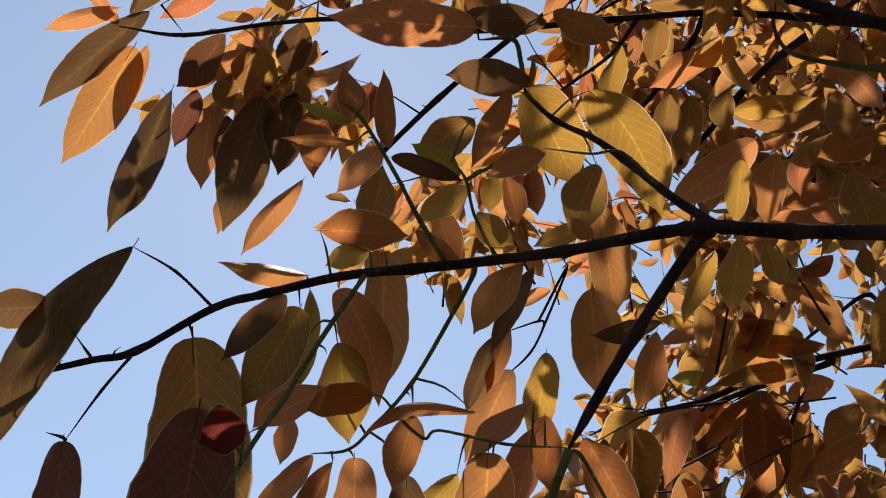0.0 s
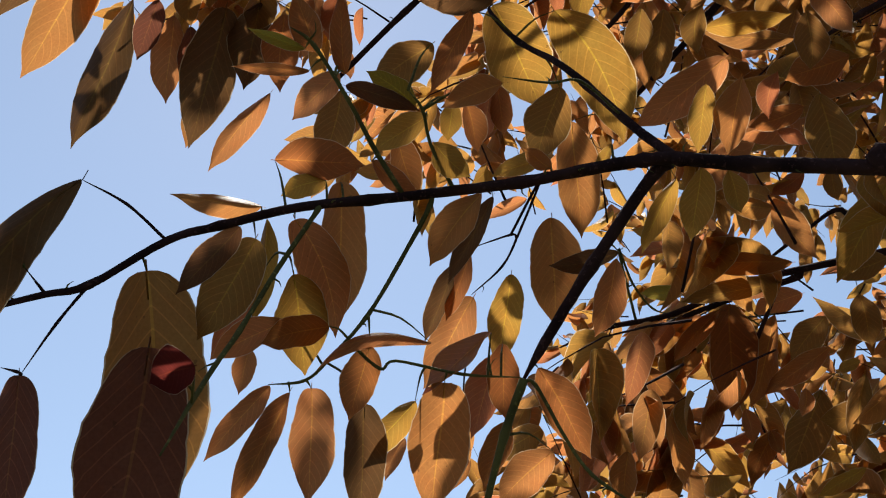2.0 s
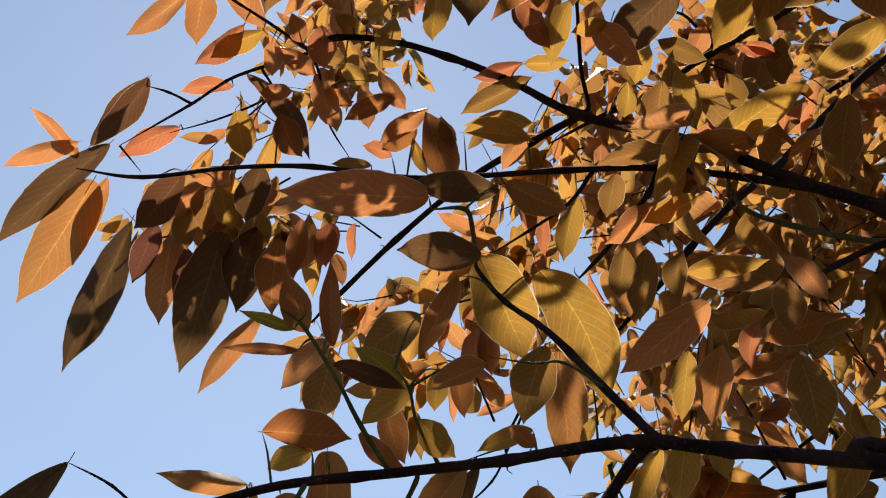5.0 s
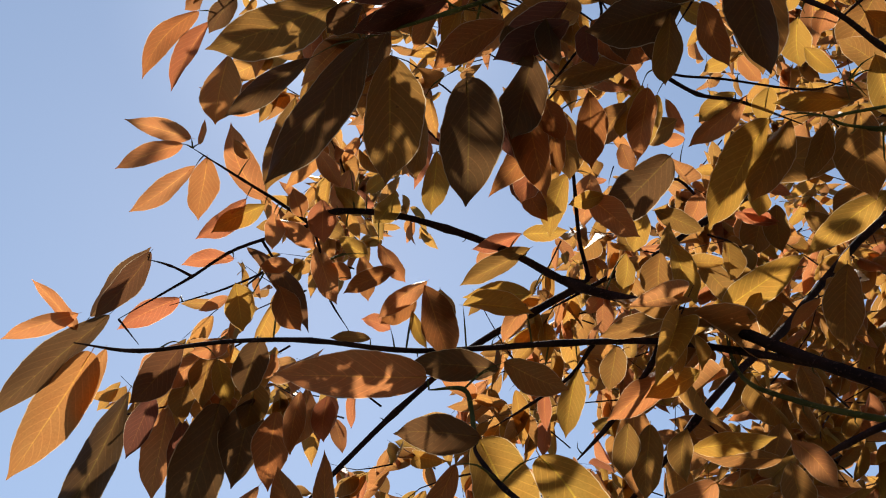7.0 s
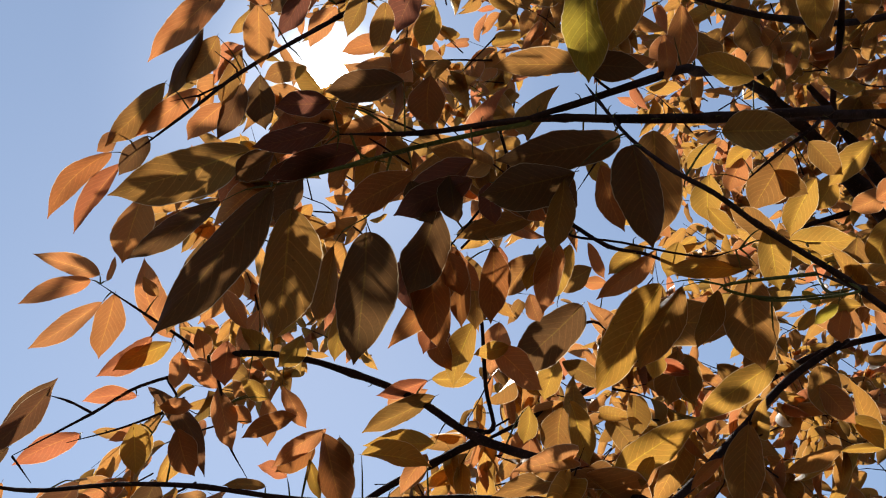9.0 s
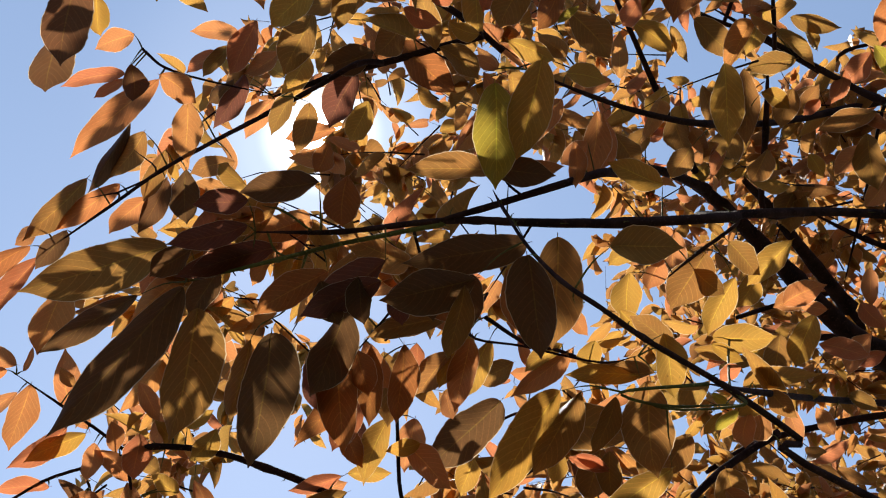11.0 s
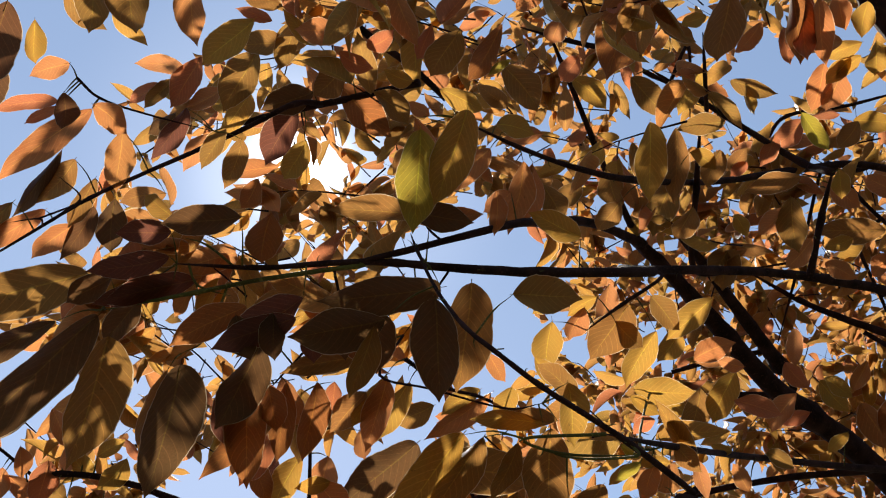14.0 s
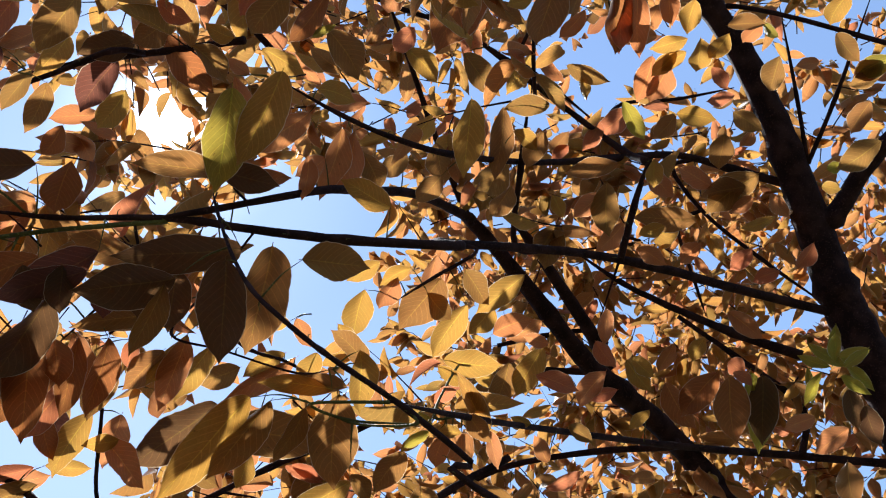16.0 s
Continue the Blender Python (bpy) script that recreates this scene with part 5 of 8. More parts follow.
stalk((0.536, 0.948, 2.896), (0.536, 0.940, 2.907))
leaf(b54, (0.519, 0.939, 2.912), (0.457, 0.967, 2.873), 0.0355, "y", 19, 8, -0.1)
stalk((0.519, 0.947, 2.902), (0.519, 0.939, 2.912))
leaf(b54, (0.570, 0.930, 2.914), (0.548, 0.952, 2.855), 0.0373, "y", 15, 4)
stalk((0.557, 0.951, 2.887), (0.570, 0.930, 2.914))
leaf(b45, (0.590, 0.737, 2.683), (0.494, 0.769, 2.696), 0.0316, "b", 11, 8, -0.1)
stalk((0.568, 0.724, 2.700), (0.590, 0.737, 2.683))
leaf(b40, (0.855, 1.176, 3.485), (0.833, 1.219, 3.362), 0.0585, "o", 37, 6)
leaf(b40, (0.586, 0.825, 2.882), (0.627, 0.836, 2.838), 0.0274, "y", -16, 1, -0.1)
leaf(b36, (0.397, 0.772, 2.917), (0.446, 0.769, 2.866), 0.0298, "y", -6, 0, -0.1)
stalk((0.386, 0.700, 2.926), (0.397, 0.772, 2.917))
leaf(b36, (0.520, 0.928, 2.973), (0.476, 0.940, 2.961), 0.0261, "y", 22, 0, -0.1)
stalk((0.551, 0.888, 2.958), (0.520, 0.928, 2.973))
leaf(b36, (0.529, 0.912, 2.966), (0.559, 0.928, 2.920), 0.0283, "o", -16, 0)
stalk((0.551, 0.888, 2.958), (0.529, 0.912, 2.966))
leaf(b45, (0.611, 0.715, 2.710), (0.568, 0.708, 2.759), 0.0369, "b", -6, 7)
stalk((0.568, 0.724, 2.700), (0.611, 0.715, 2.710))
leaf(b70, (0.466, 0.752, 2.658), (0.369, 0.812, 2.526), 0.0556, "y", 14, 11)
stalk((0.546, 0.750, 2.659), (0.466, 0.752, 2.658))
leaf(b70, (0.492, 0.752, 2.657), (0.435, 0.808, 2.555), 0.0492, "b", 40, 9)
stalk((0.546, 0.750, 2.659), (0.492, 0.752, 2.657))
leaf(b88, (0.581, 0.745, 2.676), (0.579, 0.787, 2.558), 0.0695, "b", 3, 6)
stalk((0.572, 0.763, 2.660), (0.581, 0.745, 2.676))
leaf(b70, (0.538, 0.754, 2.654), (0.507, 0.791, 2.586), 0.0299, "b", 37, 0, 0.1)
stalk((0.546, 0.750, 2.659), (0.538, 0.754, 2.654))
leaf(b88, (0.607, 0.794, 2.576), (0.510, 0.856, 2.526), 0.0403, "y", 42, 2)
stalk((0.600, 0.747, 2.634), (0.607, 0.794, 2.576))
leaf(b25, (0.621, 1.179, 2.895), (0.589, 1.213, 2.793), 0.0619, "b", 15, 1)
stalk((0.601, 1.235, 2.944), (0.621, 1.179, 2.895))
leaf(b25, (0.566, 1.143, 2.843), (0.623, 1.142, 2.819), 0.0218, "r", -35, 2, 0.1)
leaf(b27, (0.383, 1.025, 2.743), (0.451, 1.021, 2.697), 0.0331, "b", -33, 1)
leaf(b27, (0.497, 1.133, 2.875), (0.470, 1.158, 2.819), 0.0372, "o", 31, 0, 0.1)
leaf(b25, (0.273, 0.978, 2.732), (0.346, 0.993, 2.665), 0.0445, "o", -11, 0)
stalk((0.262, 1.014, 2.756), (0.273, 0.978, 2.732))
leaf(b25, (0.295, 0.966, 2.725), (0.244, 0.978, 2.716), 0.0259, "y", 28, 2, 0.1)
stalk((0.262, 1.014, 2.756), (0.295, 0.966, 2.725))
leaf(b25, (0.246, 0.977, 2.776), (0.212, 1.007, 2.673), 0.0425, "y", -0, 0, -0.1)
stalk((0.258, 0.986, 2.789), (0.246, 0.977, 2.776))
leaf(b25, (0.179, 1.043, 2.715), (0.101, 1.047, 2.688), 0.0268, "r", 28, 5, 0.1)
stalk((0.160, 1.060, 2.694), (0.179, 1.043, 2.715))
leaf(b25, (0.191, 1.042, 2.685), (0.082, 1.065, 2.636), 0.0359, "b", 18, 8)
stalk((0.181, 1.054, 2.675), (0.191, 1.042, 2.685))
leaf(b25, (0.192, 1.068, 2.620), (0.087, 1.062, 2.615), 0.0371, "y", 21, 5)
stalk((0.211, 1.045, 2.647), (0.192, 1.068, 2.620))
leaf(b25, (0.371, 0.936, 2.607), (0.400, 0.954, 2.515), 0.0371, "y", 2, 7)
leaf(b25, (0.424, 0.945, 2.503), (0.533, 0.908, 2.568), 0.0466, "y", -45, 4)
stalk((0.420, 0.953, 2.486), (0.424, 0.945, 2.503))
leaf(b25, (0.466, 0.914, 2.509), (0.444, 0.926, 2.469), 0.0209, "y", 18, 7, -0.1)
stalk((0.444, 0.945, 2.467), (0.466, 0.914, 2.509))
leaf(b29, (-0.257, 1.072, 2.692), (-0.333, 1.064, 2.675), 0.0277, "r", 17, 6, -0.1)
stalk((-0.259, 1.066, 2.701), (-0.257, 1.072, 2.692))
leaf(b32, (-0.375, 1.043, 2.683), (-0.441, 1.056, 2.568), 0.0384, "d", 13, 0, 0.1)
stalk((-0.378, 1.050, 2.674), (-0.375, 1.043, 2.683))
leaf(b31, (-0.226, 1.019, 2.671), (-0.136, 1.071, 2.557), 0.0335, "d", -44, 6, 0.6)
leaf(b34, (-0.243, 1.079, 2.648), (-0.235, 1.108, 2.578), 0.0423, "y", -16, 7)
stalk((-0.224, 1.087, 2.637), (-0.243, 1.079, 2.648))
leaf(b23, (0.033, 1.013, 2.596), (0.070, 1.044, 2.482), 0.0516, "w", -19, 5)
leaf(b23, (0.016, 1.037, 2.569), (0.035, 1.054, 2.510), 0.0182, "y", -31, 9)
stalk((0.007, 1.071, 2.526), (0.016, 1.037, 2.569))
leaf(b23, (0.037, 1.009, 2.601), (-0.032, 1.031, 2.547), 0.0289, "o", 40, 9, -0.1)
leaf(b31, (-0.009, 1.030, 2.635), (-0.085, 1.041, 2.606), 0.0308, "w", 15, 8, -0.1)
leaf(b25, (-0.035, 1.031, 2.688), (0.005, 1.051, 2.625), 0.0285, "o", -43, 8)
stalk((-0.035, 1.003, 2.722), (-0.035, 1.031, 2.688))
leaf(b23, (-0.043, 1.057, 2.536), (-0.100, 1.051, 2.534), 0.0167, "b", 34, 7, -0.1)
stalk((-0.043, 1.064, 2.527), (-0.043, 1.057, 2.536))
leaf(b31, (-0.125, 1.010, 2.664), (-0.090, 1.028, 2.570), 0.0357, "o", -32, 0)
leaf(b31, (-0.073, 1.037, 2.628), (-0.113, 1.024, 2.643), 0.0248, "w", 21, 5, -0.1)
stalk((-0.110, 1.042, 2.622), (-0.073, 1.037, 2.628))
leaf(b26, (-0.110, 1.162, 2.505), (-0.117, 1.188, 2.442), 0.0366, "r", -17, 1, -0.1)
leaf(b26, (-0.151, 1.154, 2.507), (-0.164, 1.174, 2.417), 0.0338, "o", 1, 6)
leaf(b23, (0.245, 1.055, 2.488), (0.221, 1.080, 2.382), 0.0357, "y", 22, 9)
stalk((0.242, 1.034, 2.512), (0.245, 1.055, 2.488))
leaf(b23, (0.199, 1.084, 2.468), (0.201, 1.105, 2.414), 0.0191, "r", -6, 2)
stalk((0.206, 1.043, 2.516), (0.199, 1.084, 2.468))
leaf(b23, (0.365, 1.009, 2.458), (0.271, 1.043, 2.394), 0.0404, "o", 40, 5)
stalk((0.372, 0.988, 2.480), (0.365, 1.009, 2.458))
leaf(b23, (0.394, 0.999, 2.444), (0.320, 1.019, 2.419), 0.0334, "y", 24, 0, 0.1)
stalk((0.395, 0.979, 2.470), (0.394, 0.999, 2.444))
leaf(b23, (0.381, 0.992, 2.528), (0.260, 1.000, 2.503), 0.0334, "b", 34, 9, 0.1)
stalk((0.361, 0.993, 2.485), (0.381, 0.992, 2.528))
leaf(b23, (0.429, 0.939, 2.492), (0.349, 0.954, 2.498), 0.0266, "b", 36, 1)
stalk((0.428, 0.965, 2.454), (0.429, 0.939, 2.492))
leaf(b35, (0.332, 1.055, 2.397), (0.321, 1.092, 2.304), 0.0417, "b", 13, 7)
leaf(b35, (0.302, 1.054, 2.399), (0.290, 1.073, 2.327), 0.0364, "b", 13, 1)
leaf(b23, (0.483, 1.023, 2.331), (0.373, 1.049, 2.356), 0.0285, "b", 48, 4, 0.1)
leaf(b23, (0.416, 0.814, 2.249), (0.452, 0.817, 2.195), 0.0286, "o", -32, 8, 0.1)
leaf(b1, (0.415, 0.828, 2.231), (0.421, 0.849, 2.172), 0.0352, "b", 5, 3)
leaf(b23, (0.530, 1.027, 2.465), (0.494, 1.033, 2.490), 0.0246, "y", 28, 7)
leaf(b23, (0.641, 1.010, 2.628), (0.616, 1.043, 2.507), 0.0581, "b", 22, 6)
leaf(b23, (0.602, 1.041, 2.590), (0.556, 1.064, 2.551), 0.0184, "o", 39, 2, -0.1)
leaf(b25, (0.370, 0.989, 2.634), (0.357, 1.022, 2.557), 0.0469, "b", 2, 9)
leaf(b25, (0.326, 1.013, 2.653), (0.315, 1.029, 2.596), 0.0311, "y", -3, 8, 0.1)
stalk((0.289, 1.017, 2.584), (0.326, 1.013, 2.653))
leaf(b23, (0.179, 1.053, 2.592), (0.143, 1.071, 2.539), 0.0306, "o", 36, 2)
stalk((0.183, 1.047, 2.517), (0.179, 1.053, 2.592))
leaf(b23, (0.294, 1.021, 2.497), (0.281, 1.039, 2.436), 0.0352, "b", 22, 4)
stalk((0.296, 1.016, 2.501), (0.294, 1.021, 2.497))
leaf(b23, (0.540, 1.025, 2.467), (0.557, 1.041, 2.410), 0.0339, "b", -13, 8)
leaf(b23, (0.506, 1.057, 2.399), (0.489, 1.074, 2.346), 0.0326, "b", 33, 1)
leaf(b25, (-0.059, 1.000, 2.717), (-0.094, 0.987, 2.762), 0.0325, "y", 19, 9, 0.1)
leaf(b25, (-0.079, 0.984, 2.793), (-0.101, 0.999, 2.716), 0.0332, "o", 8, 2)
stalk((-0.070, 0.996, 2.718), (-0.079, 0.984, 2.793))
leaf(b25, (-0.010, 0.986, 2.749), (-0.042, 1.000, 2.696), 0.0357, "y", 20, 5, 0.1)
stalk((-0.018, 1.007, 2.724), (-0.010, 0.986, 2.749))
leaf(b25, (-0.125, 0.934, 2.787), (-0.090, 0.956, 2.734), 0.0291, "o", -35, 6, 0.1)
leaf(b25, (-0.084, 1.016, 2.688), (-0.127, 1.012, 2.706), 0.0259, "b", 30, 2, -0.1)
stalk((-0.079, 0.994, 2.717), (-0.084, 1.016, 2.688))
leaf(b31, (-0.206, 1.026, 2.643), (-0.156, 1.026, 2.643), 0.0264, "o", -45, 8)
leaf(b31, (-0.050, 1.015, 2.655), (-0.091, 1.005, 2.678), 0.0271, "y", 32, 0, 0.1)
stalk((-0.115, 1.024, 2.645), (-0.050, 1.015, 2.655))
leaf(b25, (-0.051, 0.980, 2.744), (-0.018, 0.977, 2.776), 0.0248, "y", -21, 8)
stalk((-0.053, 0.999, 2.720), (-0.051, 0.980, 2.744))
leaf(b31, (-0.062, 1.054, 2.686), (-0.051, 1.074, 2.606), 0.0297, "o", -26, 1, 0.1)
stalk((-0.115, 1.024, 2.645), (-0.062, 1.054, 2.686))
leaf(b35, (0.038, 0.882, 2.368), (-0.135, 0.851, 2.353), 0.0554, "o", 32, 12)
stalk((0.041, 0.893, 2.357), (0.038, 0.882, 2.368))
leaf(b35, (0.123, 0.897, 2.388), (0.015, 0.884, 2.390), 0.0410, "d", 43, 6)
stalk((0.081, 0.892, 2.357), (0.123, 0.897, 2.388))
leaf(b35, (0.128, 0.871, 2.380), (0.199, 0.873, 2.342), 0.0403, "b", -45, 6)
stalk((0.081, 0.892, 2.357), (0.128, 0.871, 2.380))
leaf(b35, (0.098, 0.883, 2.292), (0.002, 0.870, 2.291), 0.0460, "d", 55, 2)
stalk((0.093, 0.893, 2.289), (0.098, 0.883, 2.292))
leaf(b39, (-0.177, 0.686, 3.097), (-0.217, 0.736, 2.969), 0.0253, "d", -10, 5)
leaf(b39, (-0.157, 0.699, 3.094), (-0.198, 0.737, 3.020), 0.0405, "b", -2, 0, 0.1)
stalk((-0.117, 0.736, 3.057), (-0.157, 0.699, 3.094))
leaf(b39, (-0.213, 0.703, 2.977), (-0.285, 0.748, 2.880), 0.0424, "b", -0, 8)
stalk((-0.176, 0.731, 2.950), (-0.213, 0.703, 2.977))
leaf(b39, (-0.171, 0.718, 2.986), (-0.249, 0.751, 2.908), 0.0328, "o", 4, 4)
stalk((-0.157, 0.729, 2.978), (-0.171, 0.718, 2.986))
leaf(b53, (-0.130, 0.619, 3.121), (-0.229, 0.657, 2.974), 0.0466, "o", -1, 6)
stalk((-0.120, 0.606, 3.133), (-0.130, 0.619, 3.121))
leaf(b53, (-0.160, 0.580, 3.097), (-0.141, 0.611, 3.035), 0.0399, "d", -22, 3)
stalk((-0.153, 0.578, 3.139), (-0.160, 0.580, 3.097))
leaf(b53, (-0.284, 0.571, 3.154), (-0.270, 0.620, 3.046), 0.0662, "d", -16, 7)
leaf(b53, (-0.177, 0.607, 3.113), (-0.263, 0.610, 3.079), 0.0264, "r", -4, 7, -0.1)
stalk((-0.149, 0.581, 3.138), (-0.177, 0.607, 3.113))
leaf(b53, (-0.177, 0.615, 3.110), (-0.217, 0.625, 3.066), 0.0173, "r", -3, 7)
stalk((-0.146, 0.584, 3.138), (-0.177, 0.615, 3.110))
leaf(b53, (-0.129, 0.614, 3.125), (-0.064, 0.633, 3.078), 0.0408, "o", -18, 0, 0.1)
stalk((-0.120, 0.606, 3.133), (-0.129, 0.614, 3.125))
leaf(b39, (-0.109, 0.701, 3.190), (-0.094, 0.750, 3.078), 0.0485, "a", -20, 0)
stalk((-0.060, 0.749, 3.150), (-0.109, 0.701, 3.190))
leaf(b39, (-0.124, 0.722, 3.081), (-0.141, 0.760, 2.982), 0.0315, "b", -13, 7)
stalk((-0.110, 0.738, 3.068), (-0.124, 0.722, 3.081))
leaf(b39, (-0.093, 0.751, 3.071), (-0.082, 0.799, 2.980), 0.0470, "d", -20, 9)
stalk((-0.103, 0.739, 3.080), (-0.093, 0.751, 3.071))
leaf(b39, (-0.116, 0.743, 3.036), (-0.141, 0.779, 2.941), 0.0349, "d", -1, 4, 0.1)
stalk((-0.124, 0.735, 3.045), (-0.116, 0.743, 3.036))
leaf(b39, (-0.141, 0.767, 3.018), (-0.189, 0.788, 2.949), 0.0385, "o", 15, 0, -0.1)
stalk((-0.138, 0.732, 3.016), (-0.141, 0.767, 3.018))
leaf(b52, (-0.064, 0.804, 3.438), (-0.101, 0.846, 3.309), 0.0431, "m", 3, 4, 0.1)
stalk((-0.006, 0.831, 3.408), (-0.064, 0.804, 3.438))
leaf(b52, (-0.084, 0.813, 3.431), (-0.124, 0.834, 3.371), 0.0333, "d", 8, 5)
stalk((-0.006, 0.831, 3.408), (-0.084, 0.813, 3.431))
leaf(b52, (-0.006, 0.834, 3.405), (-0.049, 0.873, 3.329), 0.0418, "o", -3, 2, -0.1)
leaf(b39, (-0.029, 0.776, 3.130), (-0.096, 0.781, 3.092), 0.0369, "b", 23, 7, -0.1)
stalk((-0.060, 0.749, 3.150), (-0.029, 0.776, 3.130))
leaf(b36, (0.026, 0.705, 2.949), (-0.051, 0.703, 2.934), 0.0396, "m", 9, 1)
stalk((0.040, 0.737, 2.916), (0.026, 0.705, 2.949))
leaf(b36, (0.027, 0.731, 2.923), (-0.079, 0.725, 2.867), 0.0393, "m", 23, 0, 0.1)
stalk((0.040, 0.737, 2.916), (0.027, 0.731, 2.923))
leaf(b36, (0.037, 0.759, 2.895), (-0.062, 0.754, 2.835), 0.0354, "m", 11, 6, 0.1)
stalk((0.040, 0.737, 2.916), (0.037, 0.759, 2.895))
leaf(b36, (0.130, 0.658, 2.942), (0.021, 0.657, 2.911), 0.0484, "d", 7, 8)
stalk((0.134, 0.735, 2.922), (0.130, 0.658, 2.942))
leaf(b52, (0.130, 0.893, 3.297), (0.034, 0.889, 3.294), 0.0361, "o", 24, 4, -0.1)
leaf(b52, (0.094, 0.883, 3.321), (0.141, 0.900, 3.262), 0.0373, "o", -36, 0, 0.1)
leaf(b52, (0.177, 0.788, 3.348), (0.142, 0.823, 3.251), 0.0498, "y", -10, 7, 0.1)
stalk((0.166, 0.743, 3.388), (0.177, 0.788, 3.348))
leaf(b43, (0.168, 0.675, 2.980), (0.163, 0.712, 2.892), 0.0534, "w", -6, 9)
leaf(b41, (0.392, 0.639, 2.969), (0.252, 0.642, 2.961), 0.0427, "b", 1, 6)
leaf(b50, (0.369, 0.617, 3.194), (0.397, 0.662, 3.080), 0.0386, "o", 6, 3, 0.1)
stalk((0.438, 0.610, 3.197), (0.369, 0.617, 3.194))
leaf(b41, (0.440, 0.519, 3.078), (0.404, 0.586, 2.905), 0.0606, "y", 6, 10)
leaf(b41, (0.372, 0.639, 2.970), (0.465, 0.616, 2.935), 0.0428, "d", -15, 4)
stalk((0.392, 0.634, 2.973), (0.372, 0.639, 2.970))
leaf(b38, (0.423, 0.669, 2.848), (0.256, 0.702, 2.821), 0.0552, "d", 32, 12)
stalk((0.389, 0.611, 2.840), (0.423, 0.669, 2.848))
leaf(b38, (0.227, 0.722, 2.813), (0.120, 0.747, 2.758), 0.0463, "m", 22, 7)
leaf(b46, (0.270, 0.777, 2.881), (0.357, 0.790, 2.811), 0.0587, "w", -31, 0)
stalk((0.276, 0.783, 2.876), (0.270, 0.777, 2.881))
leaf(b38, (0.464, 0.655, 2.847), (0.457, 0.710, 2.686), 0.0707, "b", 9, 12)
leaf(b47, (0.398, 0.697, 2.821), (0.425, 0.724, 2.722), 0.0369, "w", -4, 4, -0.1)
stalk((0.407, 0.745, 2.885), (0.398, 0.697, 2.821))
leaf(b36, (0.634, 0.663, 2.987), (0.559, 0.662, 3.033), 0.0426, "y", 13, 1)
stalk((0.635, 0.700, 2.947), (0.634, 0.663, 2.987))
leaf(b38, (0.497, 0.536, 2.698), (0.578, 0.523, 2.689), 0.0460, "b", -15, 5)
stalk((0.456, 0.571, 2.659), (0.497, 0.536, 2.698))
leaf(b40, (0.549, 0.643, 3.142), (0.531, 0.705, 3.018), 0.0449, "o", 24, 0, 0.1)
stalk((0.543, 0.634, 3.168), (0.549, 0.643, 3.142))
leaf(b40, (0.702, 0.830, 3.376), (0.655, 0.869, 3.328), 0.0422, "b", 25, 4, 0.1)
stalk((0.707, 0.893, 3.325), (0.702, 0.830, 3.376))
leaf(b40, (0.988, 0.997, 3.667), (0.923, 1.082, 3.526), 0.0778, "b", 20, 9)
leaf(b50, (0.877, 0.729, 3.443), (0.870, 0.813, 3.299), 0.0470, "b", 15, 0, 0.1)
stalk((0.940, 0.751, 3.486), (0.877, 0.729, 3.443))
leaf(b54, (0.669, 0.907, 3.134), (0.610, 0.932, 3.094), 0.0360, "y", 18, 1)
leaf(b74, (0.642, 0.908, 3.055), (0.630, 0.950, 2.969), 0.0527, "y", 13, 9)
stalk((0.702, 0.912, 3.047), (0.642, 0.908, 3.055))
leaf(b74, (0.719, 0.882, 3.102), (0.666, 0.907, 3.071), 0.0308, "y", 11, 5, -0.1)
stalk((0.745, 0.900, 3.084), (0.719, 0.882, 3.102))
leaf(b74, (0.697, 0.890, 3.080), (0.670, 0.917, 3.017), 0.0414, "o", 32, 8, -0.1)
stalk((0.716, 0.908, 3.059), (0.697, 0.890, 3.080))
leaf(b45, (0.599, 0.702, 2.720), (0.613, 0.741, 2.642), 0.0432, "y", 16, 1)
stalk((0.568, 0.724, 2.700), (0.599, 0.702, 2.720))
leaf(b45, (0.955, 1.148, 3.093), (0.905, 1.137, 3.134), 0.0353, "y", 14, 4, 0.1)
leaf(b90, (0.786, 0.864, 2.734), (0.739, 0.875, 2.738), 0.0224, "y", 23, 8, -0.1)
stalk((0.783, 0.847, 2.752), (0.786, 0.864, 2.734))
leaf(b90, (0.729, 0.883, 2.742), (0.698, 0.901, 2.712), 0.0184, "y", 28, 1, 0.1)
stalk((0.745, 0.865, 2.759), (0.729, 0.883, 2.742))
leaf(b90, (0.730, 0.906, 2.795), (0.755, 0.911, 2.774), 0.0162, "g", -23, 6, 0.1)
stalk((0.758, 0.889, 2.796), (0.730, 0.906, 2.795))
leaf(b90, (0.765, 0.875, 2.737), (0.752, 0.894, 2.682), 0.0327, "o", 22, 7, -0.1)
stalk((0.762, 0.857, 2.756), (0.765, 0.875, 2.737))
leaf(b45, (0.571, 0.743, 2.682), (0.476, 0.760, 2.687), 0.0281, "y", 38, 7, -0.1)
stalk((0.563, 0.726, 2.700), (0.571, 0.743, 2.682))
leaf(b90, (0.739, 0.961, 2.663), (0.782, 0.975, 2.611), 0.0380, "o", -1, 4)
leaf(b90, (0.784, 0.985, 2.617), (0.838, 0.978, 2.574), 0.0321, "y", -30, 8)
leaf(b90, (0.834, 1.006, 2.594), (0.766, 1.024, 2.597), 0.0139, "y", 39, 9)
leaf(b27, (0.624, 1.140, 2.854), (0.625, 1.176, 2.781), 0.0454, "b", 5, 6)
leaf(b27, (0.556, 1.151, 2.846), (0.623, 1.153, 2.819), 0.0222, "r", -42, 0, 0.1)
leaf(b40, (0.596, 0.674, 3.282), (0.523, 0.696, 3.277), 0.0329, "o", 8, 9)
leaf(b40, (0.527, 0.649, 3.062), (0.483, 0.667, 3.028), 0.0326, "o", 2, 0, 0.1)
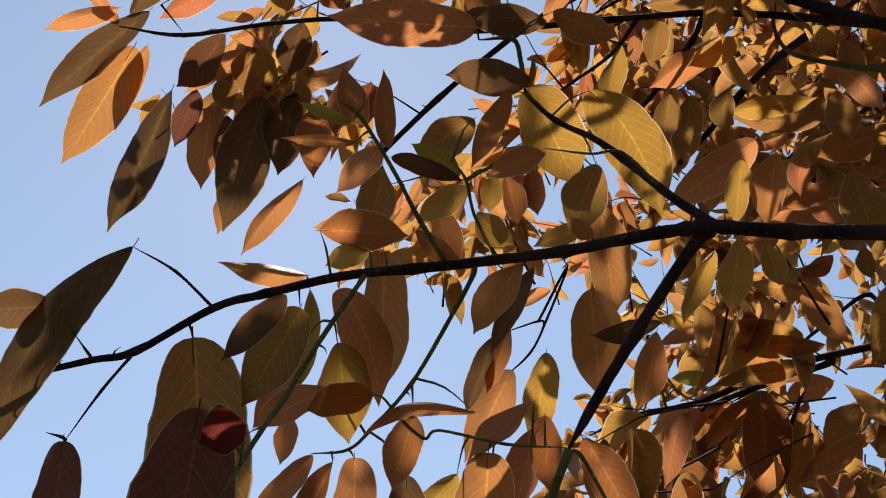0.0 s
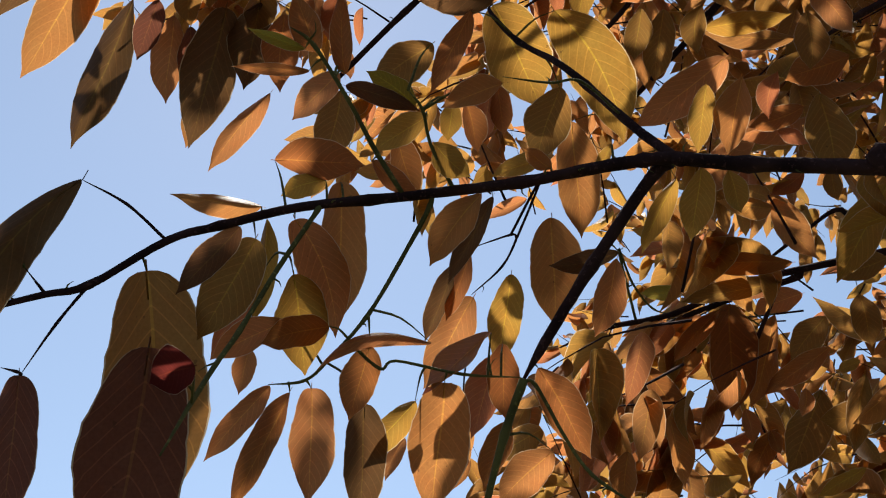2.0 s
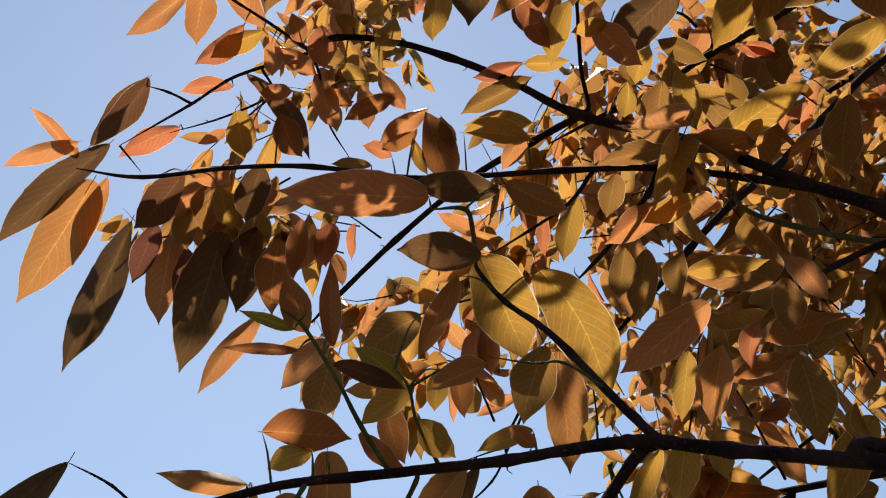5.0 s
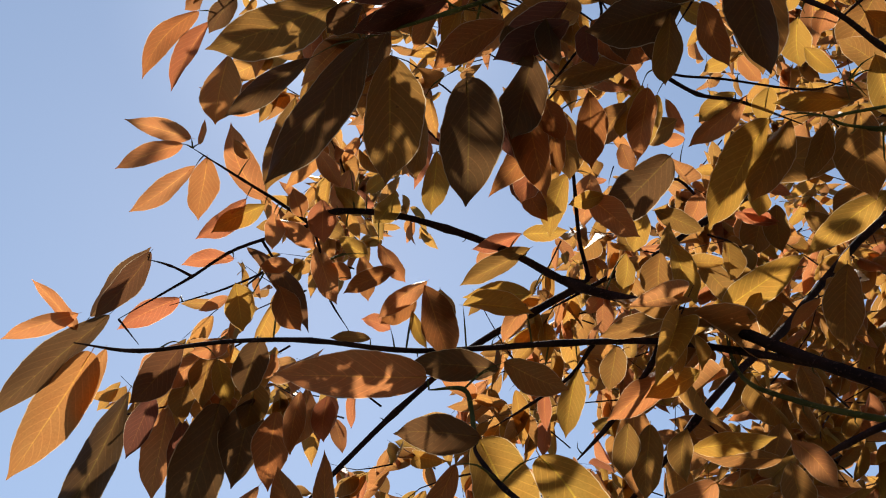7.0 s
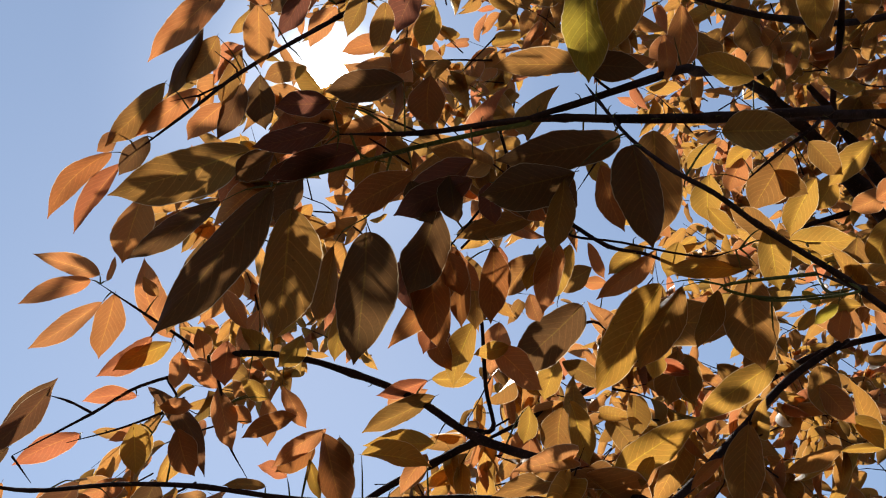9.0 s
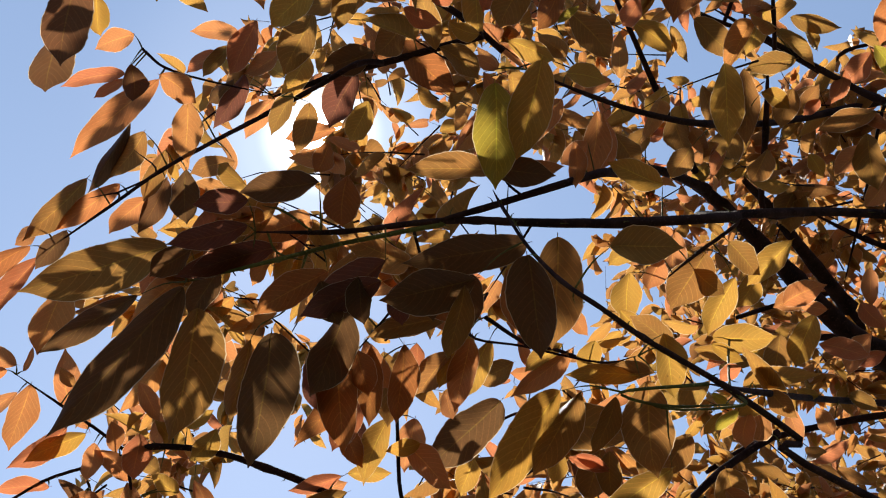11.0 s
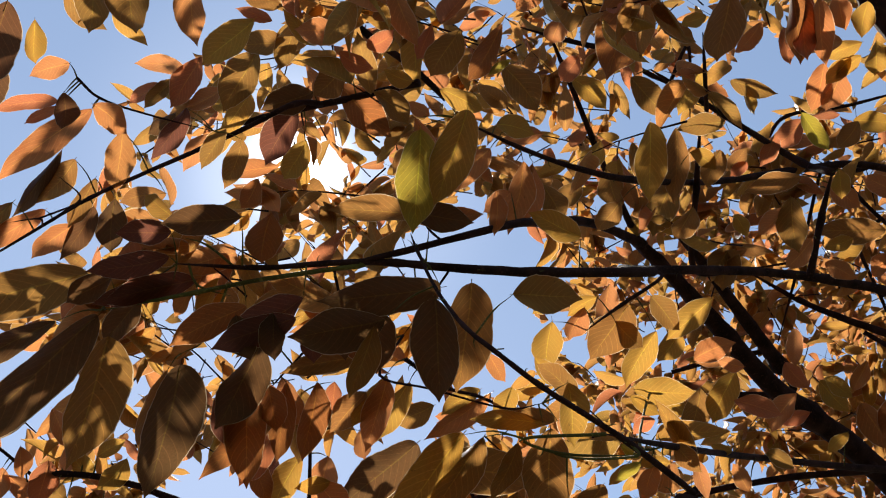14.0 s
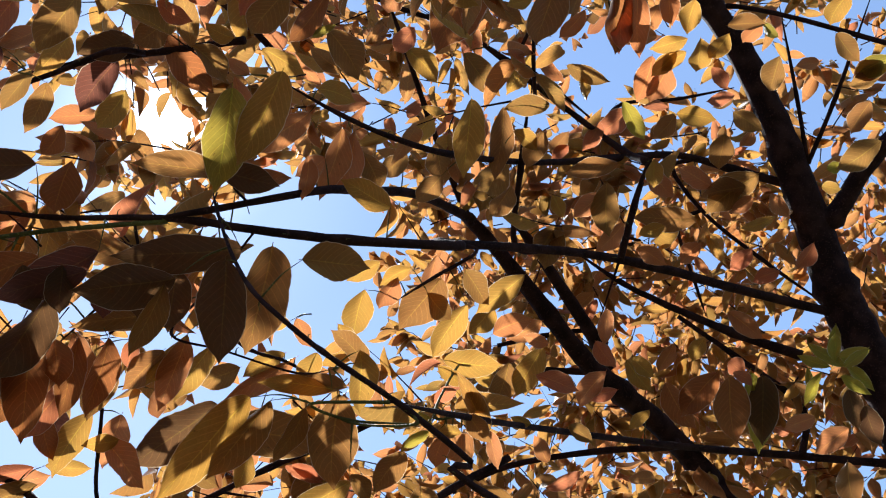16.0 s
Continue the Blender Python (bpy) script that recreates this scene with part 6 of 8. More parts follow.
stalk((0.541, 0.684, 3.027), (0.527, 0.649, 3.062))
leaf(b74, (0.761, 0.795, 3.272), (0.719, 0.830, 3.218), 0.0429, "b", 25, 0)
stalk((0.795, 0.740, 3.270), (0.761, 0.795, 3.272))
leaf(b57, (1.008, 0.744, 3.374), (0.977, 0.766, 3.350), 0.0248, "r", 11, 4)
leaf(b57, (0.991, 0.817, 3.302), (1.011, 0.833, 3.257), 0.0287, "y", -0, 2, 0.1)
leaf(b57, (1.160, 1.132, 3.628), (1.122, 1.200, 3.507), 0.0671, "b", 26, 9)
leaf(b74, (0.821, 0.886, 3.123), (0.870, 0.907, 3.063), 0.0447, "b", 7, 0)
stalk((0.808, 0.878, 3.131), (0.821, 0.886, 3.123))
leaf(b74, (0.756, 0.909, 3.073), (0.801, 0.916, 3.013), 0.0416, "b", -11, 9)
stalk((0.745, 0.900, 3.084), (0.756, 0.909, 3.073))
leaf(b90, (1.014, 1.010, 3.151), (0.942, 1.042, 3.122), 0.0451, "o", 28, 1, 0.1)
leaf(b57, (0.945, 0.719, 3.366), (0.917, 0.757, 3.296), 0.0468, "b", 37, 2)
leaf(b74, (0.887, 0.771, 3.247), (0.850, 0.806, 3.179), 0.0430, "b", 37, 5)
leaf(b53, (0.006, 0.418, 3.221), (0.037, 0.475, 3.106), 0.0466, "o", -34, 6)
leaf(b53, (-0.064, 0.394, 3.184), (-0.046, 0.464, 3.049), 0.0639, "b", -36, 9)
leaf(b53, (-0.121, 0.398, 3.184), (-0.102, 0.471, 3.057), 0.0498, "b", -40, 3)
leaf(b53, (-0.169, 0.378, 2.981), (-0.170, 0.455, 2.865), 0.0593, "d", -25, 7)
leaf(b53, (-0.226, 0.517, 3.194), (-0.208, 0.561, 3.129), 0.0334, "y", -25, 8, -0.1)
leaf(b53, (-0.167, 0.562, 3.153), (-0.215, 0.569, 3.115), 0.0340, "o", -5, 2)
stalk((-0.153, 0.578, 3.139), (-0.167, 0.562, 3.153))
leaf(b52, (-0.075, 0.746, 3.484), (-0.163, 0.733, 3.461), 0.0373, "o", -5, 4, -0.1)
leaf(b52, (-0.044, 0.722, 3.496), (-0.088, 0.780, 3.386), 0.0536, "r", -23, 5)
leaf(b52, (-0.107, 0.773, 3.463), (-0.170, 0.793, 3.415), 0.0306, "r", -9, 1, -0.1)
leaf(b52, (-0.093, 0.763, 3.471), (-0.141, 0.797, 3.409), 0.0310, "b", -20, 1)
leaf(b52, (0.004, 0.760, 3.452), (-0.059, 0.774, 3.395), 0.0387, "o", -12, 5, 0.1)
stalk((0.021, 0.817, 3.406), (0.004, 0.760, 3.452))
leaf(b50, (0.111, 0.465, 3.178), (0.042, 0.502, 3.084), 0.0497, "y", -16, 1)
leaf(b52, (0.066, 0.684, 3.473), (0.019, 0.748, 3.346), 0.0673, "b", -19, 0)
leaf(b50, (0.127, 0.500, 3.246), (0.070, 0.488, 3.250), 0.0218, "r", 9, 8, -0.1)
leaf(b50, (0.073, 0.480, 3.288), (0.141, 0.491, 3.278), 0.0364, "b", -3, 0, 0.1)
leaf(b52, (0.119, 0.655, 3.470), (0.036, 0.653, 3.435), 0.0496, "b", -9, 1)
leaf(b52, (0.131, 0.619, 3.488), (0.114, 0.679, 3.398), 0.0476, "b", -17, 0, 0.1)
leaf(b50, (0.244, 0.505, 3.256), (0.162, 0.504, 3.231), 0.0445, "o", 14, 5)
leaf(b52, (0.240, 0.651, 3.408), (0.184, 0.689, 3.330), 0.0573, "b", -6, 3)
stalk((0.262, 0.693, 3.367), (0.240, 0.651, 3.408))
leaf(b52, (0.231, 0.687, 3.387), (0.330, 0.724, 3.293), 0.0654, "w", -6, 2)
stalk((0.231, 0.711, 3.375), (0.231, 0.687, 3.387))
leaf(b52, (0.181, 0.714, 3.399), (0.091, 0.729, 3.343), 0.0546, "d", 10, 0)
stalk((0.192, 0.730, 3.383), (0.181, 0.714, 3.399))
leaf(b52, (0.152, 0.755, 3.391), (0.109, 0.807, 3.292), 0.0662, "m", -19, 6)
leaf(b41, (0.374, 0.543, 3.047), (0.381, 0.621, 2.893), 0.0635, "g", -4, 12)
stalk((0.384, 0.605, 2.994), (0.374, 0.543, 3.047))
leaf(b50, (0.495, 0.641, 3.166), (0.412, 0.679, 3.075), 0.0482, "o", 12, 4)
stalk((0.508, 0.626, 3.178), (0.495, 0.641, 3.166))
leaf(b50, (0.404, 0.577, 3.226), (0.472, 0.575, 3.170), 0.0376, "y", -23, 6, 0.1)
stalk((0.438, 0.610, 3.197), (0.404, 0.577, 3.226))
leaf(b40, (0.381, 0.521, 3.341), (0.359, 0.558, 3.267), 0.0299, "r", -3, 5)
leaf(b40, (0.497, 0.497, 3.322), (0.441, 0.556, 3.192), 0.0425, "w", 2, 3)
leaf(b50, (0.426, 0.500, 3.290), (0.382, 0.554, 3.200), 0.0580, "b", 5, 7)
leaf(b50, (0.513, 0.526, 3.261), (0.477, 0.541, 3.222), 0.0145, "g", 10, 4, -0.1)
leaf(b40, (0.505, 0.627, 3.219), (0.568, 0.618, 3.190), 0.0387, "y", 1, 4, 0.1)
stalk((0.496, 0.623, 3.181), (0.505, 0.627, 3.219))
leaf(b40, (0.504, 0.549, 3.283), (0.576, 0.583, 3.199), 0.0591, "b", -2, 3)
leaf(b40, (0.497, 0.618, 3.019), (0.501, 0.659, 2.955), 0.0285, "o", 9, 1, 0.1)
stalk((0.521, 0.655, 2.986), (0.497, 0.618, 3.019))
leaf(b40, (0.578, 0.697, 3.219), (0.564, 0.754, 3.110), 0.0473, "o", 4, 8, 0.1)
stalk((0.600, 0.655, 3.176), (0.578, 0.697, 3.219))
leaf(b36, (0.402, 0.650, 2.963), (0.477, 0.626, 2.979), 0.0316, "w", -0, 3, -0.1)
stalk((0.403, 0.697, 2.923), (0.402, 0.650, 2.963))
leaf(b50, (0.792, 0.493, 3.726), (0.721, 0.665, 3.425), 0.1123, "w", 15, 11)
leaf(b40, (0.793, 0.690, 3.550), (0.866, 0.718, 3.461), 0.0535, "b", 8, 2)
stalk((0.833, 0.676, 3.567), (0.793, 0.690, 3.550))
leaf(b40, (0.678, 0.707, 3.555), (0.755, 0.730, 3.492), 0.0513, "y", 2, 3)
leaf(b56, (0.930, 0.663, 3.564), (0.884, 0.719, 3.467), 0.0415, "y", 26, 4)
stalk((0.906, 0.708, 3.559), (0.930, 0.663, 3.564))
leaf(b56, (1.045, 0.843, 3.893), (1.112, 0.866, 3.827), 0.0354, "o", -8, 7, -0.1)
leaf(b56, (0.962, 0.739, 3.573), (1.027, 0.732, 3.534), 0.0322, "b", -7, 3)
stalk((0.956, 0.729, 3.552), (0.962, 0.739, 3.573))
leaf(b56, (0.953, 0.682, 3.409), (0.871, 0.723, 3.425), 0.0408, "b", 8, 2)
stalk((0.926, 0.669, 3.479), (0.953, 0.682, 3.409))
leaf(b56, (1.140, 0.840, 3.855), (1.164, 0.873, 3.775), 0.0280, "y", 20, 8)
leaf(b56, (1.110, 0.835, 3.861), (1.209, 0.829, 3.805), 0.0431, "b", -21, 0)
leaf(b56, (0.867, 0.403, 3.369), (0.838, 0.487, 3.226), 0.0637, "b", 20, 1)
leaf(b56, (0.935, 0.455, 3.361), (0.894, 0.501, 3.309), 0.0304, "o", 27, 7, 0.1)
leaf(b56, (0.960, 0.385, 3.354), (0.980, 0.468, 3.232), 0.0515, "w", 31, 5)
leaf(b56, (1.120, 0.623, 3.711), (1.137, 0.669, 3.637), 0.0308, "r", 13, 8)
leaf(b66, (0.998, 0.386, 3.323), (1.003, 0.450, 3.220), 0.0390, "o", 32, 2)
leaf(b56, (0.792, 0.526, 3.463), (0.857, 0.532, 3.411), 0.0320, "b", -1, 8)
leaf(b56, (0.832, 0.445, 3.337), (0.792, 0.465, 3.332), 0.0251, "y", 18, 0)
leaf(b66, (1.246, 0.699, 3.731), (1.211, 0.764, 3.622), 0.0526, "o", 9, 4, 0.1)
leaf(b66, (1.291, 0.645, 3.678), (1.244, 0.696, 3.656), 0.0332, "y", 10, 7)
leaf(b69, (1.106, 0.666, 3.445), (1.156, 0.700, 3.371), 0.0356, "g", 9, 7)
leaf(b69, (1.216, 0.666, 3.438), (1.174, 0.706, 3.393), 0.0393, "b", 22, 0, 0.1)
leaf(b40, (0.760, 0.597, 3.232), (0.760, 0.666, 3.094), 0.0533, "y", 20, 4)
leaf(b57, (1.113, 0.754, 3.362), (1.021, 0.808, 3.361), 0.0423, "b", 33, 4, -0.1)
stalk((1.175, 0.764, 3.363), (1.113, 0.754, 3.362))
leaf(b57, (1.198, 0.780, 3.624), (1.132, 0.829, 3.566), 0.0502, "r", 24, 0, 0.1)
leaf(b57, (1.109, 0.767, 3.525), (1.074, 0.805, 3.453), 0.0344, "r", 33, 4, 0.1)
stalk((1.099, 0.779, 3.508), (1.109, 0.767, 3.525))
leaf(b69, (1.188, 0.740, 3.378), (1.191, 0.775, 3.324), 0.0356, "y", 21, 5)
stalk((1.176, 0.746, 3.374), (1.188, 0.740, 3.378))
leaf(b57, (1.083, 0.791, 3.303), (1.031, 0.828, 3.265), 0.0412, "o", 14, 6, 0.1)
leaf(b57, (1.089, 0.774, 3.317), (1.088, 0.819, 3.212), 0.0576, "b", 12, 6)
leaf(b40, (1.007, 1.053, 3.599), (0.959, 1.084, 3.570), 0.0353, "y", 30, 8, 0.1)
stalk((1.024, 1.119, 3.610), (1.007, 1.053, 3.599))
leaf(b40, (0.924, 1.044, 3.585), (0.873, 1.081, 3.521), 0.0318, "y", 33, 2)
stalk((0.902, 1.090, 3.542), (0.924, 1.044, 3.585))
leaf(b74, (0.778, 0.896, 3.103), (0.713, 0.944, 3.002), 0.0719, "b", 38, 4)
stalk((0.775, 0.891, 3.108), (0.778, 0.896, 3.103))
leaf(b90, (1.021, 1.041, 3.111), (0.966, 1.089, 3.005), 0.0537, "y", 27, 7)
leaf(b90, (0.959, 1.073, 3.089), (0.937, 1.120, 2.996), 0.0541, "b", 27, 1)
leaf(b90, (0.825, 1.062, 3.060), (0.927, 1.031, 3.031), 0.0569, "y", -18, 6)
stalk((0.853, 1.058, 3.051), (0.825, 1.062, 3.060))
leaf(b59, (0.968, 0.974, 2.973), (1.038, 0.952, 2.930), 0.0374, "r", -24, 8)
leaf(b90, (0.801, 1.021, 3.003), (0.851, 1.022, 2.967), 0.0279, "y", -21, 7)
stalk((0.831, 1.023, 2.997), (0.801, 1.021, 3.003))
leaf(b90, (0.810, 0.953, 2.895), (0.774, 0.971, 2.874), 0.0253, "r", 26, 0, -0.1)
stalk((0.796, 0.963, 2.907), (0.810, 0.953, 2.895))
leaf(b59, (0.826, 0.791, 2.877), (0.883, 0.757, 2.887), 0.0374, "o", -30, 5, 0.1)
leaf(b59, (1.277, 1.154, 3.230), (1.325, 1.159, 3.188), 0.0357, "y", 0, 4)
leaf(b59, (1.359, 1.272, 3.193), (1.317, 1.303, 3.154), 0.0276, "y", 48, 4, -0.1)
stalk((1.364, 1.334, 3.153), (1.359, 1.272, 3.193))
leaf(b59, (0.856, 0.938, 2.804), (0.874, 0.957, 2.745), 0.0252, "o", 11, 4)
stalk((0.869, 0.938, 2.826), (0.856, 0.938, 2.804))
leaf(b59, (0.720, 0.809, 2.685), (0.687, 0.830, 2.666), 0.0176, "g", 28, 7)
stalk((0.728, 0.788, 2.705), (0.720, 0.809, 2.685))
leaf(b90, (0.907, 0.988, 3.163), (0.867, 1.032, 3.103), 0.0469, "y", 28, 8, 0.1)
leaf(b74, (0.834, 0.928, 3.079), (0.780, 0.988, 2.985), 0.0488, "y", 25, 1, -0.1)
stalk((0.791, 0.885, 3.120), (0.834, 0.928, 3.079))
leaf(b74, (0.936, 0.884, 3.134), (0.847, 0.944, 3.074), 0.0458, "y", 23, 9, 0.1)
leaf(b57, (1.150, 1.128, 3.616), (1.097, 1.187, 3.535), 0.0589, "b", 11, 5)
stalk((1.090, 1.183, 3.618), (1.150, 1.128, 3.616))
leaf(b40, (0.757, 0.819, 3.510), (0.711, 0.851, 3.447), 0.0467, "y", 27, 5, 0.1)
leaf(b40, (0.603, 0.734, 3.213), (0.642, 0.764, 3.147), 0.0462, "b", -11, 3)
stalk((0.610, 0.784, 3.171), (0.603, 0.734, 3.213))
leaf(b57, (0.977, 0.760, 3.366), (1.007, 0.727, 3.399), 0.0308, "b", -27, 4)
leaf(b40, (0.774, 0.861, 3.473), (0.797, 0.908, 3.387), 0.0561, "b", -12, 5)
leaf(b57, (0.892, 0.731, 3.365), (0.940, 0.739, 3.329), 0.0338, "y", 5, 5, 0.1)
stalk((0.880, 0.800, 3.367), (0.892, 0.731, 3.365))
leaf(b57, (1.139, 0.828, 3.269), (1.087, 0.875, 3.219), 0.0405, "o", 24, 3)
stalk((1.167, 0.855, 3.304), (1.139, 0.828, 3.269))
leaf(b57, (1.277, 0.896, 3.374), (1.228, 0.927, 3.368), 0.0320, "y", 32, 0)
leaf(b40, (0.283, 0.525, 3.343), (0.319, 0.507, 3.379), 0.0295, "w", -15, 6)
leaf(b40, (0.280, 0.524, 3.241), (0.323, 0.510, 3.282), 0.0337, "r", 1, 6, -0.1)
leaf(b40, (0.236, 0.533, 3.230), (0.293, 0.544, 3.207), 0.0315, "r", -15, 6, -0.1)
leaf(b50, (0.358, 0.572, 3.234), (0.311, 0.571, 3.258), 0.0297, "y", 25, 5, 0.1)
leaf(b50, (0.391, 0.612, 3.199), (0.353, 0.607, 3.219), 0.0241, "o", 21, 3, -0.1)
stalk((0.438, 0.610, 3.197), (0.391, 0.612, 3.199))
leaf(b50, (0.296, 0.593, 3.220), (0.365, 0.614, 3.163), 0.0414, "b", 0, 5, 0.1)
leaf(b40, (0.555, 0.617, 3.638), (0.610, 0.590, 3.671), 0.0384, "o", -0, 1, 0.1)
leaf(b40, (0.646, 0.616, 3.633), (0.625, 0.655, 3.560), 0.0474, "o", 10, 7)
leaf(b40, (0.687, 0.673, 3.583), (0.644, 0.708, 3.524), 0.0453, "r", -1, 7, 0.1)
leaf(b59, (1.208, 1.168, 3.279), (1.252, 1.193, 3.228), 0.0400, "r", -11, 9)
leaf(b59, (0.995, 0.955, 3.039), (0.949, 0.961, 3.052), 0.0269, "o", 32, 1)
leaf(b59, (1.117, 1.185, 3.045), (1.162, 1.184, 3.009), 0.0322, "b", -32, 4, 0.1)
stalk((1.110, 1.195, 3.037), (1.117, 1.185, 3.045))
leaf(b59, (0.974, 1.041, 2.917), (0.940, 1.050, 2.933), 0.0213, "y", 40, 8)
stalk((0.972, 1.048, 2.917), (0.974, 1.041, 2.917))
leaf(b59, (1.059, 1.184, 2.947), (1.031, 1.164, 2.993), 0.0320, "o", 4, 1)
stalk((1.076, 1.158, 3.007), (1.059, 1.184, 2.947))
leaf(b59, (0.797, 0.862, 2.769), (0.835, 0.874, 2.730), 0.0308, "b", -25, 2)
leaf(b50, (0.985, 0.385, 3.352), (0.985, 0.465, 3.218), 0.0416, "r", 31, 9, -0.1)
leaf(b66, (1.041, 0.432, 3.273), (0.973, 0.465, 3.300), 0.0353, "o", -2, 7)
leaf(b69, (1.288, 0.621, 3.692), (1.216, 0.667, 3.694), 0.0386, "y", 16, 5)
leaf(b69, (1.269, 0.649, 3.673), (1.222, 0.697, 3.639), 0.0387, "y", 11, 6, 0.1)
leaf(b66, (1.215, 0.582, 3.742), (1.182, 0.627, 3.673), 0.0449, "o", 21, 4)
leaf(b66, (1.283, 0.703, 3.718), (1.243, 0.767, 3.626), 0.0661, "o", 30, 1)
leaf(b69, (1.313, 0.612, 3.687), (1.306, 0.659, 3.607), 0.0509, "y", 37, 5)
leaf(b69, (1.340, 0.802, 3.684), (1.420, 0.782, 3.645), 0.0475, "y", -9, 9, 0.1)
leaf(b50, (1.301, 0.775, 3.604), (1.251, 0.816, 3.571), 0.0400, "b", 29, 1)
leaf(b69, (1.366, 0.577, 3.702), (1.435, 0.540, 3.680), 0.0399, "b", 6, 8)
leaf(b69, (1.435, 0.556, 3.701), (1.398, 0.598, 3.663), 0.0375, "o", 36, 7)
leaf(b69, (1.436, 0.552, 3.705), (1.469, 0.559, 3.653), 0.0215, "g", 18, 9, -0.1)
leaf(b84, (1.548, 0.423, 3.639), (1.517, 0.485, 3.584), 0.0471, "y", 34, 7, -0.1)
leaf(b84, (1.510, 0.538, 3.542), (1.474, 0.565, 3.559), 0.0270, "o", 5, 1)
leaf(b84, (1.646, 0.510, 3.529), (1.581, 0.570, 3.523), 0.0441, "b", 5, 3)
leaf(b69, (1.507, 0.778, 3.640), (1.480, 0.814, 3.604), 0.0315, "o", 41, 8, 0.1)
leaf(b69, (1.458, 0.760, 3.668), (1.514, 0.767, 3.606), 0.0464, "b", -4, 9, 0.1)
leaf(b69, (1.447, 0.803, 3.635), (1.428, 0.850, 3.549), 0.0552, "b", 31, 0)
leaf(b69, (1.484, 0.842, 3.465), (1.439, 0.883, 3.446), 0.0357, "o", 29, 2, 0.1)
leaf(b69, (1.486, 0.793, 3.415), (1.521, 0.810, 3.360), 0.0334, "o", 3, 5, -0.1)
leaf(b69, (1.539, 0.862, 3.433), (1.475, 0.910, 3.430), 0.0279, "y", 23, 3, 0.1)
leaf(b69, (1.488, 0.803, 3.497), (1.385, 0.886, 3.442), 0.0776, "b", 20, 6)
leaf(b69, (1.366, 0.902, 3.424), (1.241, 0.949, 3.456), 0.0559, "b", 25, 0)
leaf(b59, (1.286, 1.193, 3.259), (1.332, 1.201, 3.184), 0.0465, "y", 0, 2)
leaf(b59, (1.447, 1.234, 3.378), (1.408, 1.277, 3.311), 0.0374, "o", 36, 1)
leaf(b36, (1.516, 1.206, 3.384), (1.484, 1.243, 3.330), 0.0404, "y", 28, 1, -0.1)
leaf(b36, (1.559, 1.148, 3.421), (1.628, 1.154, 3.349), 0.0489, "o", -8, 6, 0.1)
leaf(b36, (1.393, 0.989, 3.069), (1.426, 0.989, 3.040), 0.0242, "r", -19, 3, 0.1)
leaf(b59, (1.228, 1.121, 3.336), (1.226, 1.167, 3.265), 0.0354, "o", 6, 4)
leaf(b36, (1.561, 1.256, 3.329), (1.465, 1.337, 3.232), 0.0728, "w", 42, 9)
leaf(b59, (1.386, 0.999, 3.063), (1.390, 1.051, 2.944), 0.0709, "w", 33, 2)
leaf(b59, (1.444, 1.308, 3.317), (1.507, 1.337, 3.207), 0.0617, "w", -15, 0, -0.1)
leaf(b59, (1.595, 1.051, 3.038), (1.545, 1.093, 3.029), 0.0365, "o", 42, 7)
leaf(b59, (1.648, 1.033, 3.005), (1.586, 1.088, 2.974), 0.0463, "o", 26, 5)
leaf(b59, (1.657, 1.083, 2.960), (1.657, 1.118, 2.871), 0.0532, "b", 38, 9)
leaf(b59, (1.275, 1.274, 3.294), (1.205, 1.322, 3.213), 0.0538, "o", 16, 1, -0.1)
leaf(b59, (1.307, 1.298, 3.265), (1.230, 1.333, 3.261), 0.0370, "r", 43, 8)
leaf(b69, (1.350, 0.654, 3.648), (1.385, 0.673, 3.598), 0.0354, "r", 12, 3)
leaf(b69, (1.455, 0.733, 3.692), (1.403, 0.767, 3.701), 0.0351, "r", 3, 3)
leaf(b69, (1.486, 0.597, 3.653), (1.451, 0.657, 3.575), 0.0538, "b", 19, 9, 0.1)
leaf(b84, (1.532, 0.488, 3.579), (1.567, 0.506, 3.510), 0.0419, "b", 33, 2)
leaf(b69, (1.622, 0.572, 3.483), (1.588, 0.634, 3.439), 0.0466, "b", 17, 7)
leaf(b69, (1.395, 0.848, 3.483), (1.327, 0.852, 3.530), 0.0457, "o", 20, 7)
leaf(b69, (1.251, 0.847, 3.502), (1.293, 0.859, 3.430), 0.0466, "o", -8, 6)
leaf(b69, (1.255, 0.978, 3.389), (1.311, 0.977, 3.346), 0.0392, "o", -23, 2, 0.1)
leaf(b69, (1.391, 0.944, 3.402), (1.345, 0.984, 3.362), 0.0408, "o", 15, 5, -0.1)
leaf(b69, (1.500, 0.925, 3.389), (1.457, 0.971, 3.355), 0.0396, "r", 30, 5)
leaf(b36, (1.663, 1.046, 3.481), (1.604, 1.085, 3.469), 0.0395, "r", 26, 5, -0.1)
leaf(b69, (1.581, 0.837, 3.329), (1.545, 0.877, 3.276), 0.0384, "r", 49, 8)
leaf(b52, (0.098, 0.651, 3.129), (0.083, 0.700, 3.057), 0.0368, "b", -24, 4, 0.1)
stalk((0.051, 0.654, 3.147), (0.098, 0.651, 3.129))
leaf(b52, (0.132, 0.691, 3.083), (0.115, 0.715, 3.024), 0.0369, "w", -10, 3)
leaf(b52, (0.066, 0.655, 3.162), (0.037, 0.693, 3.093), 0.0323, "b", -19, 0)
stalk((0.051, 0.654, 3.147), (0.066, 0.655, 3.162))
leaf(b46, (0.173, 0.795, 2.755), (0.183, 0.863, 2.621), 0.0617, "w", -37, 11)
leaf(b46, (0.196, 0.811, 2.764), (0.219, 0.839, 2.701), 0.0400, "w", -22, 5)
stalk((0.199, 0.858, 2.809), (0.196, 0.811, 2.764))
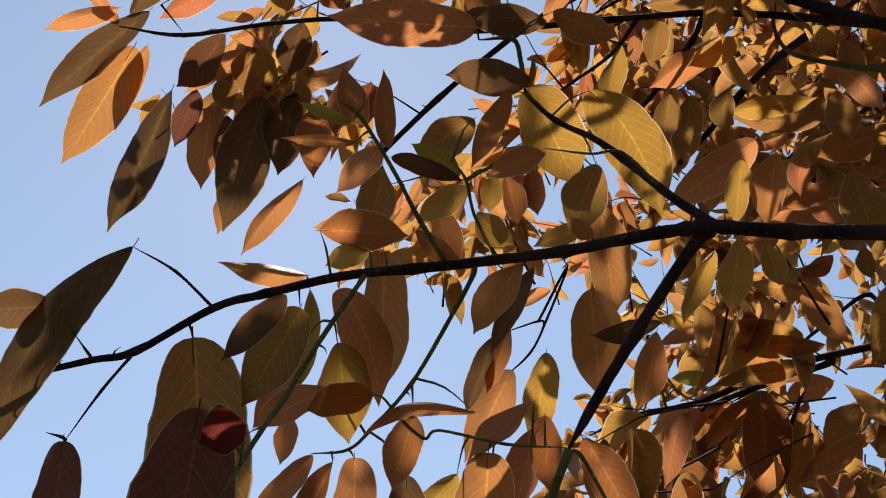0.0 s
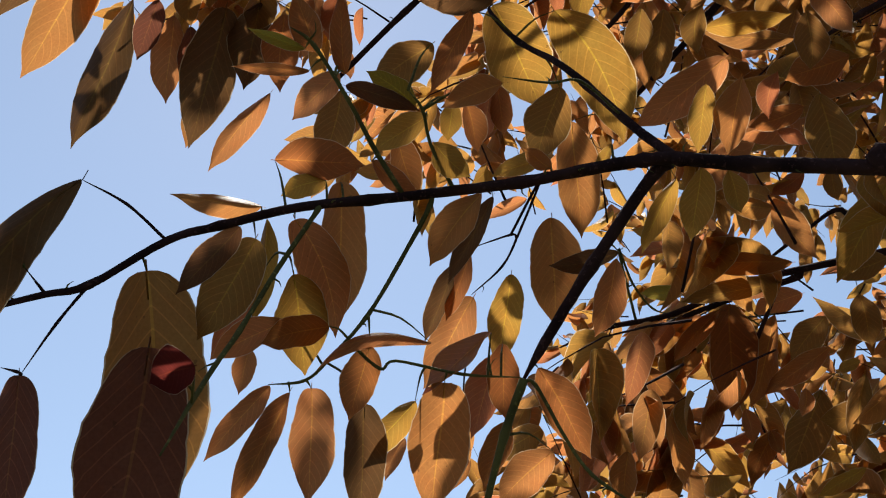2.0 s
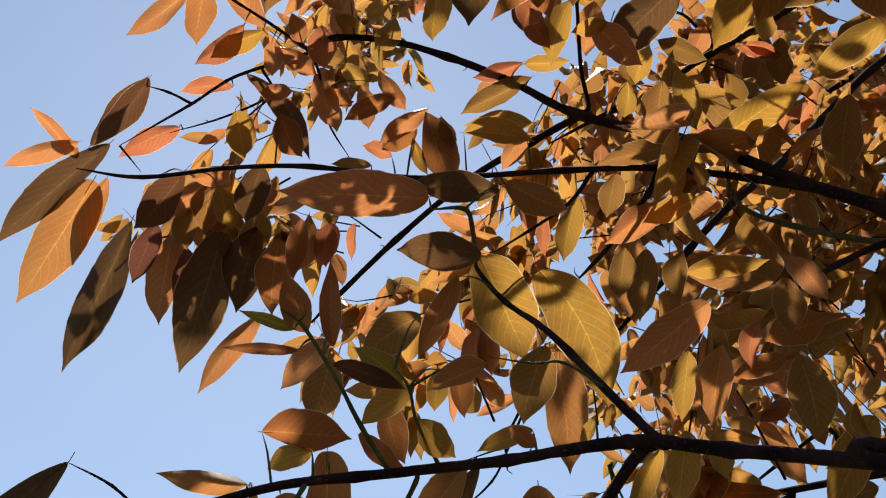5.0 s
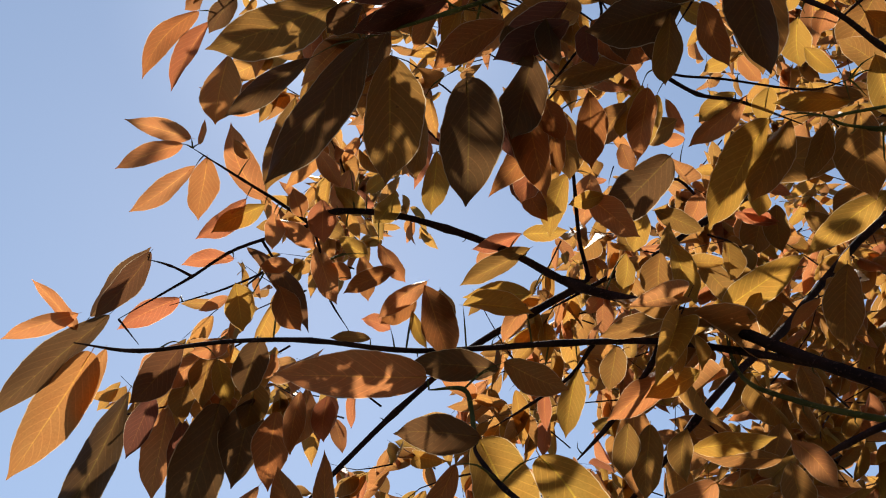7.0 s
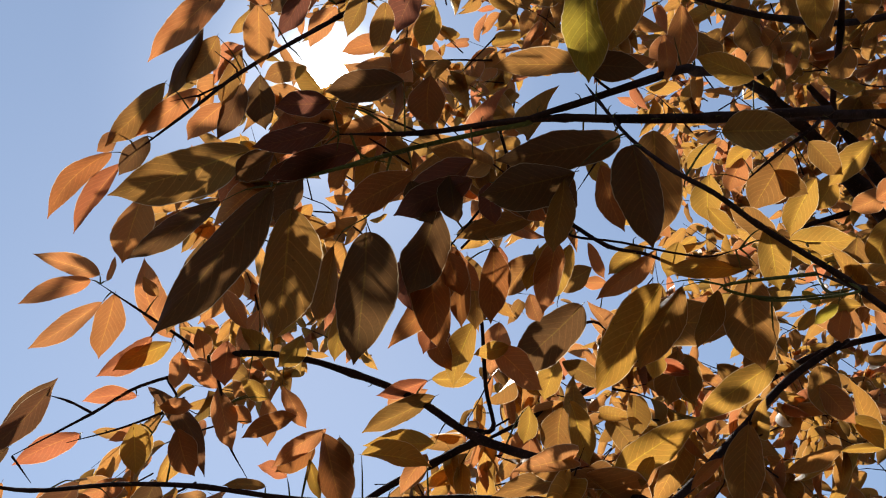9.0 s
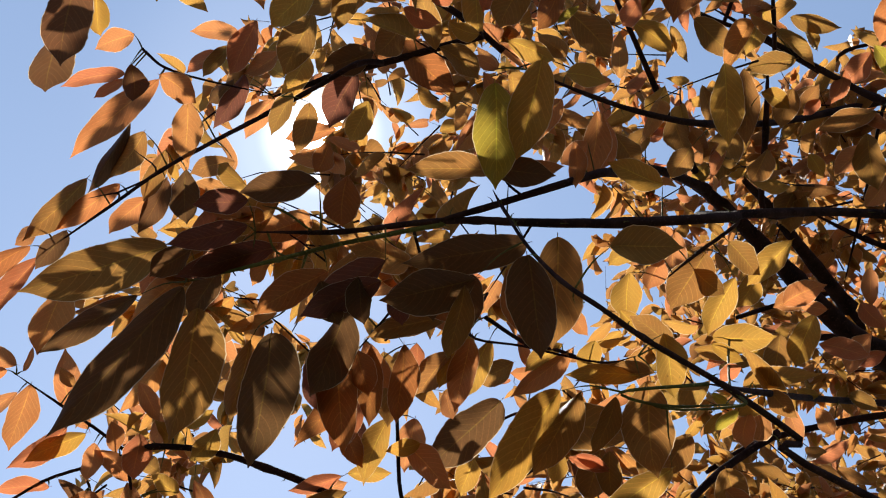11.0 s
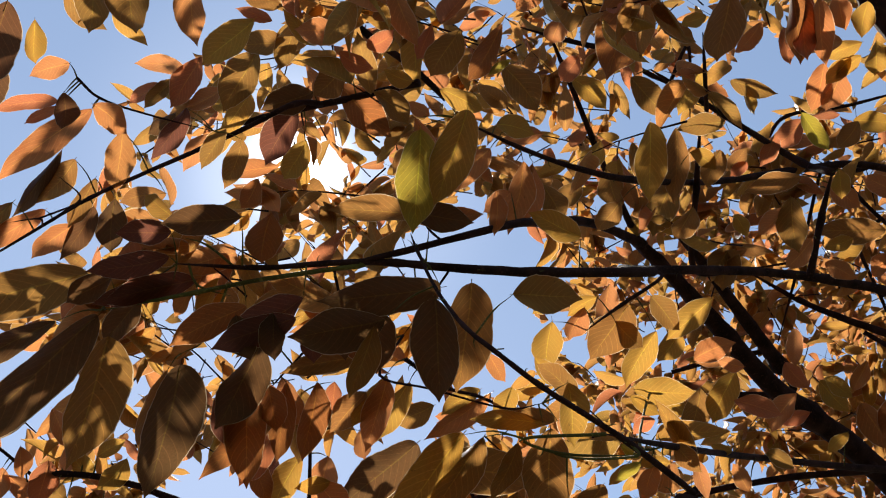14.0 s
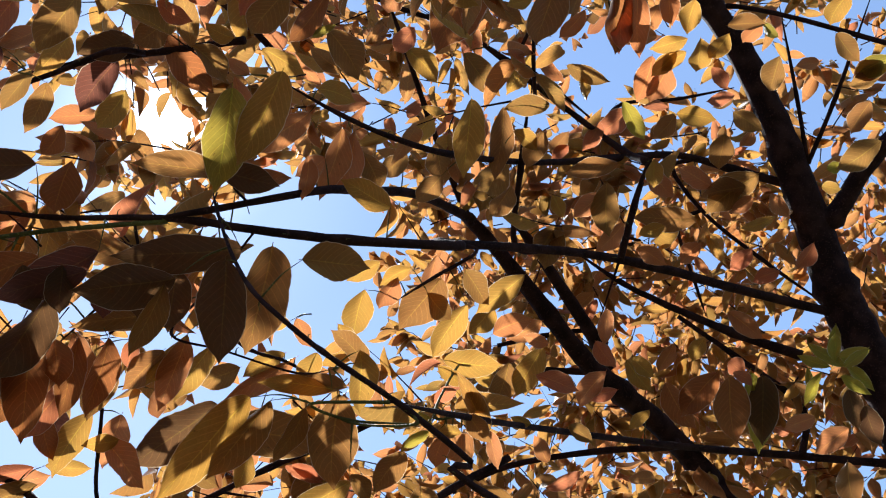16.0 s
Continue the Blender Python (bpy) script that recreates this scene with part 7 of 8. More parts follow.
leaf(b27, (0.170, 1.004, 2.818), (0.232, 1.038, 2.747), 0.0420, "m", -36, 9, -0.1)
leaf(b46, (0.234, 0.920, 2.860), (0.254, 0.974, 2.754), 0.0607, "b", -10, 3)
leaf(b27, (0.287, 0.996, 2.793), (0.274, 1.043, 2.725), 0.0437, "o", 10, 0)
stalk((0.258, 0.986, 2.789), (0.287, 0.996, 2.793))
leaf(b45, (0.334, 0.903, 2.851), (0.284, 0.941, 2.797), 0.0463, "b", 6, 5)
leaf(b54, (0.365, 0.882, 2.861), (0.344, 0.936, 2.759), 0.0452, "o", -11, 4)
leaf(b27, (0.284, 0.915, 2.876), (0.285, 0.939, 2.834), 0.0270, "r", -21, 1)
stalk((0.233, 0.927, 2.855), (0.284, 0.915, 2.876))
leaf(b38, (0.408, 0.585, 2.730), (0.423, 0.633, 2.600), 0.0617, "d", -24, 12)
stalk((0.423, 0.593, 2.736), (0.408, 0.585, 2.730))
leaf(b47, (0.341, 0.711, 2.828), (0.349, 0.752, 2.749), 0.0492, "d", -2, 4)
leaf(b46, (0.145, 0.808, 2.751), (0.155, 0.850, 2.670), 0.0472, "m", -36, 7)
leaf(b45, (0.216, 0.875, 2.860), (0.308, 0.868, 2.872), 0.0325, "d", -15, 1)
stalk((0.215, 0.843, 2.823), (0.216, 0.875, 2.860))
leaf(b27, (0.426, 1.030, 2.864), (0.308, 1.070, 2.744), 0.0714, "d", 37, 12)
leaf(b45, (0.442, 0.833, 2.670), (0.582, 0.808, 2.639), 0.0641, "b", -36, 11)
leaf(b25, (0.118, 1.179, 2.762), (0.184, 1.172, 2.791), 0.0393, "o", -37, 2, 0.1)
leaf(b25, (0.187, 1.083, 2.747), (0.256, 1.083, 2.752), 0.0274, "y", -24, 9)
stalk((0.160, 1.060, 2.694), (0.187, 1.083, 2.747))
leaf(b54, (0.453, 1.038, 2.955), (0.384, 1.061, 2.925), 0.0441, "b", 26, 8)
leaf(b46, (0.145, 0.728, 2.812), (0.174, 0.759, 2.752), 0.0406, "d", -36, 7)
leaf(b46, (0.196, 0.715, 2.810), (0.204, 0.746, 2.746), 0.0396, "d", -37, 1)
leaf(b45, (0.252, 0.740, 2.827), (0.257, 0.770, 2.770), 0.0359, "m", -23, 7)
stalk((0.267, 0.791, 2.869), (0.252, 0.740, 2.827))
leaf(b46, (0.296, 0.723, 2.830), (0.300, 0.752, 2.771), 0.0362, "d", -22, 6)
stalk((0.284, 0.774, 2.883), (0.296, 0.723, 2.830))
leaf(b27, (0.390, 1.100, 2.815), (0.367, 1.139, 2.751), 0.0432, "y", -1, 8)
leaf(b90, (0.667, 1.134, 2.832), (0.707, 1.137, 2.782), 0.0357, "b", -18, 3)
leaf(b90, (0.751, 1.086, 2.857), (0.703, 1.115, 2.789), 0.0486, "b", 39, 2)
leaf(b72, (0.478, 0.851, 2.646), (0.470, 0.872, 2.596), 0.0303, "y", -0, 3)
leaf(b69, (1.283, 0.549, 3.731), (1.269, 0.598, 3.665), 0.0467, "y", 17, 2)
leaf(b69, (1.220, 0.546, 3.750), (1.230, 0.589, 3.656), 0.0430, "o", 27, 0)
leaf(b69, (1.366, 0.584, 3.680), (1.325, 0.638, 3.635), 0.0440, "y", 36, 9, 0.1)
# the inner crown, with a few blocks added only to cast shade
# shafts along the camera's lines of sight, where sky shows between leaves
view_gap((0.202, 0.574, 2.602), (0.320, 2.790, 4.838), 0.016, 0.064)
view_gap((0.355, 0.566, 2.601), (0.931, 2.759, 4.835), 0.013, 0.054)
view_gap((0.349, 0.584, 2.584), (0.910, 2.829, 4.765), 0.010, 0.039)
view_gap((0.279, 0.661, 2.511), (0.630, 3.137, 4.472), 0.021, 0.083)
view_gap((0.249, 0.662, 2.511), (0.507, 3.143, 4.473), 0.012, 0.049)
view_gap((0.128, 0.694, 2.485), (0.023, 3.271, 4.371), 0.018, 0.073)
view_gap((0.075, 0.749, 2.434), (-0.187, 3.490, 4.164), 0.024, 0.098)
view_gap((0.123, 0.729, 2.451), (0.005, 3.411, 4.233), 0.012, 0.049)
view_gap((-0.088, 0.654, 2.539), (-0.841, 3.108, 4.584), 0.018, 0.073)
view_gap((-0.058, 0.656, 2.534), (-0.718, 3.119, 4.566), 0.012, 0.049)
view_gap((0.326, 0.473, 2.697), (0.816, 2.384, 5.217), 0.011, 0.044)
view_gap((0.298, 0.664, 2.506), (0.704, 3.150, 4.454), 0.016, 0.064)
view_gap((0.308, 1.023, 1.882), (1.139, 4.112, 2.624), 0.021, 0.086)
view_gap((0.287, 0.998, 1.944), (1.055, 4.012, 2.874), 0.013, 0.054)
view_gap((0.390, 1.028, 1.867), (1.469, 4.133, 2.564), 0.012, 0.049)
view_gap((0.440, 0.992, 1.954), (1.667, 3.991, 2.914), 0.011, 0.044)
view_gap((0.378, 1.054, 1.802), (1.418, 4.238, 2.303), 0.011, 0.044)
view_gap((0.213, 0.851, 2.282), (0.706, 3.679, 3.779), 0.018, 0.073)
view_gap((0.293, 0.843, 2.291), (1.025, 3.648, 3.815), 0.018, 0.073)
view_gap((0.354, 0.827, 2.310), (1.270, 3.586, 3.889), 0.013, 0.054)
view_gap((0.313, 0.584, 2.617), (1.107, 2.612, 5.117), 0.013, 0.054)
view_gap((0.276, 0.672, 2.507), (0.957, 2.963, 4.677), 0.018, 0.073)
view_gap((0.435, 0.656, 2.525), (1.594, 2.900, 4.748), 0.012, 0.049)
view_gap((0.160, 0.382, 2.707), (-0.306, 2.241, 5.295), 0.021, 0.083)
view_gap((0.146, 0.415, 2.682), (-0.364, 2.370, 5.192), 0.018, 0.073)
view_gap((0.123, 0.408, 2.689), (-0.454, 2.342, 5.221), 0.013, 0.054)
view_gap((0.166, 0.450, 2.651), (-0.284, 2.512, 5.068), 0.015, 0.059)
view_gap((0.034, 0.379, 2.718), (-0.813, 2.229, 5.339), 0.024, 0.098)
view_gap((0.266, 0.317, 2.755), (0.117, 1.978, 5.486), 0.012, 0.049)
view_gap((-0.084, 0.302, 2.798), (-1.205, 1.885, 5.659), 0.037, 0.147)
view_gap((0.073, 0.300, 2.782), (-0.656, 1.910, 5.594), 0.037, 0.147)
view_gap((0.463, 0.508, 2.582), (0.904, 2.745, 4.795), 0.031, 0.122)
view_gap((0.435, 0.483, 2.605), (0.792, 2.643, 4.887), 0.028, 0.110)
view_gap((-0.008, 0.587, 2.548), (-0.980, 3.059, 4.659), 0.022, 0.088)
view_gap((0.457, 0.410, 2.672), (0.545, 2.391, 5.182), 0.028, 0.113)
view_gap((0.546, 0.415, 2.643), (0.899, 2.413, 5.069), 0.024, 0.098)
view_gap((0.504, 0.336, 2.722), (0.731, 2.098, 5.382), 0.012, 0.049)
view_gap((0.538, 0.323, 2.724), (0.869, 2.043, 5.392), 0.015, 0.059)
view_gap((0.655, 0.283, 2.727), (1.334, 1.885, 5.403), 0.022, 0.088)
view_gap((0.698, 0.281, 2.717), (1.508, 1.877, 5.363), 0.015, 0.059)
view_gap((0.769, 0.235, 2.738), (1.792, 1.691, 5.447), 0.037, 0.147)
view_gap((0.822, 0.221, 2.735), (2.005, 1.635, 5.437), 0.018, 0.073)
view_gap((0.269, 0.321, 2.796), (-0.207, 2.038, 5.682), 0.012, 0.049)
view_gap((0.713, 0.241, 2.789), (1.903, 1.674, 5.620), 0.031, 0.122)
view_gap((0.727, 0.258, 2.773), (1.961, 1.743, 5.558), 0.024, 0.098)
# shafts that keep limbs and branches in the camera's sight
view_gap((0.194, 0.619, 2.092), (0.282, 1.047, 2.278), 0.006, 0.010)
view_gap((0.203, 0.613, 2.100), (0.296, 1.040, 2.291), 0.006, 0.010)
view_gap((0.211, 0.607, 2.107), (0.309, 1.032, 2.304), 0.006, 0.010)
view_gap((0.219, 0.601, 2.114), (0.323, 1.026, 2.317), 0.006, 0.010)
view_gap((0.227, 0.595, 2.121), (0.337, 1.019, 2.330), 0.006, 0.010)
view_gap((0.235, 0.589, 2.130), (0.351, 1.013, 2.345), 0.006, 0.010)
view_gap((0.243, 0.582, 2.137), (0.365, 1.008, 2.361), 0.006, 0.010)
view_gap((0.251, 0.576, 2.146), (0.380, 1.004, 2.378), 0.006, 0.010)
view_gap((0.259, 0.570, 2.153), (0.396, 1.001, 2.394), 0.006, 0.010)
view_gap((0.267, 0.564, 2.160), (0.412, 0.999, 2.409), 0.006, 0.010)
view_gap((0.277, 0.557, 2.168), (0.431, 0.996, 2.428), 0.006, 0.010)
view_gap((0.286, 0.551, 2.176), (0.451, 0.999, 2.448), 0.006, 0.010)
view_gap((0.296, 0.546, 2.183), (0.475, 1.006, 2.472), 0.006, 0.011)
view_gap((0.306, 0.540, 2.190), (0.498, 1.013, 2.495), 0.006, 0.011)
view_gap((0.315, 0.534, 2.197), (0.522, 1.020, 2.517), 0.006, 0.011)
view_gap((0.324, 0.528, 2.205), (0.553, 1.042, 2.554), 0.006, 0.011)
view_gap((0.332, 0.522, 2.212), (0.585, 1.069, 2.594), 0.006, 0.012)
view_gap((0.341, 0.515, 2.220), (0.623, 1.101, 2.642), 0.006, 0.012)
view_gap((0.351, 0.508, 2.229), (0.664, 1.130, 2.690), 0.006, 0.012)
view_gap((0.359, 0.503, 2.236), (0.694, 1.143, 2.724), 0.006, 0.013)
view_gap((0.369, 0.496, 2.245), (0.732, 1.160, 2.767), 0.006, 0.013)
view_gap((0.379, 0.489, 2.253), (0.770, 1.178, 2.809), 0.006, 0.013)
view_gap((0.389, 0.483, 2.260), (0.805, 1.187, 2.843), 0.006, 0.014)
view_gap((0.401, 0.478, 2.267), (0.836, 1.183, 2.864), 0.006, 0.014)
view_gap((0.526, 0.222, 2.426), (0.808, 0.887, 3.289), 0.015, 0.037)
view_gap((0.552, 0.235, 2.413), (0.882, 0.945, 3.287), 0.015, 0.038)
view_gap((0.575, 0.250, 2.399), (0.949, 0.997, 3.268), 0.015, 0.038)
view_gap((0.598, 0.265, 2.385), (1.013, 1.048, 3.248), 0.015, 0.038)
view_gap((0.620, 0.280, 2.371), (1.078, 1.099, 3.224), 0.015, 0.039)
view_gap((0.643, 0.294, 2.357), (1.144, 1.148, 3.199), 0.015, 0.039)
view_gap((0.668, 0.306, 2.345), (1.224, 1.203, 3.190), 0.015, 0.040)
view_gap((0.695, 0.318, 2.333), (1.313, 1.259, 3.178), 0.015, 0.040)
view_gap((0.721, 0.329, 2.321), (1.395, 1.308, 3.163), 0.015, 0.041)
view_gap((0.745, 0.343, 2.308), (1.459, 1.340, 3.123), 0.015, 0.041)
view_gap((0.564, 0.217, 2.427), (0.913, 0.903, 3.326), 0.010, 0.027)
view_gap((0.579, 0.228, 2.417), (0.965, 0.951, 3.329), 0.010, 0.027)
view_gap((0.595, 0.240, 2.406), (1.021, 1.008, 3.331), 0.010, 0.028)
view_gap((0.611, 0.252, 2.394), (1.077, 1.068, 3.332), 0.010, 0.028)
view_gap((0.627, 0.265, 2.383), (1.134, 1.126, 3.327), 0.010, 0.029)
view_gap((0.641, 0.276, 2.372), (1.185, 1.176, 3.317), 0.010, 0.029)
view_gap((0.442, 0.102, 2.532), (0.580, 0.532, 3.430), 0.006, 0.014)
view_gap((0.449, 0.111, 2.524), (0.597, 0.556, 3.414), 0.006, 0.014)
view_gap((0.456, 0.121, 2.515), (0.613, 0.580, 3.399), 0.006, 0.014)
view_gap((0.462, 0.130, 2.507), (0.630, 0.604, 3.384), 0.006, 0.014)
view_gap((0.469, 0.140, 2.499), (0.647, 0.630, 3.372), 0.006, 0.014)
view_gap((0.477, 0.150, 2.489), (0.666, 0.659, 3.360), 0.006, 0.014)
view_gap((0.484, 0.160, 2.480), (0.685, 0.689, 3.348), 0.006, 0.014)
view_gap((0.491, 0.170, 2.471), (0.705, 0.718, 3.336), 0.006, 0.014)
view_gap((0.498, 0.180, 2.463), (0.724, 0.748, 3.324), 0.006, 0.015)
view_gap((0.506, 0.190, 2.454), (0.746, 0.780, 3.315), 0.006, 0.015)
view_gap((0.514, 0.200, 2.445), (0.768, 0.812, 3.307), 0.006, 0.015)
view_gap((0.521, 0.210, 2.437), (0.790, 0.844, 3.298), 0.006, 0.015)
view_gap((0.529, 0.219, 2.428), (0.812, 0.876, 3.290), 0.006, 0.015)
view_gap((0.180, 0.280, 2.407), (0.074, 0.627, 2.794), 0.006, 0.010)
view_gap((0.193, 0.278, 2.407), (0.096, 0.627, 2.795), 0.006, 0.010)
view_gap((0.207, 0.277, 2.407), (0.119, 0.626, 2.796), 0.006, 0.010)
view_gap((0.221, 0.276, 2.407), (0.141, 0.625, 2.798), 0.006, 0.010)
view_gap((0.234, 0.275, 2.406), (0.164, 0.625, 2.799), 0.006, 0.010)
view_gap((0.248, 0.274, 2.406), (0.187, 0.623, 2.800), 0.006, 0.010)
view_gap((0.261, 0.271, 2.407), (0.209, 0.620, 2.802), 0.006, 0.010)
view_gap((0.274, 0.269, 2.408), (0.231, 0.616, 2.803), 0.006, 0.010)
view_gap((0.287, 0.267, 2.409), (0.254, 0.612, 2.805), 0.006, 0.010)
view_gap((0.300, 0.264, 2.410), (0.276, 0.608, 2.806), 0.006, 0.010)
view_gap((0.313, 0.263, 2.410), (0.298, 0.605, 2.806), 0.006, 0.010)
view_gap((0.326, 0.261, 2.410), (0.320, 0.602, 2.806), 0.006, 0.010)
view_gap((0.339, 0.260, 2.410), (0.342, 0.599, 2.805), 0.006, 0.010)
view_gap((0.352, 0.258, 2.410), (0.364, 0.596, 2.804), 0.006, 0.010)
view_gap((0.365, 0.258, 2.410), (0.386, 0.593, 2.801), 0.006, 0.010)
view_gap((0.378, 0.257, 2.409), (0.408, 0.590, 2.799), 0.006, 0.010)
view_gap((0.393, 0.256, 2.409), (0.433, 0.588, 2.797), 0.006, 0.010)
view_gap((0.408, 0.255, 2.408), (0.458, 0.588, 2.798), 0.006, 0.010)
view_gap((0.423, 0.254, 2.408), (0.483, 0.587, 2.800), 0.006, 0.010)
view_gap((0.437, 0.253, 2.408), (0.508, 0.587, 2.801), 0.006, 0.010)
view_gap((0.452, 0.252, 2.408), (0.533, 0.586, 2.802), 0.006, 0.010)
view_gap((0.469, 0.250, 2.408), (0.563, 0.588, 2.808), 0.006, 0.010)
view_gap((0.483, 0.248, 2.408), (0.589, 0.590, 2.815), 0.006, 0.010)
view_gap((0.497, 0.246, 2.408), (0.614, 0.592, 2.822), 0.006, 0.011)
view_gap((0.510, 0.245, 2.409), (0.640, 0.595, 2.828), 0.006, 0.011)
view_gap((0.524, 0.243, 2.409), (0.665, 0.597, 2.835), 0.006, 0.011)
view_gap((0.537, 0.241, 2.409), (0.691, 0.599, 2.842), 0.006, 0.011)
view_gap((0.524, 0.242, 2.410), (0.710, 0.707, 2.972), 0.006, 0.012)
view_gap((0.541, 0.240, 2.410), (0.753, 0.725, 2.999), 0.006, 0.012)
view_gap((0.557, 0.238, 2.410), (0.796, 0.744, 3.026), 0.006, 0.013)
view_gap((0.572, 0.236, 2.410), (0.839, 0.762, 3.053), 0.006, 0.013)
view_gap((0.586, 0.235, 2.411), (0.882, 0.780, 3.081), 0.006, 0.013)
view_gap((0.600, 0.233, 2.411), (0.924, 0.799, 3.108), 0.006, 0.014)
view_gap((0.613, 0.231, 2.411), (0.966, 0.817, 3.135), 0.006, 0.014)
view_gap((0.629, 0.231, 2.410), (1.013, 0.832, 3.155), 0.006, 0.014)
view_gap((0.644, 0.230, 2.410), (1.056, 0.844, 3.170), 0.006, 0.014)
view_gap((0.659, 0.229, 2.409), (1.099, 0.856, 3.184), 0.006, 0.014)
view_gap((0.673, 0.229, 2.408), (1.142, 0.868, 3.199), 0.006, 0.015)
view_gap((0.686, 0.228, 2.407), (1.185, 0.879, 3.213), 0.006, 0.015)
view_gap((0.702, 0.229, 2.406), (1.232, 0.891, 3.222), 0.006, 0.015)
view_gap((0.718, 0.230, 2.404), (1.279, 0.903, 3.231), 0.006, 0.015)
view_gap((0.733, 0.230, 2.402), (1.326, 0.915, 3.240), 0.006, 0.015)
view_gap((0.738, 0.029, 2.519), (1.296, 0.532, 3.750), 0.015, 0.042)
view_gap((0.758, 0.045, 2.500), (1.354, 0.578, 3.701), 0.015, 0.042)
view_gap((0.778, 0.060, 2.482), (1.410, 0.621, 3.653), 0.015, 0.042)
view_gap((0.796, 0.076, 2.464), (1.460, 0.668, 3.601), 0.015, 0.042)
view_gap((0.812, 0.094, 2.444), (1.507, 0.718, 3.545), 0.015, 0.042)
view_gap((0.828, 0.112, 2.425), (1.549, 0.767, 3.490), 0.015, 0.042)
view_gap((0.843, 0.131, 2.404), (1.589, 0.818, 3.429), 0.015, 0.042)
view_gap((0.858, 0.150, 2.384), (1.628, 0.868, 3.366), 0.015, 0.041)
view_gap((0.873, 0.168, 2.365), (1.662, 0.912, 3.307), 0.015, 0.041)
view_gap((0.890, 0.185, 2.346), (1.701, 0.951, 3.244), 0.015, 0.041)
view_gap((0.909, 0.203, 2.326), (1.741, 0.987, 3.176), 0.015, 0.041)
view_gap((0.929, 0.220, 2.306), (1.780, 1.021, 3.108), 0.015, 0.040)
view_gap((0.384, 0.168, 2.482), (0.425, 0.504, 3.026), 0.005, 0.010)
view_gap((0.394, 0.170, 2.480), (0.444, 0.508, 3.020), 0.005, 0.010)
view_gap((0.405, 0.173, 2.477), (0.464, 0.513, 3.015), 0.005, 0.010)
view_gap((0.415, 0.175, 2.474), (0.483, 0.517, 3.010), 0.005, 0.010)
view_gap((0.426, 0.177, 2.471), (0.502, 0.522, 3.004), 0.005, 0.010)
view_gap((0.436, 0.180, 2.468), (0.521, 0.526, 3.001), 0.005, 0.010)
view_gap((0.448, 0.181, 2.466), (0.545, 0.534, 3.003), 0.005, 0.010)
view_gap((0.460, 0.183, 2.463), (0.568, 0.542, 3.005), 0.005, 0.010)
view_gap((0.472, 0.185, 2.461), (0.592, 0.550, 3.007), 0.005, 0.010)
view_gap((0.484, 0.186, 2.459), (0.617, 0.559, 3.013), 0.005, 0.010)
view_gap((0.496, 0.187, 2.458), (0.644, 0.568, 3.024), 0.005, 0.010)
view_gap((0.508, 0.187, 2.456), (0.671, 0.578, 3.035), 0.005, 0.010)
view_gap((0.520, 0.187, 2.455), (0.698, 0.588, 3.046), 0.005, 0.010)
view_gap((0.532, 0.187, 2.454), (0.731, 0.606, 3.073), 0.005, 0.011)
view_gap((0.543, 0.186, 2.454), (0.764, 0.628, 3.108), 0.005, 0.011)
view_gap((0.556, 0.184, 2.455), (0.808, 0.656, 3.154), 0.005, 0.011)
view_gap((0.568, 0.183, 2.455), (0.851, 0.685, 3.201), 0.005, 0.012)
view_gap((0.580, 0.182, 2.455), (0.895, 0.713, 3.247), 0.005, 0.012)
view_gap((0.591, 0.180, 2.455), (0.938, 0.734, 3.287), 0.005, 0.012)
view_gap((0.604, 0.177, 2.457), (0.981, 0.748, 3.322), 0.005, 0.013)
view_gap((0.616, 0.174, 2.458), (1.023, 0.761, 3.356), 0.005, 0.013)
view_gap((0.627, 0.172, 2.459), (1.066, 0.775, 3.390), 0.005, 0.013)
view_gap((0.638, 0.169, 2.460), (1.108, 0.789, 3.424), 0.005, 0.013)
view_gap((0.649, 0.167, 2.461), (1.146, 0.795, 3.445), 0.005, 0.014)
view_gap((0.660, 0.164, 2.462), (1.181, 0.799, 3.463), 0.005, 0.014)
view_gap((0.670, 0.162, 2.463), (1.217, 0.802, 3.481), 0.005, 0.014)
view_gap((0.680, 0.160, 2.464), (1.253, 0.806, 3.498), 0.005, 0.014)
view_gap((0.693, 0.158, 2.465), (1.296, 0.811, 3.516), 0.005, 0.014)
view_gap((0.706, 0.158, 2.464), (1.332, 0.813, 3.517), 0.005, 0.014)
view_gap((0.719, 0.158, 2.463), (1.369, 0.815, 3.517), 0.005, 0.014)
view_gap((0.523, 0.340, 2.329), (0.610, 0.607, 2.557), 0.005, 0.008)
view_gap((0.536, 0.341, 2.327), (0.639, 0.635, 2.579), 0.005, 0.008)
view_gap((0.548, 0.341, 2.326), (0.668, 0.663, 2.600), 0.005, 0.008)
view_gap((0.560, 0.341, 2.325), (0.697, 0.691, 2.622), 0.005, 0.008)
view_gap((0.570, 0.341, 2.324), (0.725, 0.718, 2.643), 0.005, 0.009)
view_gap((0.582, 0.341, 2.323), (0.760, 0.753, 2.671), 0.005, 0.009)
view_gap((0.595, 0.341, 2.322), (0.800, 0.792, 2.703), 0.005, 0.009)
view_gap((0.607, 0.341, 2.321), (0.840, 0.832, 2.735), 0.005, 0.010)
view_gap((0.618, 0.341, 2.321), (0.880, 0.871, 2.768), 0.005, 0.010)
view_gap((0.631, 0.340, 2.320), (0.933, 0.924, 2.811), 0.005, 0.011)
view_gap((0.642, 0.340, 2.319), (0.985, 0.977, 2.854), 0.005, 0.011)
view_gap((0.656, 0.340, 2.318), (1.031, 1.006, 2.878), 0.005, 0.011)
view_gap((0.666, 0.339, 2.318), (1.064, 1.023, 2.892), 0.005, 0.012)
view_gap((0.681, 0.338, 2.317), (1.114, 1.048, 2.913), 0.005, 0.012)
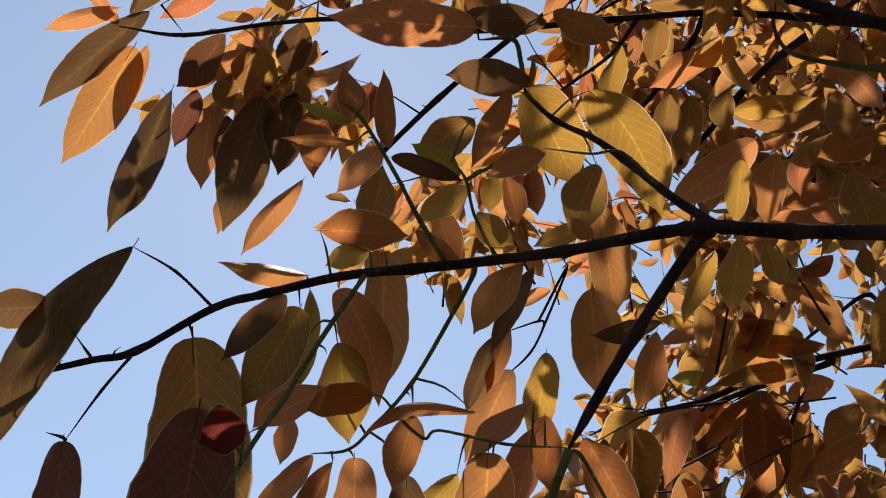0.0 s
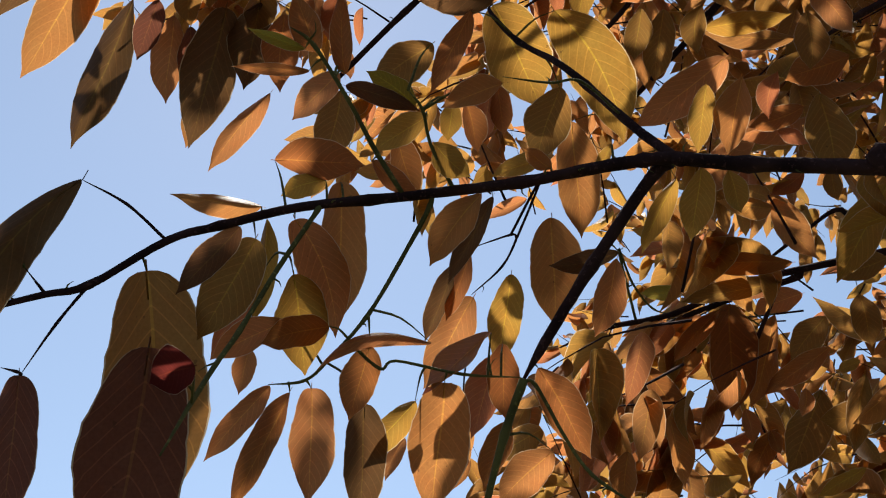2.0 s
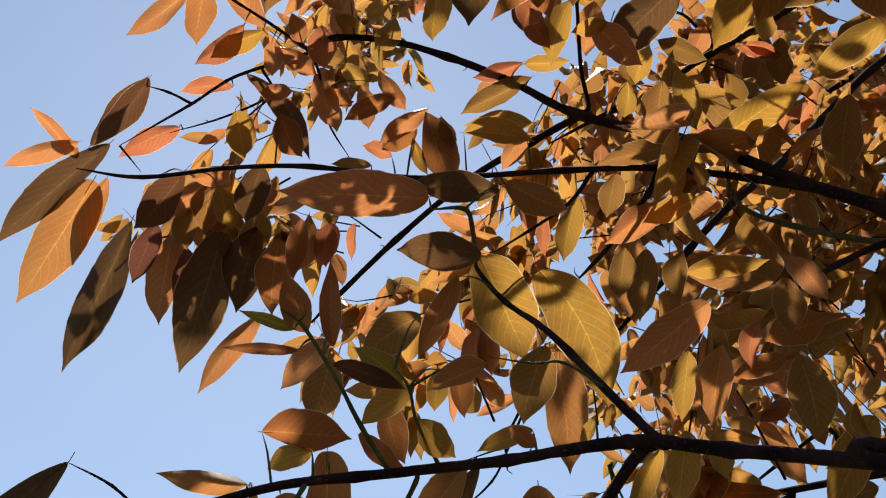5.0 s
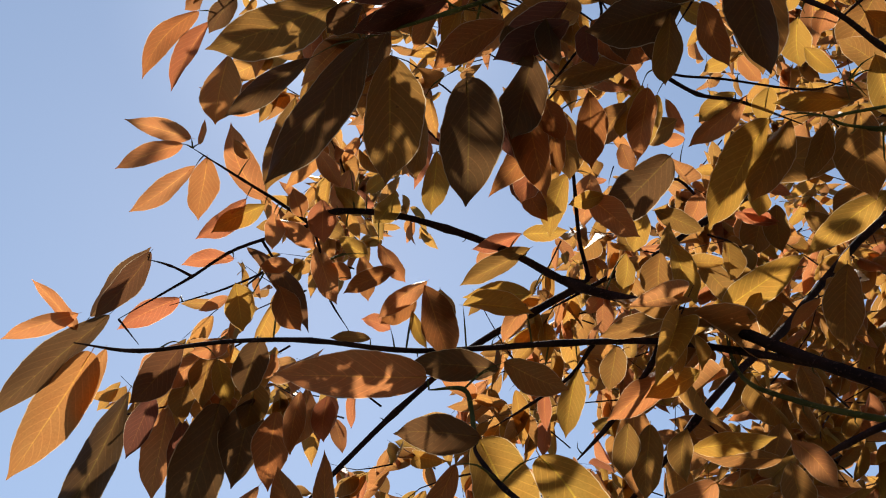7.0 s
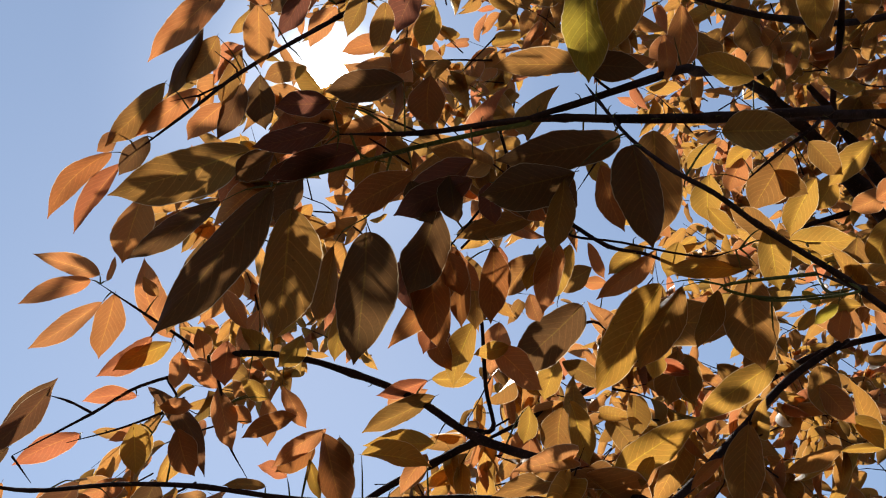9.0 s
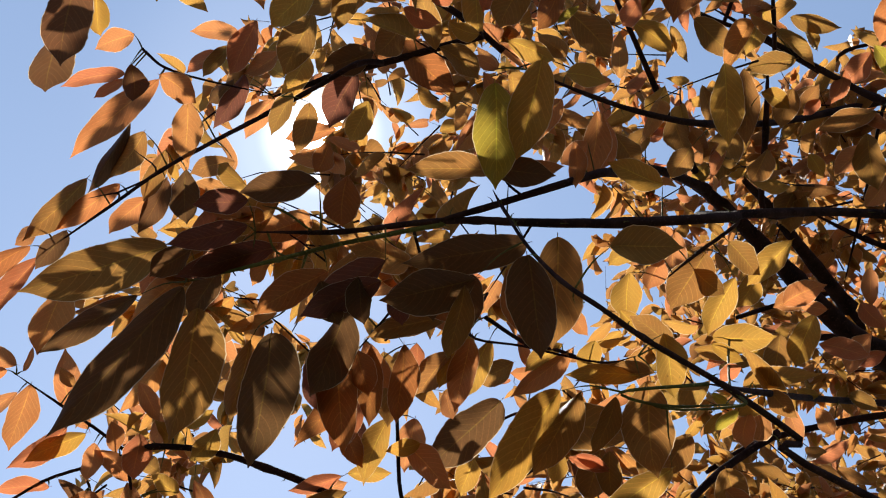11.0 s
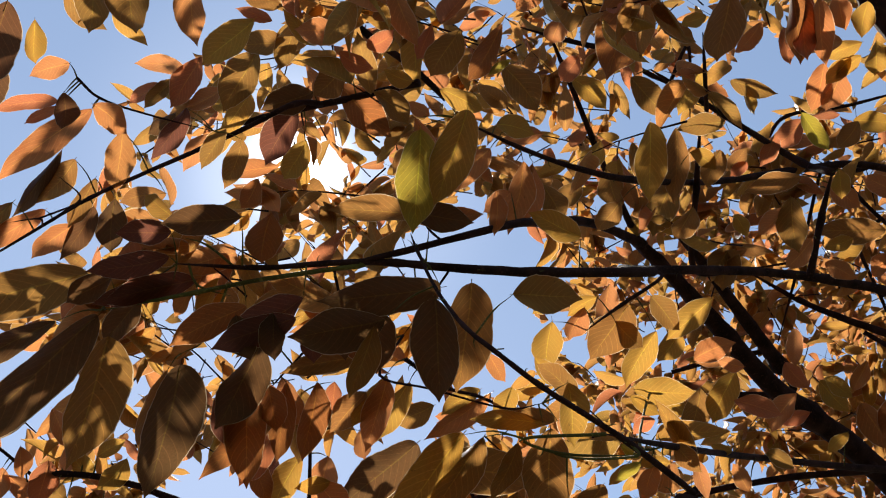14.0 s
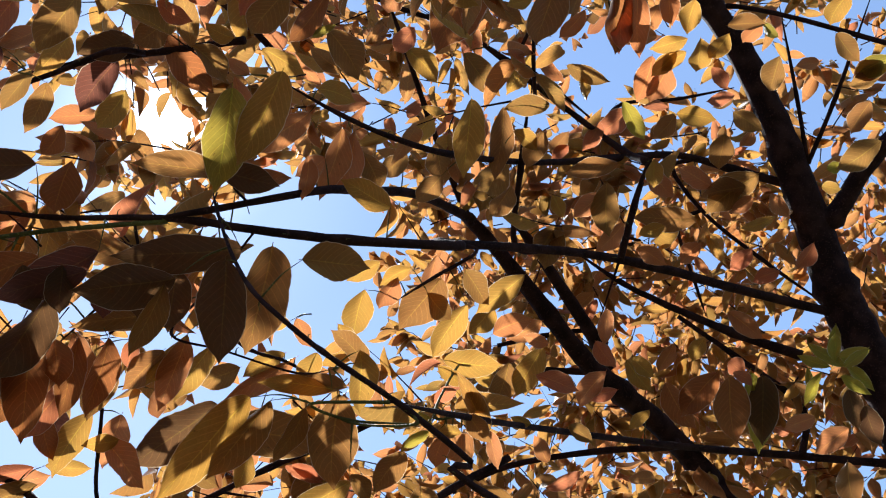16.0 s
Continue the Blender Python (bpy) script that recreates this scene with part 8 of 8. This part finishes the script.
view_gap((0.696, 0.338, 2.317), (1.163, 1.072, 2.934), 0.005, 0.012)
view_gap((0.710, 0.337, 2.316), (1.212, 1.097, 2.954), 0.005, 0.012)
view_gap((0.723, 0.336, 2.316), (1.261, 1.122, 2.975), 0.005, 0.013)
view_gap((0.736, 0.336, 2.315), (1.310, 1.147, 2.996), 0.005, 0.013)
view_gap((0.746, 0.335, 2.315), (1.343, 1.154, 3.003), 0.005, 0.013)
view_gap((0.576, 0.378, 2.293), (1.016, 1.488, 3.119), 0.005, 0.015)
view_gap((0.587, 0.372, 2.297), (1.047, 1.470, 3.130), 0.005, 0.015)
view_gap((0.597, 0.368, 2.300), (1.074, 1.455, 3.136), 0.005, 0.015)
view_gap((0.608, 0.365, 2.301), (1.102, 1.443, 3.137), 0.005, 0.015)
view_gap((0.618, 0.362, 2.303), (1.130, 1.430, 3.138), 0.005, 0.015)
view_gap((0.629, 0.359, 2.305), (1.158, 1.418, 3.139), 0.005, 0.015)
view_gap((0.640, 0.356, 2.306), (1.185, 1.406, 3.141), 0.005, 0.015)
view_gap((0.651, 0.353, 2.308), (1.213, 1.393, 3.142), 0.005, 0.015)
view_gap((0.661, 0.350, 2.309), (1.241, 1.381, 3.143), 0.005, 0.015)
view_gap((0.675, 0.347, 2.310), (1.274, 1.366, 3.140), 0.005, 0.014)
view_gap((0.689, 0.345, 2.312), (1.307, 1.350, 3.137), 0.005, 0.014)
view_gap((0.699, 0.343, 2.312), (1.332, 1.339, 3.135), 0.005, 0.014)
view_gap((0.709, 0.340, 2.313), (1.357, 1.328, 3.133), 0.005, 0.014)
view_gap((0.720, 0.338, 2.314), (1.382, 1.317, 3.130), 0.005, 0.014)
view_gap((0.357, 0.240, 2.425), (0.370, 0.530, 2.786), 0.004, 0.007)
view_gap((0.361, 0.246, 2.420), (0.376, 0.527, 2.762), 0.004, 0.007)
view_gap((0.366, 0.253, 2.414), (0.383, 0.525, 2.738), 0.004, 0.007)
view_gap((0.371, 0.259, 2.408), (0.391, 0.524, 2.717), 0.004, 0.007)
view_gap((0.377, 0.265, 2.402), (0.399, 0.523, 2.695), 0.004, 0.007)
view_gap((0.382, 0.271, 2.397), (0.405, 0.522, 2.677), 0.004, 0.007)
view_gap((0.389, 0.277, 2.392), (0.414, 0.517, 2.654), 0.004, 0.006)
view_gap((0.395, 0.282, 2.388), (0.422, 0.513, 2.635), 0.004, 0.006)
view_gap((0.401, 0.287, 2.383), (0.429, 0.509, 2.616), 0.004, 0.006)
view_gap((0.408, 0.291, 2.379), (0.438, 0.506, 2.600), 0.004, 0.006)
view_gap((0.416, 0.295, 2.375), (0.448, 0.504, 2.589), 0.004, 0.006)
view_gap((0.423, 0.298, 2.372), (0.458, 0.503, 2.578), 0.004, 0.006)
view_gap((0.431, 0.302, 2.368), (0.468, 0.502, 2.567), 0.004, 0.006)
view_gap((0.440, 0.306, 2.364), (0.479, 0.506, 2.560), 0.004, 0.006)
view_gap((0.449, 0.309, 2.360), (0.492, 0.514, 2.557), 0.004, 0.006)
view_gap((0.457, 0.313, 2.356), (0.504, 0.522, 2.554), 0.004, 0.006)
view_gap((0.466, 0.317, 2.353), (0.517, 0.529, 2.552), 0.004, 0.006)
view_gap((0.474, 0.320, 2.350), (0.528, 0.536, 2.550), 0.004, 0.006)
view_gap((0.482, 0.323, 2.347), (0.540, 0.543, 2.548), 0.004, 0.006)
view_gap((0.490, 0.325, 2.344), (0.552, 0.549, 2.547), 0.004, 0.006)
view_gap((0.497, 0.328, 2.341), (0.564, 0.556, 2.545), 0.004, 0.006)
view_gap((0.507, 0.332, 2.337), (0.578, 0.564, 2.543), 0.004, 0.006)
view_gap((0.517, 0.335, 2.334), (0.593, 0.572, 2.541), 0.004, 0.006)
view_gap((0.526, 0.338, 2.330), (0.607, 0.580, 2.538), 0.004, 0.006)
view_gap((0.536, 0.342, 2.326), (0.622, 0.588, 2.536), 0.004, 0.006)
view_gap((0.544, 0.345, 2.323), (0.635, 0.596, 2.534), 0.004, 0.006)
view_gap((0.553, 0.349, 2.319), (0.649, 0.604, 2.531), 0.004, 0.006)
view_gap((0.561, 0.353, 2.316), (0.662, 0.613, 2.528), 0.004, 0.006)
view_gap((0.570, 0.356, 2.312), (0.676, 0.621, 2.525), 0.004, 0.006)
view_gap((0.578, 0.360, 2.308), (0.689, 0.630, 2.523), 0.004, 0.006)
view_gap((0.586, 0.363, 2.304), (0.703, 0.639, 2.520), 0.004, 0.006)
view_gap((0.594, 0.367, 2.301), (0.716, 0.647, 2.517), 0.004, 0.006)
view_gap((0.602, 0.370, 2.297), (0.728, 0.655, 2.514), 0.004, 0.006)
view_gap((0.609, 0.374, 2.294), (0.740, 0.663, 2.511), 0.004, 0.006)
view_gap((0.286, 0.692, 2.517), (1.022, 3.115, 4.786), 0.032, 0.131)
view_gap((0.309, 0.662, 2.540), (1.116, 2.994, 4.879), 0.022, 0.092)
view_gap((0.210, 0.864, 2.303), (0.710, 3.818, 3.910), 0.027, 0.110)
view_gap((0.277, 0.853, 2.297), (0.981, 3.776, 3.886), 0.018, 0.073)
view_gap((0.335, 0.838, 2.295), (1.220, 3.714, 3.878), 0.019, 0.079)
view_gap((0.279, 0.883, 2.238), (0.993, 3.895, 3.643), 0.019, 0.079)
view_gap((0.169, 0.638, 2.597), (0.542, 2.897, 5.111), 0.016, 0.065)
view_gap((0.331, 0.610, 2.582), (1.202, 2.780, 5.050), 0.016, 0.065)
view_gap((0.056, 0.723, 2.522), (0.077, 3.243, 4.804), 0.038, 0.157)
view_gap((0.087, 0.824, 2.390), (0.204, 3.658, 4.266), 0.026, 0.105)
view_gap((-0.060, 0.809, 2.404), (-0.393, 3.596, 4.323), 0.045, 0.183)
view_gap((0.131, 0.812, 2.404), (0.387, 3.606, 4.324), 0.019, 0.079)
view_gap((0.318, 0.565, 2.658), (0.834, 2.763, 5.201), 0.019, 0.079)
view_gap((0.347, 0.630, 2.590), (0.950, 3.029, 4.923), 0.016, 0.065)
view_gap((0.194, 0.623, 2.621), (0.327, 3.000, 5.048), 0.016, 0.065)
view_gap((0.259, 0.632, 2.606), (0.590, 3.037, 4.986), 0.019, 0.079)
view_gap((0.344, 0.576, 2.643), (0.939, 2.807, 5.139), 0.022, 0.092)
view_gap((0.299, 0.696, 2.528), (0.756, 3.298, 4.668), 0.022, 0.092)
view_gap((0.342, 0.678, 2.539), (0.932, 3.224, 4.714), 0.019, 0.079)
view_gap((0.075, 0.755, 2.462), (-0.163, 3.539, 4.399), 0.051, 0.210)
view_gap((-0.061, 0.650, 2.565), (-0.716, 3.109, 4.819), 0.019, 0.079)
view_gap((0.212, 0.720, 2.511), (0.397, 3.396, 4.600), 0.019, 0.079)
view_gap((0.148, 0.726, 2.506), (0.138, 3.422, 4.578), 0.026, 0.105)
view_gap((0.432, 0.628, 2.566), (1.298, 3.019, 4.822), 0.013, 0.052)
view_gap((0.628, 0.232, 2.786), (1.676, 1.646, 5.695), 0.016, 0.065)
view_gap((0.736, 0.229, 2.741), (2.119, 1.633, 5.511), 0.022, 0.092)
view_gap((0.594, 0.303, 2.759), (1.535, 1.939, 5.588), 0.013, 0.052)
view_gap((0.749, 0.189, 2.754), (2.170, 1.471, 5.563), 0.013, 0.052)
view_gap((0.174, 0.398, 2.743), (-0.183, 2.327, 5.520), 0.018, 0.073)
view_gap((0.082, 0.294, 2.791), (-0.559, 1.901, 5.718), 0.022, 0.092)
view_gap((0.054, 0.309, 2.776), (-0.674, 1.964, 5.656), 0.016, 0.065)
view_gap((0.705, 0.228, 2.756), (1.989, 1.629, 5.575), 0.029, 0.118)
view_gap((0.678, 0.227, 2.769), (1.878, 1.627, 5.625), 0.016, 0.065)
view_gap((0.667, 0.295, 2.736), (1.836, 1.905, 5.494), 0.013, 0.052)
view_gap((0.434, 0.449, 2.701), (0.881, 2.534, 5.349), 0.026, 0.105)
view_gap((0.459, 0.503, 2.650), (0.984, 2.757, 5.141), 0.029, 0.118)
view_gap((0.478, 0.537, 2.614), (1.064, 2.894, 4.994), 0.026, 0.105)
view_gap((0.553, 0.396, 2.713), (1.367, 2.318, 5.396), 0.016, 0.065)
view_gap((0.593, 0.427, 2.676), (1.531, 2.443, 5.248), 0.013, 0.052)
view_gap((0.303, 0.589, 2.583), (0.345, 3.108, 4.867), 0.022, 0.092)
view_gap((0.365, 0.629, 2.533), (0.599, 3.270, 4.661), 0.019, 0.079)
view_gap((0.531, 0.609, 2.518), (1.279, 3.191, 4.601), 0.016, 0.065)
view_gap((0.579, 0.613, 2.495), (1.475, 3.204, 4.505), 0.022, 0.092)
view_gap((0.623, 0.494, 2.606), (1.656, 2.719, 4.961), 0.013, 0.052)
view_gap((0.656, 0.548, 2.535), (1.789, 2.939, 4.670), 0.010, 0.039)
view_gap((0.417, 0.528, 2.635), (0.813, 2.860, 5.077), 0.016, 0.065)
view_gap((0.762, 0.242, 2.759), (1.796, 1.767, 5.617), 0.026, 0.105)
view_gap((0.918, 0.355, 2.611), (2.431, 2.228, 5.011), 0.012, 0.047)
view_gap((0.935, 0.239, 2.679), (2.503, 1.752, 5.289), 0.012, 0.047)
view_gap((0.469, 0.478, 2.658), (0.593, 2.731, 5.201), 0.038, 0.157)
view_gap((0.494, 0.420, 2.704), (0.699, 2.492, 5.392), 0.026, 0.105)
view_gap((0.488, 0.508, 2.629), (0.672, 2.854, 5.083), 0.032, 0.131)
view_gap((0.467, 0.556, 2.582), (0.587, 3.048, 4.891), 0.019, 0.079)
view_gap((0.594, 0.609, 2.501), (1.106, 3.265, 4.561), 0.026, 0.105)
view_gap((0.574, 0.547, 2.578), (1.024, 3.014, 4.873), 0.013, 0.052)
view_gap((0.795, 0.225, 2.756), (1.930, 1.698, 5.603), 0.022, 0.092)
view_gap((0.655, 0.270, 2.777), (1.356, 1.882, 5.687), 0.016, 0.065)
view_gap((0.465, 0.597, 2.535), (0.577, 3.218, 4.698), 0.016, 0.065)
view_gap((1.020, 0.322, 2.564), (2.851, 2.093, 4.817), 0.018, 0.073)
view_gap((0.999, 0.372, 2.540), (2.761, 2.295, 4.720), 0.014, 0.058)
view_gap((0.583, 0.349, 2.744), (1.060, 2.203, 5.553), 0.016, 0.065)
view_gap((0.692, 0.492, 2.602), (1.508, 2.788, 4.973), 0.013, 0.052)
view_gap((0.180, 0.396, 2.690), (-0.585, 2.393, 5.332), 0.032, 0.131)
view_gap((0.319, 0.541, 2.590), (-0.019, 2.990, 4.925), 0.019, 0.079)
view_gap((0.257, 1.042, 1.862), (0.967, 4.270, 2.661), 0.012, 0.047)
view_gap((0.307, 1.044, 1.800), (1.171, 4.275, 2.409), 0.012, 0.047)
view_gap((0.073, 0.998, 2.060), (0.215, 4.088, 3.471), 0.019, 0.079)
view_gap((0.193, 1.012, 1.996), (0.704, 4.146, 3.212), 0.010, 0.039)
view_gap((0.362, 1.003, 1.901), (1.396, 4.108, 2.822), 0.009, 0.037)
thicket((0.289, 1.592, 2.604), (0.887, 1.434, 2.503), (0.279, 1.874, 1.770), (0.863, 1.698, 1.752), 1.60, 100, 0.090, 100)
thicket((0.344, 1.174, 2.295), (0.663, 1.074, 2.235), (0.331, 1.359, 1.724), (0.643, 1.251, 1.713), 0.50, 12, 0.110, 101)
thicket((0.236, 1.407, 2.075), (0.424, 1.370, 2.063), (0.228, 1.472, 1.798), (0.411, 1.436, 1.793), 0.50, 6, 0.100, 102)
thicket((0.049, 1.323, 2.668), (0.505, 1.271, 2.625), (0.049, 1.463, 2.466), (0.518, 1.401, 2.429), 1.00, 16, 0.090, 103)
thicket((0.349, 1.136, 2.952), (0.770, 1.049, 2.844), (0.370, 1.459, 2.587), (0.811, 1.332, 2.498), 1.20, 28, 0.090, 104)
thicket((0.322, 0.859, 2.522), (0.564, 0.800, 2.456), (0.337, 1.056, 2.279), (0.587, 0.977, 2.226), 0.50, 4, 0.110, 105)
thicket((0.312, 1.208, 3.280), (0.961, 1.076, 3.126), (0.305, 1.705, 2.623), (0.950, 1.527, 2.535), 1.60, 34, 0.090, 106)
thicket((0.410, 0.881, 2.866), (0.734, 0.801, 2.774), (0.403, 1.229, 2.399), (0.724, 1.123, 2.347), 0.50, 5, 0.110, 107)
thicket((-0.194, 1.147, 2.921), (0.000, 1.160, 2.932), (-0.196, 1.230, 2.824), (-0.000, 1.243, 2.834), 0.60, 8, 0.070, 108)
thicket((-0.098, 1.375, 2.628), (0.365, 1.357, 2.614), (-0.096, 1.461, 2.460), (0.357, 1.442, 2.448), 0.80, 14, 0.090, 109)
thicket((-0.429, 1.184, 2.622), (-0.145, 1.236, 2.654), (-0.424, 1.257, 2.503), (-0.143, 1.310, 2.529), 0.40, 6, 0.090, 110)
thicket((0.388, 0.661, 3.313), (0.927, 0.560, 3.174), (0.420, 1.215, 2.818), (0.969, 1.053, 2.721), 1.60, 24, 0.090, 111)
thicket((-0.126, 0.612, 3.217), (0.373, 0.599, 3.234), (-0.127, 0.864, 3.045), (0.392, 0.853, 3.062), 1.00, 24, 0.100, 112)
thicket((-0.062, 0.727, 2.973), (0.367, 0.715, 2.982), (-0.058, 0.864, 2.855), (0.375, 0.852, 2.863), 0.60, 12, 0.100, 113)
thicket((-0.254, 1.061, 2.805), (-0.074, 1.086, 2.832), (-0.247, 1.130, 2.714), (-0.068, 1.157, 2.738), 0.50, 6, 0.070, 114)
thicket((0.109, 1.111, 2.824), (0.403, 1.091, 2.819), (0.115, 1.206, 2.691), (0.405, 1.185, 2.687), 0.50, 6, 0.080, 115)
thicket((-0.260, 0.814, 2.912), (-0.068, 0.836, 2.948), (-0.257, 0.909, 2.820), (-0.064, 0.935, 2.853), 0.30, 5, 0.100, 116)
thicket((-0.004, 0.455, 3.475), (0.465, 0.417, 3.515), (0.022, 0.814, 3.276), (0.514, 0.782, 3.316), 0.80, 18, 0.090, 117)
thicket((-0.251, 0.310, 3.121), (-0.021, 0.313, 3.199), (-0.250, 0.496, 3.025), (-0.012, 0.511, 3.103), 0.60, 8, 0.100, 118)
thicket((0.254, 0.710, 3.255), (0.778, 0.631, 3.232), (0.267, 0.829, 3.168), (0.794, 0.746, 3.147), 1.20, 12, 0.090, 119)
thicket((0.195, 0.949, 3.056), (0.623, 0.904, 3.066), (0.226, 1.137, 2.842), (0.643, 1.093, 2.852), 0.60, 10, 0.090, 120)
thicket((0.330, 1.015, 4.387), (2.103, 0.426, 4.040), (0.589, 2.190, 3.297), (2.326, 1.483, 3.066), 1.50, 330, 0.095, 121)
thicket((0.233, 0.493, 3.351), (0.949, 0.322, 3.348), (0.300, 0.875, 3.102), (1.050, 0.704, 3.096), 1.00, 14, 0.100, 122)
thicket((0.278, 0.461, 3.698), (1.184, 0.216, 3.627), (0.317, 0.702, 3.590), (1.261, 0.441, 3.516), 1.00, 30, 0.090, 123)
thicket((0.034, 0.326, 3.162), (0.330, 0.280, 3.234), (0.061, 0.573, 3.033), (0.375, 0.545, 3.105), 0.80, 16, 0.100, 124)
thicket((1.700, 1.293, 3.496), (1.901, 1.180, 3.430), (1.733, 1.558, 3.172), (1.928, 1.441, 3.119), 0.40, 16, 0.070, 125)
thicket((1.363, 1.557, 3.901), (2.268, 1.096, 3.627), (1.445, 2.053, 3.273), (2.311, 1.567, 3.083), 1.20, 60, 0.100, 126)
thicket((1.087, 0.829, 3.756), (1.484, 0.674, 3.657), (1.160, 1.135, 3.518), (1.559, 0.964, 3.427), 0.30, 6, 0.090, 127)
thicket((-0.062, 0.663, 3.081), (0.224, 0.661, 3.098), (-0.059, 0.849, 2.938), (0.234, 0.850, 2.954), 0.50, 14, 0.100, 128)
thicket((-0.079, 0.713, 3.070), (0.347, 0.708, 3.135), (-0.069, 0.796, 3.004), (0.358, 0.795, 3.066), 0.60, 8, 0.100, 129)
thicket((-0.234, 0.871, 3.029), (-0.066, 0.885, 3.045), (-0.239, 0.965, 2.949), (-0.069, 0.980, 2.965), 0.40, 5, 0.090, 130)
thicket((1.722, 1.711, 4.007), (2.522, 1.255, 3.729), (1.788, 2.193, 3.390), (2.558, 1.713, 3.193), 1.00, 50, 0.100, 131)
thicket((1.004, 1.157, 3.929), (1.523, 0.995, 3.790), (1.048, 1.512, 3.624), (1.563, 1.324, 3.508), 0.80, 26, 0.080, 132)
thicket((0.412, 1.127, 2.578), (0.713, 1.035, 2.516), (0.400, 1.246, 2.363), (0.696, 1.150, 2.319), 0.70, 14, 0.100, 133)
thicket((0.282, 1.194, 2.947), (0.827, 1.072, 2.833), (0.277, 1.422, 2.630), (0.818, 1.282, 2.547), 0.80, 30, 0.090, 134)
thicket((-0.453, 1.158, 2.647), (-0.235, 1.204, 2.677), (-0.449, 1.233, 2.529), (-0.232, 1.281, 2.555), 0.30, 8, 0.080, 135)
thicket((0.584, 1.232, 2.910), (1.011, 1.093, 2.819), (0.577, 1.420, 2.614), (0.992, 1.275, 2.553), 1.20, 26, 0.090, 136)
thicket((0.793, 0.767, 3.496), (1.034, 0.709, 3.413), (0.825, 1.042, 3.297), (1.070, 0.967, 3.220), 1.00, 14, 0.090, 137)
thicket((1.279, 0.813, 4.508), (2.231, 0.412, 4.139), (1.503, 1.732, 3.813), (2.451, 1.197, 3.511), 1.50, 110, 0.090, 138)
thicket((1.419, 1.738, 3.850), (2.400, 1.214, 3.557), (1.480, 2.132, 3.323), (2.425, 1.591, 3.108), 1.00, 44, 0.090, 139)
# added behind the canopy, hidden by it, to throw shade on its leaves
thicket((-0.362, 0.862, 3.626), (0.409, 0.845, 3.758), (-0.338, 1.143, 3.428), (0.446, 1.146, 3.551), 0.80, 18, 0.090, 140)
thicket((0.091, 0.911, 2.882), (0.435, 0.903, 2.944), (0.144, 1.085, 2.668), (0.482, 1.087, 2.711), 0.60, 9, 0.090, 141)
thicket((0.293, 1.553, 2.238), (0.804, 1.399, 2.173), (0.283, 1.664, 1.824), (0.782, 1.508, 1.801), 0.80, 30, 0.090, 142)
thicket((0.113, 1.370, 2.064), (0.372, 1.334, 2.051), (0.109, 1.433, 1.793), (0.361, 1.397, 1.788), 0.50, 12, 0.090, 143)
thicket((0.076, 1.247, 2.659), (0.419, 1.212, 2.634), (0.074, 1.360, 2.453), (0.409, 1.324, 2.434), 0.50, 6, 0.080, 144)
thicket((0.084, 1.143, 1.958), (0.280, 1.119, 1.950), (0.082, 1.185, 1.774), (0.273, 1.161, 1.770), 0.30, 5, 0.100, 145)
# added sunward of the big leaf clusters to shade them
thicket((-0.450, 1.300, 4.000), (0.650, 1.250, 4.150), (-0.450, 1.600, 3.600), (0.650, 1.550, 3.700), 0.90, 45, 0.095, 146)
thicket((0.640, 1.112, 4.215), (1.765, 0.977, 4.234), (0.762, 2.013, 3.462), (1.886, 1.877, 3.482), 1.20, 150, 0.085, 160)
thicket((0.113, 0.972, 4.114), (0.749, 0.895, 4.125), (0.167, 1.373, 3.780), (0.803, 1.296, 3.791), 1.00, 40, 0.085, 161)
thicket((1.348, 1.379, 4.222), (2.396, 1.108, 4.175), (1.515, 2.146, 3.526), (2.563, 1.874, 3.479), 1.20, 70, 0.085, 162)
thicket((0.261, 1.407, 2.671), (0.875, 1.404, 2.665), (0.258, 1.562, 2.285), (0.872, 1.559, 2.279), 0.80, 10, 0.085, 163)
thicket((0.193, 1.332, 3.043), (0.990, 1.329, 3.036), (0.190, 1.711, 2.566), (0.987, 1.708, 2.559), 0.90, 60, 0.085, 164)
# two blocks added to shade the lower leaves; the first is mostly hidden
thicket((-0.360, 1.950, 3.550), (0.100, 1.950, 3.550), (-0.360, 2.350, 4.150), (0.100, 2.350, 4.150), 0.25, 34, 0.085, 170)
thicket((-0.160, 1.300, 2.300), (0.080, 1.300, 2.300), (-0.160, 1.600, 2.660), (0.080, 1.600, 2.660), 0.20, 7, 0.080, 171)

# ---- joined small parts of the tree ----
part("stalk_tangle", smooth_mesh("stalk_tangle", *stalks), GREENWOOD, tree, "thin olive leaf stalks", "stuff")
part("brushwood", smooth_mesh("brushwood", *crown_twigs), WOOD, tree, "thin dark twigs inside the crown", "stuff")
part("foliage", smooth_mesh("foliage", crown[0], crown[1], crown[2]), CROWN, tree, "dense bronze, orange and golden leaves of the inner crown, some added for shade", "stuff")
